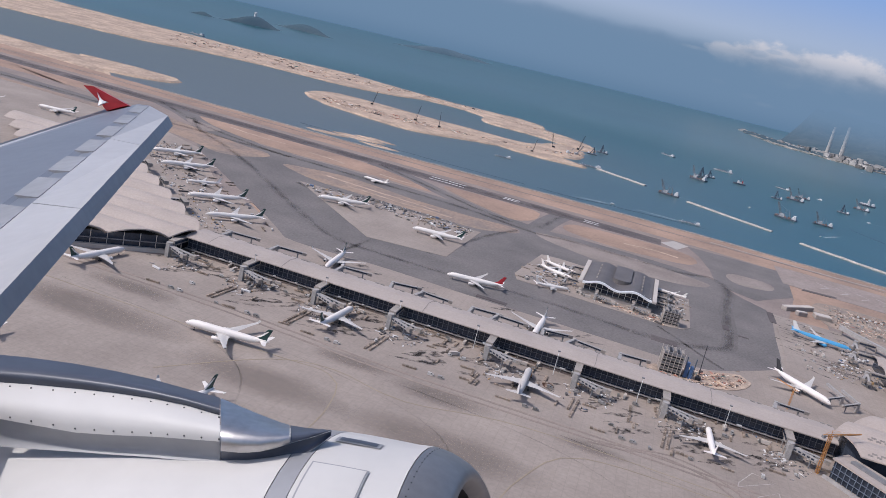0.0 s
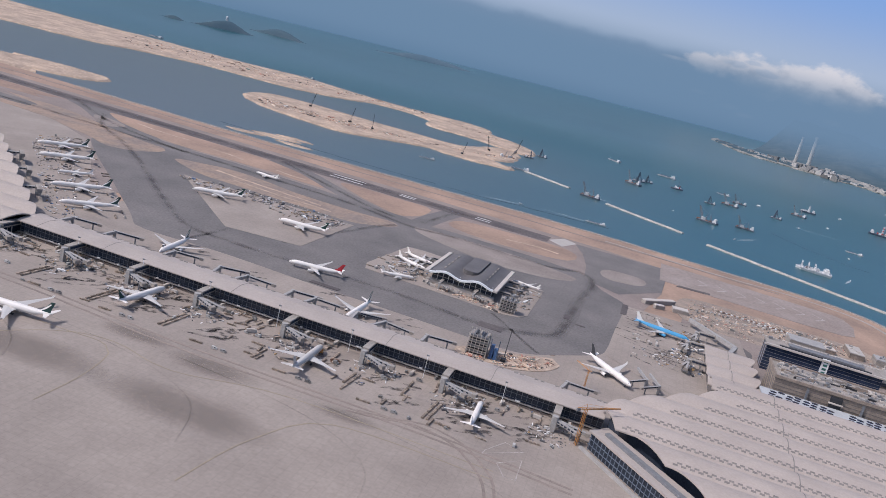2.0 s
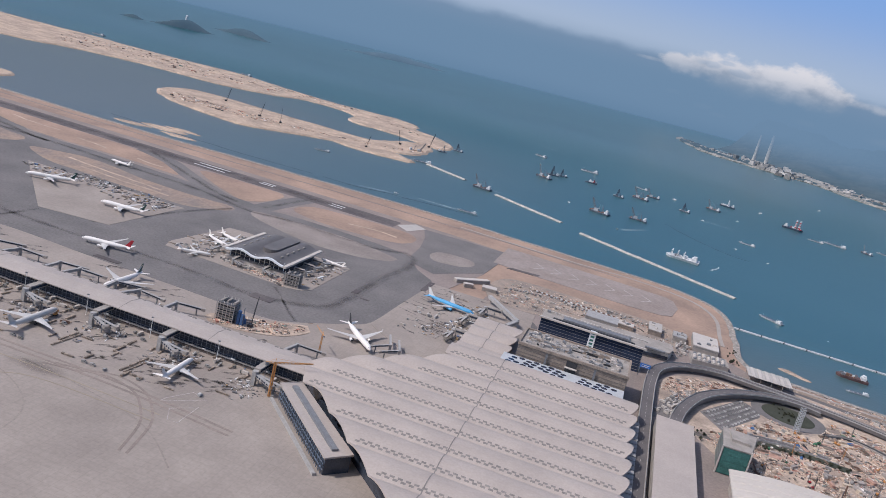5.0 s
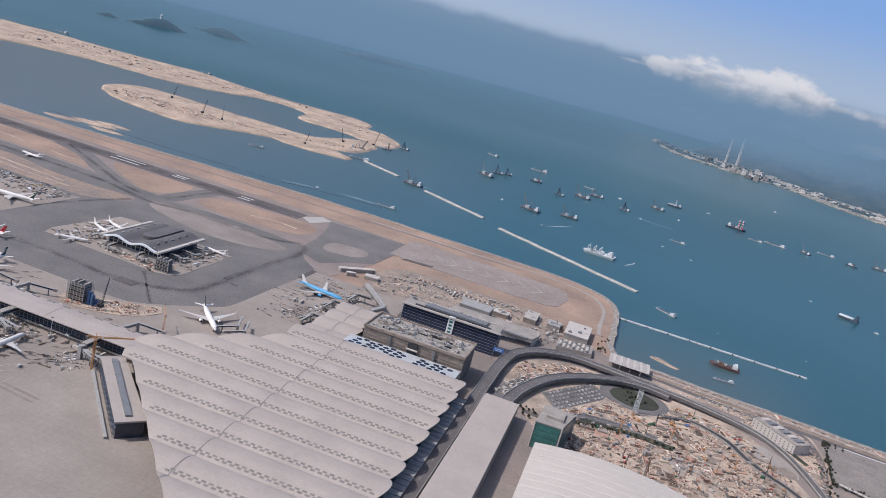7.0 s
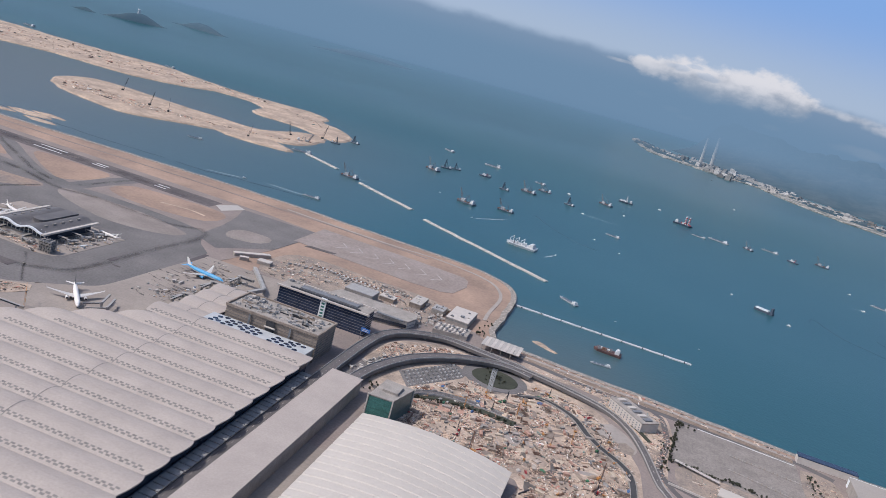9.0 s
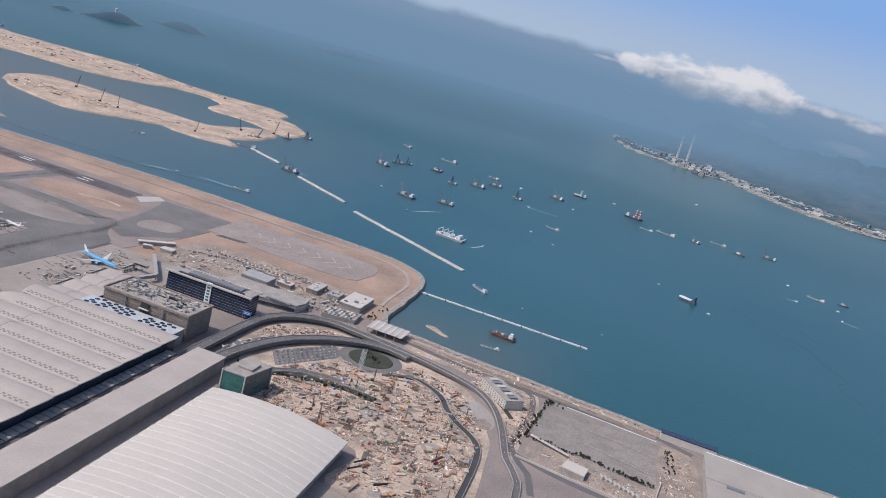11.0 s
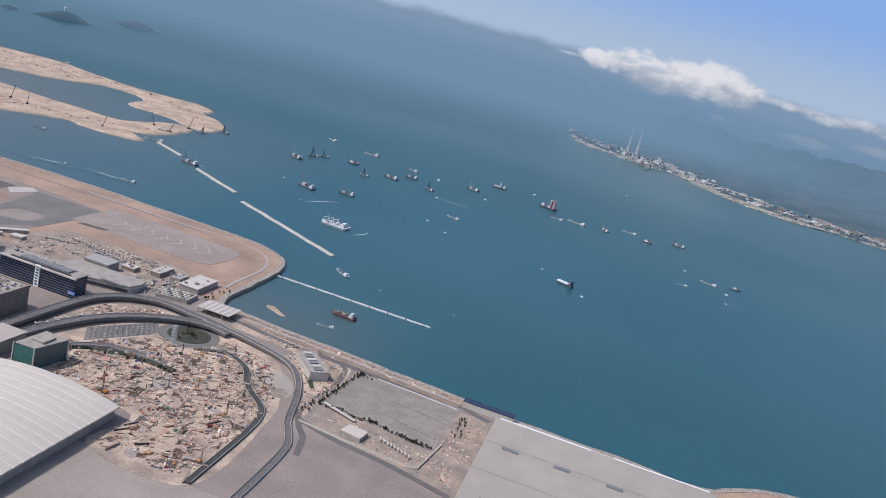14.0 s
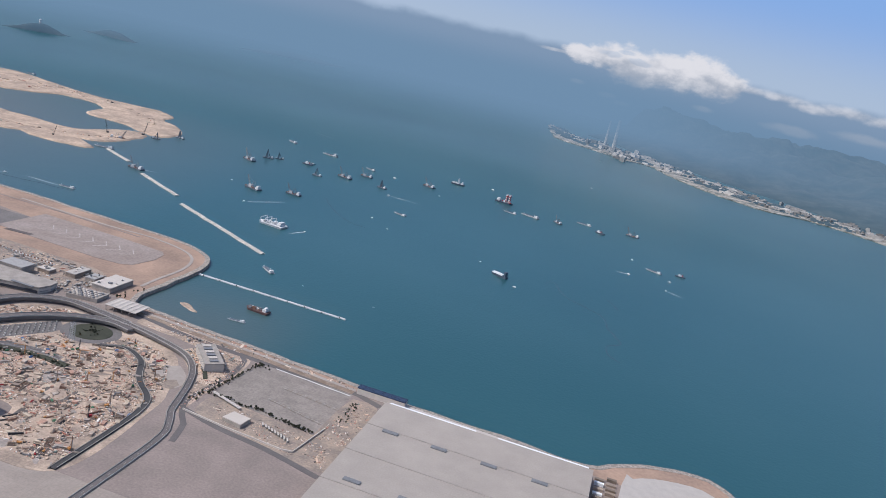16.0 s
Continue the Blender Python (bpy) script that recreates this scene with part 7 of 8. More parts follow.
strew((V, C), [(-150, 342), (-172, 332), (-285, 452), (-272, 468)], 50, 9, turn=45, smin=0.7, smax=1.1)
strew((S, B, T, V, S), [(122, 474), (124, 526), (180, 531), (226, 530), (228, 478), (205, 476), (204, 496), (160, 496), (158, 474)], 110, 10, smin=0.5, smax=1.0, turn=-8)
SITE = [(240, 374), (252, 384), (275, 416), (280, 424), (300, 412), (312, 446), (330, 446), (346, 436), (358, 416), (366, 400), (374, 375), (374, 302), (323, 302), (323, 336), (268, 342)]
strew((S, S, GF, S, B), SITE, 270, 11, z=G0 + 0.13, smin=0.5, smax=1.0)
strew((D,), SITE, 26, 17, z=G0 + 0.13, smin=0.6, smax=0.9)
LOOP = [(224, 418), (229, 436), (240, 447), (256, 456), (270, 455), (256, 440), (240, 420), (234, 406)]
strew((S, GF, B), LOOP, 50, 12, z=G0 + 0.13, smin=0.5, smax=0.9)
strew((V, T, B, S), [(232, 478), (232, 528), (240, 528), (240, 494), (254, 494)], 40, 15, turn=0, smin=0.6, smax=1.0)
strew((V, T, V, B), [(206, 474), (232, 470), (240, 500), (238, 528), (228, 500)], 60, 51, turn=12, smin=0.6, smax=0.95)
strew((V, T), [(222, 384), (234, 407), (240, 404), (230, 382)], 46, 52, turn=60, smin=0.6, smax=0.9)
strew((V, V, T), [(225, 395), (230, 416), (236, 412), (232, 396)], 24, 53, turn=60, smin=0.6, smax=0.9)
strew((S, V, B, T), [(304, 471), (334, 468), (350, 464), (346, 454), (370, 430), (380, 440), (378, 462), (345, 475)], 70, 54, smin=0.5, smax=0.9)
for gx in (-129, -99, -69, -32, 0, 31):
    for k in range(2):
        for q in range(3):
            if (gx + k + q) % 5:
                copy_thing(C, pose(gx + 0.4 + 1.7 * k + 0.4 * q, 248.5 + 5.4 * q, G0 + 0.02, 0, 0, 86) @ Matrix.Diagonal((0.95, 0.95, 0.95, 1)))
    copy_thing(C, pose(gx - 22, 245.6, G0 + 0.06, 0, 0, 2)), copy_thing(V, pose(gx - 12, 245.2, G0 + 0.06, 0, 0, 2)), copy_thing(V, pose(gx - 8.5, 245.2, G0 + 0.06, 0, 0, 2))
for a, b, n in (((150, 520), (204, 508), 24), ((162, 514), (200, 503), 17), ((128, 508), (146, 514), 8), ((186, 528), (222, 522), 14)):
    for i in range(n):
        p = Vector(a).lerp(Vector(b), i / (n - 1))
        copy_thing(T if i % 3 else V, pose(p.x, p.y, G0 + 0.12, 0, 0, 78 + (i % 2) * 180) @ Matrix.Diagonal((0.7, 0.75, 0.7, 1)))
# car park inside the road loop
sheet("car_park_2", [(221, 376), (225, 398), (233, 418), (243, 432), (247, 426), (238, 404), (232, 376)], G0 + 0.145, M["asphalt"], "worn asphalt parking strip inside the loop", "car park")
sheet("car_park", [(244, 402), (266, 438), (276, 430), (274, 420), (254, 386)], G0 + 0.14, M["asphalt"], "worn asphalt car park", "car park")
for r in range(5):
    for i in range(13):
        a, b = Vector((246.5 + 2.0 * r, 402 - 3.2 * r)), Vector((266 + 1.9 * r, 435 - 3.0 * r))
        p = a.lerp(b, i / 12)
        copy_thing(V, pose(p.x, p.y, G0 + 0.15, 0, 0, 148) @ Matrix.Diagonal((0.75, 0.8, 0.7, 1)))
# trailers and buses in the yards
for y, x0, x1, fall in ((447, 420, 458, 0.13), (428, 419, 457, 0.235)):
    row = thing("parking_island", "long pale parking island with bay dividers", "parking island", "parking islands")
    bm = bmesh.new()
    ribbon(bm, [(x0, y), (x1, y - (x1 - x0) * fall)], 1.0, G0, G0 + 0.3)
    part("kerb", bm, M["concrete"], row)
    for i in range(17):
        x = x0 + 1 + i * (x1 - x0 - 2) / 16
        bm = bmesh.new()
        box(bm, -0.22, 0.22, -1.5, 1.5, 0.12, 0.42, pose(x, y - (x - x0) * fall, G0, 0, 0, -8))
        part("divider", bm, M["brownwall"] if i % 3 else M["concrete"], row)
wall_ = thing("yard_wall", "long pale yard wall beside the road", "wall")
for a, b in (((451, 379), (457, 380.5)), ((457, 380.5), (461, 414)), ((388, 385.5), (413, 382)), ((413, 382), (451, 379))):
    bm = bmesh.new()
    ribbon(bm, [a, b], 0.5, G0, G0 + 1.1)
    part("wall_run", bm, M["rooflight"], wall_)
stalls = thing("stall_row", "row of pale canopies beside the hedge", "canopy")
for i in range(11):
    p = Vector((391, 413)).lerp(Vector((413, 404.5)), (i + 0.5) / 11)
    bm = bmesh.new()
    box(bm, -0.95, 0.95, -1.1, 1.1, 1.3, 1.55, pose(p.x, p.y, G0, 0, 0, -21))
    roof_ = part("canopy_roof", bm, M["rooflight"] if i % 3 else M["warmwhite"], stalls)
    for x in (-0.8, 0.8):
        bm = bmesh.new()
        tube(bm, (p.x + x, p.y, G0), (p.x + x, p.y, G0 + 1.3), 0.08, None, 5)
        part("post", bm, M["grey"], roof_)
block("flat_roofed_store", "long low store with pale flat roof", "building", [(411, 388), (413, 397), (424, 395.5), (423, 386)], 4.6, M["concrete"], M["warmwhite"])
for i in range(9):
    copy_thing(T, pose(431 + i * 2.3, 397 - i * 0.9, G0 + 0.12, 0, 0, 120) @ Matrix.Diagonal((1.1, 0.8, 0.9, 1)))


def rubble_material(name, cols):
    m = material(name, (0.5, 0.4, 0.32), 0.9, var=0.2, scale=0.5, fine=3)
    nt, p = m.node_tree, m.node_tree.nodes["Principled BSDF"]
    geo, r = nt.nodes.new("ShaderNodeNewGeometry"), nt.nodes.new("ShaderNodeValToRGB")
    r.color_ramp.interpolation = "CONSTANT"
    while len(r.color_ramp.elements) < len(cols):
        r.color_ramp.elements.new(0.5)
    for el, (pos, c) in zip(r.color_ramp.elements, cols):
        el.position, el.color = pos, (*c, 1)
    nt.links.new(geo.outputs["Random Per Island"], r.inputs["Fac"]), nt.links.new(r.outputs["Color"], p.inputs["Base Color"])
    return m


M["rubble"] = rubble_material("mixed_rubble", ((0.0, (0.58, 0.42, 0.31)), (0.30, (0.42, 0.32, 0.25)), (0.44, (0.27, 0.185, 0.145)), (0.58, (0.66, 0.55, 0.45)), (0.70, (0.44, 0.20, 0.145)), (0.77, (0.10, 0.085, 0.08)), (0.92, (0.76, 0.71, 0.66)), (0.975, (0.20, 0.26, 0.23))))
M["gear"] = rubble_material("ground_gear", ((0.0, (0.36, 0.33, 0.31)), (0.22, (0.66, 0.64, 0.62)), (0.42, (0.14, 0.13, 0.13)), (0.66, (0.25, 0.21, 0.17)), (0.80, (0.075, 0.072, 0.075)), (0.91, (0.42, 0.27, 0.13)), (0.955, (0.12, 0.17, 0.27))))


def rubble(name, label, poly, n, seed, z, size=1.0, flat=0.5, clump=0.55, mat="rubble"):
    """Loose small stuff too fine to tell apart."""
    rnd = random.Random(seed)
    xs, ys = [p[0] for p in poly], [p[1] for p in poly]
    verts, faces = [], []
    while n:
        p = (rnd.uniform(min(xs), max(xs)), rnd.uniform(min(ys), max(ys)))
        if not inside(p, poly) or noise.noise(Vector((p[0] * 0.11, p[1] * 0.11, seed))) + noise.noise(Vector((p[0] * 0.3, p[1] * 0.3, seed))) * 0.6 < clump * rnd.uniform(-1, 1):
            continue
        n -= 1
        long = rnd.random() < 0.3
        w, d, h = size * rnd.uniform(0.3, 1.0) * (2.6 if long else 1), size * rnd.uniform(0.2, 0.6), size * rnd.uniform(0.2, 1.0) * flat
        if rnd.random() < 0.06:
            w, d, h = w * 2.2, d * 2.2, h * 2.0
        a = rnd.choice((0.3, 1.87)) + rnd.gauss(0, 0.35)
        c, s = math.cos(a), math.sin(a)
        k = len(verts)
        for zz in (z, z + h):
            for u, v in ((-w, -d), (w, -d), (w, d), (-w, d)):
                verts.append((p[0] + u * c - v * s, p[1] + u * s + v * c, zz))
        faces += [tuple(k + q for q in f) for f in ((4, 5, 6, 7), (0, 1, 5, 4), (1, 2, 6, 5), (2, 3, 7, 6), (3, 0, 4, 7))]
    me = bpy.data.meshes.new(name)
    me.from_pydata(verts, [], faces)
    me.materials.append(M[mat])
    return tagged(new(name, me), label, "rubble", "", "stuff")


def in_site(rnd):
    while True:
        p = rnd.uniform(240, 374), rnd.uniform(300, 448)
        if inside(p, SITE):
            return p


def beam_stack(seed):
    """A row of long girders or pipes laid side by side."""
    rnd = random.Random(seed)
    ob = thing("steel_stack", "long steel girders laid side by side on the site", "girder stack", "girder stacks")
    mat = (M["rust"], M["dark"], M["rust"], M["grey"], M["red"])[seed % 5]
    for i in range(rnd.randint(3, 5)):
        bm = bmesh.new()
        L = rnd.uniform(2.6, 5.0)
        box(bm, -L, L + rnd.uniform(-0.6, 0.6), i * 0.75, i * 0.75 + 0.3, 0, rnd.uniform(0.35, 0.8))
        part("girder", bm, mat, ob)
    return ob


def trench(seed):
    """A shored excavation: raised timber edges round a dark bottom, with struts across."""
    rnd = random.Random(seed)
    ob = thing("excavation", "shored excavation with timber edges and struts", "excavation", "excavations")
    L, W = rnd.uniform(3, 7), rnd.uniform(1.2, 2.6)
    bm = bmesh.new()
    box(bm, -L, L, -W, W, 0.0, 0.1)
    # Dark plate laid at ground level between the raised edges.
    part("bottom", bm, M["pit"], ob, "dark flat trench bottom")
    for x0, x1, y0, y1 in ((-L, L, -W - 0.3, -W), (-L, L, W, W + 0.3), (-L - 0.3, -L, -W, W), (L, L + 0.3, -W, W)):
        bm = bmesh.new()
        box(bm, x0, x1, y0, y1, 0, 0.75)
        part("shoring", bm, M["crate"], ob)
    for i in range(int(L)):
        bm = bmesh.new()
        box(bm, -L + 1 + i * 2, -L + 1.25 + i * 2, -W, W, 0.5, 0.7)
        part("strut", bm, M["rust"], ob)
    return ob


M["pit"] = material("trench_earth", (0.15, 0.115, 0.09), 0.95, var=0.4, scale=0.3, fine=1.5)
prnd = random.Random(91)
stacks, pits = [beam_stack(i) for i in range(5)], [trench(20 + i) for i in range(4)]
for protos, n, turns in ((stacks, 46, (20, 34, 112, 60)), (pits, 24, (22, 112, 30))):
    for i in range(n):
        x, y = in_site(prnd)
        m = pose(x, y, G0 + 0.13, 0, 0, prnd.choice(turns) + prnd.gauss(0, 10)) @ Matrix.Diagonal((*(prnd.uniform(0.45, 0.8),) * 2, 0.9, 1))
        if i < len(protos):
            protos[i].matrix_basis = m
            bpy.context.view_layer.update()
        else:
            copy_thing(protos[i % len(protos)], m)
for i in range(18):
    x, y = in_site(prnd)
    bm = bmesh.new()
    L, W = prnd.uniform(0.8, 2.0), prnd.uniform(0.6, 1.3)
    m = pose(x, y, G0 + 0.13, 0, 0, prnd.uniform(0, 180))
    loft(bm, [[m @ Vector((L * s * math.cos(a), W * s * math.sin(a), z)) for a in [math.pi * q / 5 for q in range(10)]] for s, z in ((1, 0), (0.9, 0.5), (0.5, 0.9))])
    tagged(link("tarpaulin", bm, M["green"] if i % 3 == 0 else M["bluesheet"] if i % 3 == 1 else M["rooflight"]), "sheet of tarpaulin over stacked goods", "tarpaulin", "tarpaulins")
# slabs, pits and long beams that give the site its grain
rnd = random.Random(77)
tones = [material(f"site_slab_{k}", col, 0.9, var=0.3, scale=0.3, fine=1.5) for k, col in enumerate(((0.55, 0.45, 0.37), (0.40, 0.34, 0.30), (0.30, 0.235, 0.19), (0.52, 0.31, 0.23), (0.62, 0.50, 0.38), (0.16, 0.135, 0.12)))]
k = 0
while k < 90:
    x, y = rnd.uniform(240, 374), rnd.uniform(300, 448)
    if not inside((x, y), SITE):
        continue
    k += 1
    bm = bmesh.new()
    w, dd, h = rnd.uniform(0.8, 2.4), rnd.uniform(0.5, 1.2), rnd.uniform(0.2, 1.4)
    box(bm, -w, w, -dd, dd, 0, h, pose(x, y, G0 + 0.12, 0, 0, rnd.choice((18, 108)) + rnd.gauss(0, 12)))
    tagged(link("foundation_slab", bm, rnd.choice(tones[:5])), "rough concrete foundation slab on the site", "foundation", "site clutter")
k = 0
while k < 16:
    x, y = rnd.uniform(240, 374), rnd.uniform(300, 448)
    if not inside((x, y), SITE):
        continue
    k += 1
    bm = bmesh.new()
    L = rnd.uniform(2.0, 5)
    box(bm, -L, L, -0.22, 0.22, 0, rnd.uniform(0.5, 1.3), pose(x, y, G0 + 0.12, 0, 0, rnd.choice((20, 75, 110)) + rnd.gauss(0, 15)))
    tagged(link("sheet_pile_wall", bm, rnd.choice((M["rust"], M["dark"], tones[2]))), "dark steel sheet pile wall on the site", "sheet piling", "site clutter")
for i in range(80):
    while True:
        x, y = rnd.uniform(240, 374), rnd.uniform(300, 448)
        if inside((x, y), SITE):
            break
    rx, ry, ro = rnd.uniform(2.5, 8), rnd.uniform(1.2, 3.5), rnd.choice((0.3, 1.9)) + rnd.gauss(0, 0.4)
    bm = bmesh.new()
    prism(bm, [(x + math.cos(ro) * u - math.sin(ro) * v, y + math.sin(ro) * u + math.cos(ro) * v) for u, v in [((rx * math.cos(a)) * (1 + 0.35 * noise.noise(Vector((math.cos(a), math.sin(a), i * 3.1)))), (ry * math.sin(a)) * (1 + 0.35 * noise.noise(Vector((math.cos(a), math.sin(a), i * 5.7))))) for a in [2 * math.pi * q / 18 for q in range(18)]]], G0, G0 + rnd.uniform(0.15, 0.19), 0.3)
    tagged(link("earth_patch", bm, tones[(1, 2, 3, 4, 2, 5)[i % 6]]), "patch of turned earth on the site", "earth", "", "structure")
for line in ([(262, 350), (290, 372), (310, 380), (330, 376), (352, 352), (356, 310)], [(300, 400), (318, 392), (340, 398), (356, 390)], [(280, 345), (300, 352), (330, 345), (345, 320)]):
    bm = bmesh.new()
    ribbon(bm, [tuple(p) for p in smooth_line(line, 4, rough=1.0)], 2.2, G0, G0 + 0.205)
    tagged(link("site_track", bm, M["sand"]), "pale worn haul track across the site", "track", "", "structure")
rubble("site_rubble", "strewn planks, steel and spoil on the building site", SITE, 11000, 31, G0 + 0.12, 0.36, 1.0, 0.3)
rubble("coast_rubble", "strewn spoil and timber beside the coast road", [(302, 471), (335, 467), (352, 463), (346, 452), (372, 427), (382, 440), (381, 464), (345, 476)], 1500, 44, G0 + 0.10, 0.4)
rubble("loop_rubble", "strewn spoil and timber inside the road loop", LOOP, 1800, 32, G0 + 0.12, 0.36)
rubble("yard_rubble", "strewn materials in the contractors' yard", [(121, 474), (123, 530), (180, 534), (228, 532), (230, 478), (205, 476), (204, 496), (160, 496), (158, 474)], 1150, 33, G0 + 0.11, 0.42)
rubble("verge_clutter", "strewn spoil between viaduct and trailer yard", [(373, 425), (379, 404), (386, 384), (387, 412), (389, 440), (384, 466), (378, 466), (384, 446)], 500, 48, G0 + 0.11, 0.42)
rubble("yard_clutter", "pallets and goods south of the trailer yard", [(396, 405), (440, 402), (474, 396), (476, 374), (440, 380), (410, 386)], 420, 49, G0 + 0.1, 0.42)
rubble("strip_clutter", "spoil and pallets beside the freight hall", [(460, 403), (478, 402), (477, 455), (461, 460)], 350, 47, G0 + 0.1, 0.45)
rubble("shore_rubble", "scattered stones and debris along the east shore", [(285, 486), (300, 493), (380, 487), (455, 480), (455, 473), (380, 474), (300, 482)], 500, 34, G0 - 0.1, 0.6)
for k, gx in enumerate((-160, -129, -99, -69, -32, 0, 31, 66)):
    rubble("stand_gear", "ground equipment clustered round a boarding bridge", [(gx - 3, 283), (gx + 15, 283), (gx + 16, 270), (gx + 6, 256), (gx - 2, 262)], 120, 60 + k, G0, 0.42, 0.9, mat="gear")
for k, gx in enumerate((-140, -112, -84, -52, -20, 6)):
    rubble("stand_gear", "ground equipment beside the north stands", [(gx - 6, 299), (gx + 9, 299), (gx + 8, 312), (gx - 5, 314)], 90, 70 + k, G0, 0.44, 0.9, mat="gear")
rubble("stand_rubble", "ground equipment and containers beside the parking apron", [(-192, 450), (-160, 464), (-100, 465), (-81, 458), (-82, 436), (-110, 444), (-150, 446), (-172, 440)], 520, 55, G0 + 0.22, 0.62, 0.9, mat="gear")
rubble("stand_rubble", "small ground equipment round the satellite hall", [(-40, 392), (38, 392), (40, 440), (24, 440), (24, 396), (-14, 396), (-14, 442), (-40, 440)], 480, 56, G0 + 0.23, 0.45, 0.9, mat="gear")
rubble("stand_rubble", "ground equipment on the stands beside the terminal", [(100, 382), (128, 382), (128, 452), (118, 452), (116, 420), (104, 400)], 300, 57, G0 + 0.24, 0.5, 0.9, mat="gear")
rubble("stand_rubble", "ground equipment on the western stands", [(-162, 322), (-176, 318), (-292, 440), (-276, 462)], 600, 58, G0, 0.5, 0.9, mat="gear")
rubble("works_rubble", "orange and grey works clutter by the satellite hall", [(-4, 388), (30, 383), (30, 393), (-4, 394)], 160, 37, G0 + 0.12, 0.6, 0.8)
sheet("works_area", smooth_line([(28, 314), (46, 316), (60, 325), (66, 338), (62, 344), (48, 336), (36, 331), (24, 322)], 4, True), G0 + 0.27, M["site"], "tan bare earth of the works by the taxiway", "building site")
rubble("works_rubble", "works clutter round the scaffold tower", [(28, 315), (46, 317), (59, 326), (64, 338), (60, 342), (48, 334), (36, 329)], 520, 38, G0 + 0.27, 0.5, 0.8)
rubble("bank_rubble", "machines and spoil on the sand island", [(-390, 910), (-300, 900), (-180, 915), (-90, 960), (-80, 1010), (-130, 930), (-250, 870), (-350, 860)], 500, 39, 1.5, 1.1, 0.6)
rubble("strip_rubble", "spoil heaps and machines on the long sand strip", [(-700, 1060), (-560, 1110), (-420, 1130), (-330, 1200), (-250, 1215), (-200, 1180), (-150, 1140), (-110, 1110), (-160, 1180), (-250, 1235), (-400, 1240), (-600, 1230), (-760, 1200)], 500, 45, 1.5, 1.4, 0.6)
# lattice mast on the round island
lt = thing("lattice_mast", "tall pale grey lattice mast on the round island", "lattice mast")
for s in (-1.1, 1.1):
    for q in (-1.1, 1.1):
        bm = bmesh.new()
        tube(bm, (s, q, 0), (s, q, 13), 0.14, None, 4)
        part("leg", bm, M["shipgrey"], lt)
for i in range(9):
    z = i * 1.44
    for q in (-1.1, 1.1):
        for d in (-1.1, 1.1):
            bm = bmesh.new()
            tube(bm, (d, q, z), (-d, q, z + 1.44), 0.12, None, 4)
            part("brace", bm, M["shipgrey"], lt)
lt.location = (291, 417, G0)
CR = tower_crane()
CR.matrix_basis = pose(81, 268.6, G0, 0, 0, 40) @ Matrix.Diagonal((0.72, 0.72, 0.62, 1))
bpy.context.view_layer.update()
for x, y, r, s in ((78, 321, 130, .62), (310, 400, 30, .45), (340, 390, 100, .4), (285, 385, 200, .45)):
    copy_thing(CR, pose(x, y, G0, 0, 0, r) @ Matrix.Diagonal((s, s, s, 1)))
CC = crawler_crane()
CC.matrix_basis = pose(-331, 946, 1.6, 0, 0, 30)
bpy.context.view_layer.update()
for x, y, r, s in ((-262, 905, 60, 1), (-232, 900, 120, 1), (-90, 1045, 10, 1.1), (-115, 1000, 200, 1), (-125, 905, 40, .8), (44, 322, 90, .8)):
    copy_thing(CC, pose(x, y, 1.5 if y > 400 else G0, 0, 0, r) @ Matrix.Diagonal((s, s, s, 1)))


def piling_rig(mat):
    """A tracked rig with an upright leader, its back stay and a hanging drill string."""
    ob = thing("piling_rig", "tracked piling rig with an upright mast on the site", "piling rig", "piling rigs")
    bm = bmesh.new()
    for q in (-0.8, 0.8):
        box(bm, -1.3, 1.3, q - 0.3, q + 0.3, 0, 0.7)
    part("crawler_track", bm, M["dark"], ob)
    bm = bmesh.new()
    box(bm, -1.6, 0.7, -0.85, 0.85, 0.7, 2.0), box(bm, 0.0, 0.9, 0.2, 0.9, 0.9, 2.5)
    part("cab", bm, mat, ob)
    bm = bmesh.new()
    lattice(bm, (1.5, 0, 0.2), (1.5, 0, 11.5), 0.16, 0.45, 8)
    tube(bm, (-0.8, 0, 2.0), (1.4, 0, 8.0), 0.14, 0.1, 5)
    part("mast", bm, M["dark"] if mat is not M["orange"] else M["rust"], ob)
    bm = bmesh.new()
    tube(bm, (1.95, 0, 0), (1.95, 0, 8.5), 0.2, None, 6)
    part("drill", bm, M["grey"], ob)
    return ob


RIGS = [piling_rig(M["orange"]), piling_rig(M["green"]), piling_rig(M["red"])]
rrnd = random.Random(63)
for i in range(17):
    x, y = in_site(rrnd)
    k = rrnd.uniform(0.55, 0.95)
    m = pose(x, y, G0 + 0.15, 0, 0, rrnd.uniform(0, 360)) @ Matrix.Diagonal((k, k, k, 1))
    if i < 3:
        RIGS[i].matrix_basis = m
        bpy.context.view_layer.update()
    else:
        copy_thing(RIGS[i % 3], m)
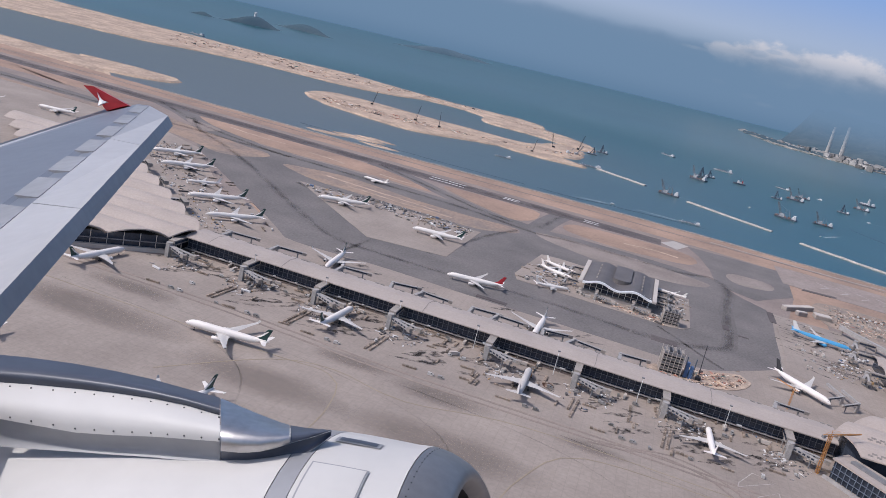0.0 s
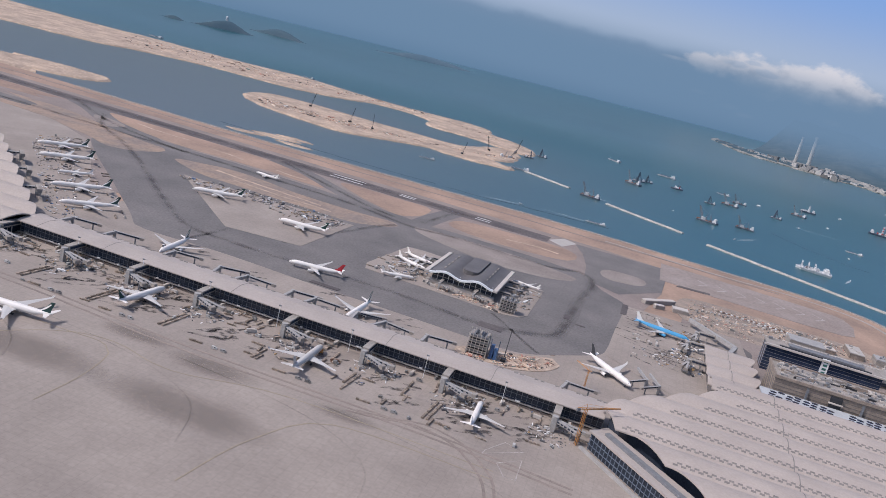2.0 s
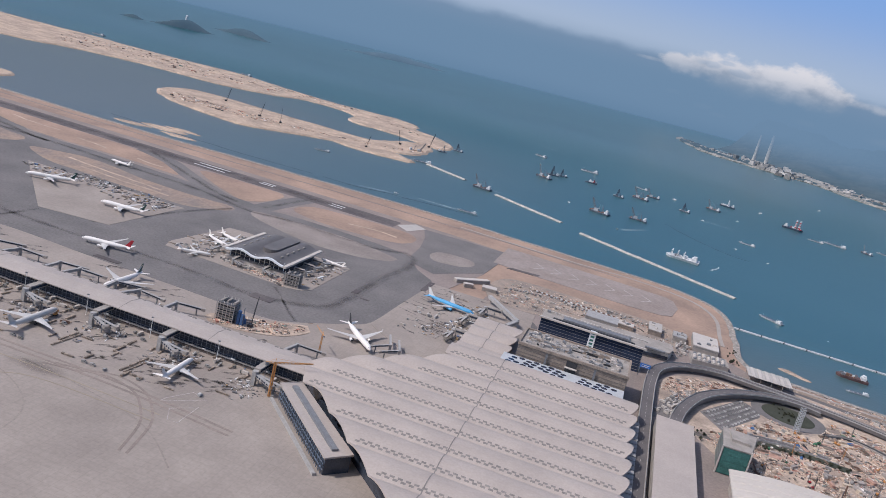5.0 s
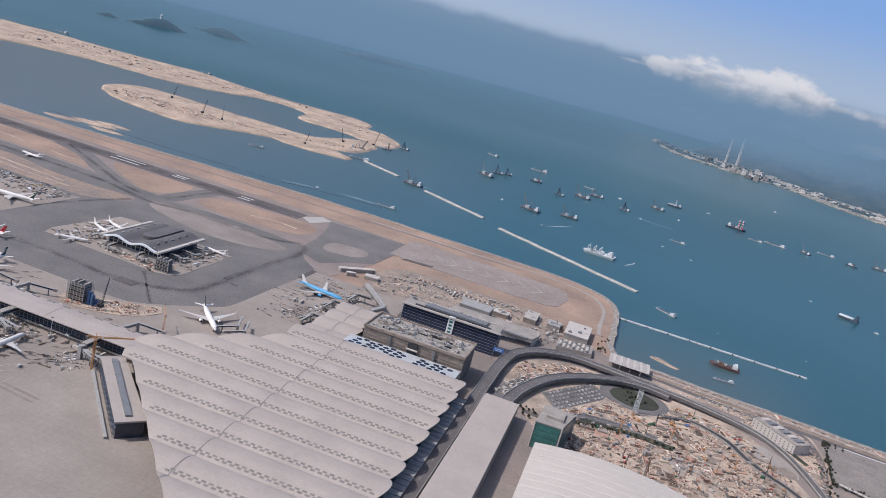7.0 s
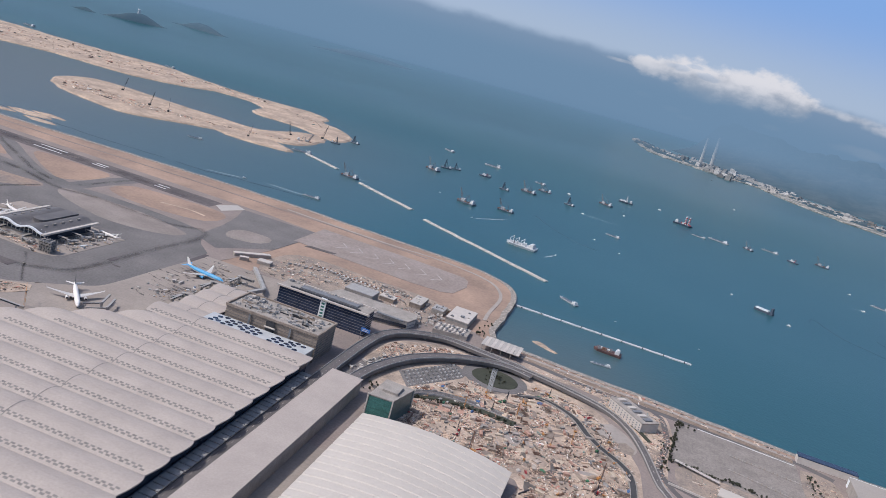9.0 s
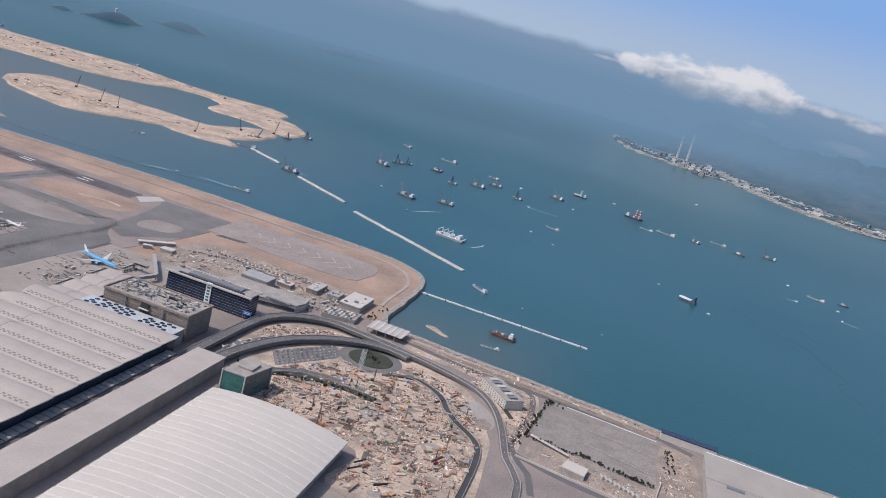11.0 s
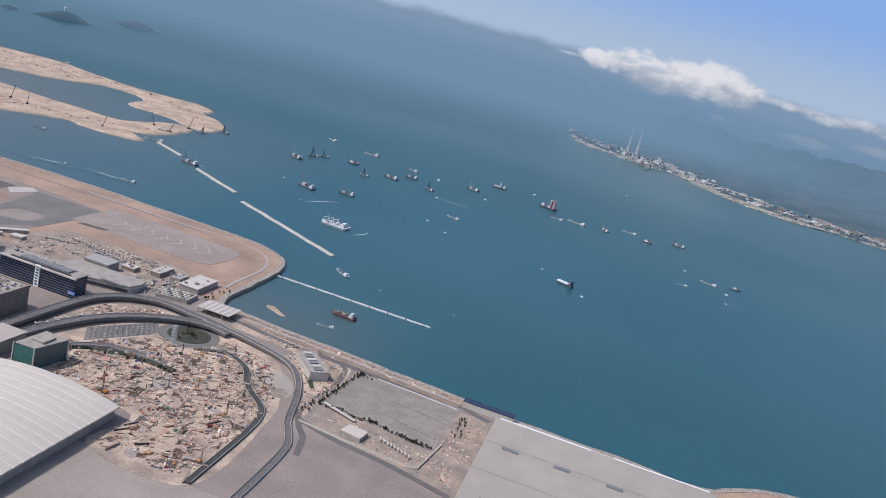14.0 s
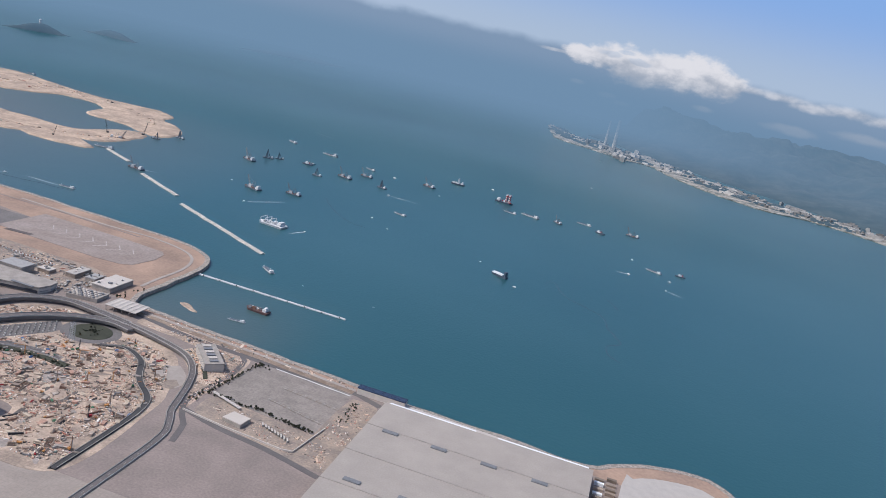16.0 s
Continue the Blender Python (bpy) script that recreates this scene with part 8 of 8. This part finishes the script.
for i in range(30):
    x, y = in_site(rrnd)
    rx, ry, h, turn = rrnd.uniform(1.2, 3.6), rrnd.uniform(0.9, 2.2), rrnd.uniform(0.7, 2.0), rrnd.uniform(0, 3.1)
    bm = bmesh.new()
    rings = []
    for u, z in ((1.0, 0.0), (0.78, 0.35), (0.5, 0.75), (0.18, 1.0)):
        ring = []
        for q in range(12):
            a = math.pi * q / 6
            f = u * (1 + 0.28 * noise.noise(Vector((math.cos(a) * 1.3, math.sin(a) * 1.3, i * 2.3 + z))))
            ring.append((x + f * (rx * math.cos(a) * math.cos(turn) - ry * math.sin(a) * math.sin(turn)), y + f * (rx * math.cos(a) * math.sin(turn) + ry * math.sin(a) * math.cos(turn)), G0 + 0.1 + h * z))
        rings.append(ring)
    loft(bm, rings)
    tagged(link("spoil_heap", bm, M["site"] if i % 3 else tones[2], smooth=True), "heap of dug tan earth on the building site", "spoil heap", "spoil heaps")
TR = [tree(1), tree(2)]
rnd = random.Random(4)
hedge = [Vector(p) for p in ((388, 412), (400, 412), (411, 410), (420, 412), (430, 410), (443, 407), (457, 406))]
along = lambda u: hedge[min(int(u), 5)].lerp(hedge[min(int(u), 5) + 1], u - min(int(u), 5))
spots = [(rnd.uniform(263, 270), rnd.uniform(494, 530)) for _ in range(14)] + [(388 + 5 * u + rnd.gauss(0, 0.8), 413 + 55 * u) for u in [rnd.random() for _ in range(54)]]
spots += [tuple(along(u) + Vector((rnd.gauss(0, 0.6), rnd.gauss(0, 0.8)))) for u in [rnd.uniform(0, 6) for _ in range(110)]] + [(rnd.uniform(462, 468), rnd.uniform(425, 455)) for _ in range(22)] + [(rnd.uniform(393, 402), rnd.uniform(462, 468)) for _ in range(12)]
spots += [(290 + rnd.gauss(0, 4), 437 + rnd.gauss(0, 4)) for _ in range(22)] + [(rnd.uniform(236, 246), rnd.uniform(366, 380)) for _ in range(12)] + [(254 + 56 * u + rnd.gauss(0, 0.8), 373 + 32 * u - 18 * u * u + rnd.gauss(0, 1.0)) for u in [rnd.random() for _ in range(40)]] + [(rnd.uniform(384, 388), rnd.uniform(398, 432)) for _ in range(16)]
for i, (x, y) in enumerate(spots):
    m = pose(x, y, G0, 0, 0, rnd.uniform(0, 360)) @ Matrix.Diagonal((*(rnd.uniform(0.4, 0.78),) * 3, 1))
    if i < 2:
        TR[i].matrix_basis = m
        bpy.context.view_layer.update()
    else:
        copy_thing(TR[i % 2], m)
LM = light_mast()
for i in range(7):
    m = pose(-128 + i * 30, 280, G0)
    if i:
        copy_thing(LM, m)
    else:
        LM.matrix_basis = m


# ---------- the airliner that the walk begins on: its wing and engine ----------
def own_wing():
    """Wing, winglet and engine beside the first eye, in that eye's own axes (x right, y up, z back), full-size metres before scaling."""
    ob = thing("airliner_wing", "grey airliner wing with red winglet and white engine", "airplane wing")
    at = lambda u, v, d: Vector((u * d, v * d, -d))

    def plate(name, a0, a1, b0, b1, mat, th=0.10, n=1, gap=0.0, label=""):
        """Panels between two spanwise lines a and b, from root (0) to tip (1)."""
        for i in range(n):
            s0, s1 = i / n + gap / 2, (i + 1) / n - gap / 2
            q = [a0.lerp(a1, s0), a0.lerp(a1, s1), b0.lerp(b1, s1), b0.lerp(b1, s0)]
            up = (q[1] - q[0]).cross(q[3] - q[0]).normalized()
            up = up if up.y > 0 else -up
            bm = bmesh.new()
            loft(bm, [[p for p in q], [p - up * th for p in q]])
            part(name, bm, mat, ob, label)

    # spanwise lines, root to tip
    le0, le1 = at(-0.70, -0.235, 3.3), at(-0.330, 0.160, 16.8)
    si0, si1 = at(-0.76, -0.165, 4.5), at(-0.352, 0.172, 17.0)
    sp0, sp1 = at(-0.78, -0.13, 5.2), at(-0.366, 0.174, 17.1)
    te0, te1 = at(-0.72, 0.060, 11.0), at(-0.400, 0.166, 17.6)
    tt0, tt1 = at(-0.72, 0.066, 11.3), at(-0.398, 0.170, 17.7)
    plate("leading_edge", le0 + Vector((0.05, -0.13, 0)), le1 + Vector((0.1, -0.2, 0)), le0, le1, M["winggrey"], 0.08)
    plate("slat", le0, le1, si0, si1, M["wingpale"], 0.12, 3, 0.002, "pale grey leading-edge slat")
    plate("fixed_nose", si0, si1, sp0, sp1, M["wingblue"], 0.16)
    plate("track_cover", si0 + Vector((0, 0.008, 0)), si1 + Vector((0, 0.008, 0)), sp0 + Vector((0, 0.008, 0)), sp1 + Vector((0, 0.008, 0)), M["winggrey"], 0.06, 9, 0.035)
    plate("wing_panel", sp0, sp1, te0, te1, M["wingblue"], 0.12, 1, 0, "blue-grey upper wing skin")
    plate("trailing_edge", te0, te1, tt0, tt1, M["wingpale"], 0.05)
    # winglet
    tip = [at(-0.4315, 0.1967, 17.2), at(-0.420, 0.1955, 17.1), at(-0.378, 0.1725, 16.9), at(-0.404, 0.166, 17.2), at(-0.413, 0.178, 17.2)]
    bm = bmesh.new()
    loft(bm, [[p for p in tip], [p + Vector((0.02, 0.0, -0.12)) for p in tip]])
    w = part("winglet", bm, M["red"], ob, "bright red winglet")
    em = [at(-0.4155, 0.188, 17.05), at(-0.4115, 0.181, 17.05), at(-0.4085, 0.1785, 17.0), at(-0.4025, 0.1765, 17.0), at(-0.4095, 0.1745, 17.0), at(-0.4145, 0.172, 17.0), at(-0.4125, 0.179, 17.05)]
    bm = bmesh.new()
    loft(bm, [[p for p in em], [p + Vector((0, 0, -0.06)) for p in em]])
    part("emblem", bm, M["white"], w, "plain white curved mark")

    # engine: a body turned about an axis that points forward
    ax = Vector((math.cos(radians(13)), 0.03, math.sin(radians(13)))).normalized()
    lip = at(0.034, -0.531, 4.15)
    side = ax.cross(Vector((0, 1, 0))).normalized()
    upv = side.cross(ax).normalized()

    def turned(name, prof, mat, parent, label="", n=56):
        bm = bmesh.new()
        loft(bm, [[lip - ax * s + (upv * math.cos(2 * math.pi * i / n) + side * math.sin(2 * math.pi * i / n)) * r for i in range(n)] for s, r in prof], cap=False)
        return part(name, bm, mat, parent, label, True)

    turned("inlet_lip", [(0.10, 0.975), (0.03, 1.008), (0.0, 1.035), (0.025, 1.075), (0.07, 1.115), (0.14, 1.155), (0.215, 1.182)], M["lipmetal"], ob, "dull grey metal inlet lip")
    turned("inlet_duct", [(1.3, 0.92), (0.8, 0.93), (0.4, 0.94), (0.10, 0.975)], M["dark"], ob)
    bm = bmesh.new()
    tube(bm, lip - ax * 1.3, lip - ax * 1.25, 0.9, 0.9, 40)
    part("fan_face", bm, M["dark"], ob)
    cowl = turned("inlet_cowl", [(0.219, 1.183), (0.30, 1.190), (0.45, 1.215), (0.58, 1.235), (0.70, 1.25)], M["wingwhite"], ob, "white inlet cowl")
    turned("cowl_band", [(0.704, 1.25), (0.80, 1.258)], M["winggrey"], ob)
    turned("fan_cowl", [(0.804, 1.259), (1.6, 1.275), (2.6, 1.25), (3.4, 1.17), (4.6, 1.0)], M["wingwhite"], ob, "white fan cowl")
    # vent slot and access door on the inlet cowl
    on = lambda s, a, r: lip - ax * s + (upv * math.cos(a) + side * math.sin(a)) * r
    for name, s0, s1, a0, a1, mat, lift in (("vent_frame", 0.42, 0.66, -0.012, 0.055, M["winggrey"], 0.006), ("vent_slot", 0.44, 0.64, 0.0, 0.043, M["fairblue"], 0.009), ("door_seam", 0.39, 0.67, 0.27, 0.56, M["winggrey"], 0.010), ("access_door", 0.40, 0.66, 0.28, 0.55, M["wingwhite"], 0.013)):
        bm = bmesh.new()
        rows = [[on(s, a0 + (a1 - a0) * j / 6, 1.255 - 0.20 * max(0, 0.75 - s) ** 1.3 + lift) for j in range(7)] for s in (s0, (s0 + s1) / 2, s1)]
        vs = [[bm.verts.new(p) for p in r] for r in rows]
        for a, b in zip(vs, vs[1:]):
            for j in range(6):
                bm.faces.new((a[j], a[j + 1], b[j + 1], b[j]))
        part(name, bm, mat, cowl)
    for i in range(26):
        p = on(0.185, -0.25 + i * 0.045, 1.171)
        bm = bmesh.new()
        tube(bm, p, p + (p - lip + ax * 0.185).normalized() * 0.003, 0.0035, None, 6)
        part("rivet", bm, M["dark"], cowl)

    # pylon fairing behind the cowl: shells between lines that run fore and aft
    def shell(name, us, upper, lower, mat, label="", bow=0.06, n=7):
        """upper and lower: (height, depth) at each station us; the flank bows out between them."""
        bm = bmesh.new()
        rings = []
        for u, (v0, d0), (v1, d1) in zip(us, upper, lower):
            rings.append([at(u, v0 + (v1 - v0) * k / n, d0 + (d1 - d0) * math.sin(math.pi / 2 * k / n) - bow * math.sin(math.pi * k / n)) for k in range(n + 1)])
        vs = [[bm.verts.new(p) for p in r] for r in rings]
        for a, b in zip(vs, vs[1:]):
            for k in range(n):
                bm.faces.new((a[k], a[k + 1], b[k + 1], b[k]))
        return part(name, bm, mat, ob, label, True)

    def run(us, vs, d):
        return [(v, d - 0.9 * (u + 0.268)) for u, v in zip(us, vs)]

    us = (-0.545, -0.494, -0.441, -0.395, -0.350, -0.31, -0.268)
    crest = run(us, (-0.1255, -0.1305, -0.1377, -0.146, -0.156, -0.167, -0.1785), 4.33)
    seam = run(us, (-0.159, -0.1625, -0.1675, -0.1725, -0.179, -0.187, -0.1994), 4.12)
    foot = run(us, (-0.2015, -0.211, -0.2204, -0.2235, -0.2252, -0.228, -0.2313), 3.99)
    sill = run(us, (-0.236, -0.2400, -0.2435, -0.247, -0.2500, -0.254, -0.2580), 4.04)
    shell("fairing_top", us, crest, seam, M["fairblue"], "dark blue polished fairing", 0.05)
    panel = shell("fairing_panel", us, seam, foot, M["wingwhite"], "white riveted fairing panel", 0.02)
    # Shadow below the white panel, put in as a grey strip.
    shell("fairing_shadow", us, foot, sill, M["winggrey"], "grey strip under the panel, its shadow painted in", -0.03)
    un = (-0.267, -0.245, -0.22, -0.196, -0.184)
    top_n = [(-0.179, 4.33), (-0.188, 4.31), (-0.1985, 4.29), (-0.2075, 4.27), (-0.2112, 4.26)]
    bot_n = [(-0.2425, 3.99), (-0.2445, 3.98), (-0.2435, 4.0), (-0.2375, 4.02), (-0.2330, 4.04)]
    shell("fairing_nose", un, top_n, bot_n, M["polished"], "polished metal fairing nose", 0.06)
    ut = (-0.183, -0.165, -0.15, -0.134)
    shell("fairing_tip", ut, [(-0.2115, 4.26), (-0.2145, 4.24), (-0.216, 4.22), (-0.217, 4.20)], [(-0.2325, 4.04), (-0.2280, 4.08), (-0.2235, 4.12), (-0.2178, 4.17)], M["fairblue"], "dark blue fairing tip", 0.02)
    ub = (-0.267, -0.235, -0.205, -0.18, -0.155, -0.134)
    shell("fairing_skirt", ub, [(-0.243, 4.0), (-0.2448, 4.0), (-0.2405, 4.03), (-0.2325, 4.06), (-0.2255, 4.10), (-0.2185, 4.17)], [(-0.258, 4.05), (-0.262, 4.03), (-0.262, 4.03), (-0.256, 4.05), (-0.24, 4.1), (-0.224, 4.17)], M["fairblue"], "dark curved skirt under the nose", -0.02)
    for t in (0.09, 0.91):
        for i in range(13):
            f = i / 12 * 5.98
            k = int(f)
            g = f - k
            u = us[k] + (us[k + 1] - us[k]) * g
            a, b = (Vector(seam[k]).lerp(Vector(seam[k + 1]), g), Vector(foot[k]).lerp(Vector(foot[k + 1]), g))
            p = at(u, a.x + (b.x - a.x) * t, a.y + (b.y - a.y) * math.sin(math.pi / 2 * t) - 0.02 * math.sin(math.pi * t))
            bm = bmesh.new()
            tube(bm, p + Vector((0, -0.002, -0.004)), p + Vector((0, 0.002, 0.004)), 0.0042, None, 6)
            part("rivet", bm, M["dark"], panel)
    return ob


M["wingpale"] = material("slat_paint", (0.44, 0.43, 0.43), 0.4, var=0.08, scale=0.8, fine=6)
M["winggrey"] = material("wing_grey_paint", (0.30, 0.30, 0.31), 0.45, var=0.15, scale=0.8, fine=6)
M["wingblue"] = material("wing_skin", (0.16, 0.172, 0.20), 0.4, var=0.12, scale=0.5, fine=5)
M["wingwhite"] = material("cowl_white", (0.55, 0.53, 0.505), 0.55, var=0.05, scale=0.8, fine=6)
M["fairblue"] = material("fairing_blue", (0.075, 0.084, 0.11), 0.4, metal=0.1, var=0.2, scale=1.5, fine=8)
M["lipmetal"] = material("inlet_metal", (0.34, 0.33, 0.325), 0.45, metal=0.7, var=0.12, scale=1.5, fine=12)
M["polished"] = material("polished_metal", (0.56, 0.54, 0.53), 0.36, metal=0.95, var=0.2, scale=2.0, fine=20)
own_wing().matrix_basis = look((4.99, -0.97, 110.53), (-15.983, 93.456, 85.152), 13.47) @ Matrix.Diagonal((K, K, K, 1))
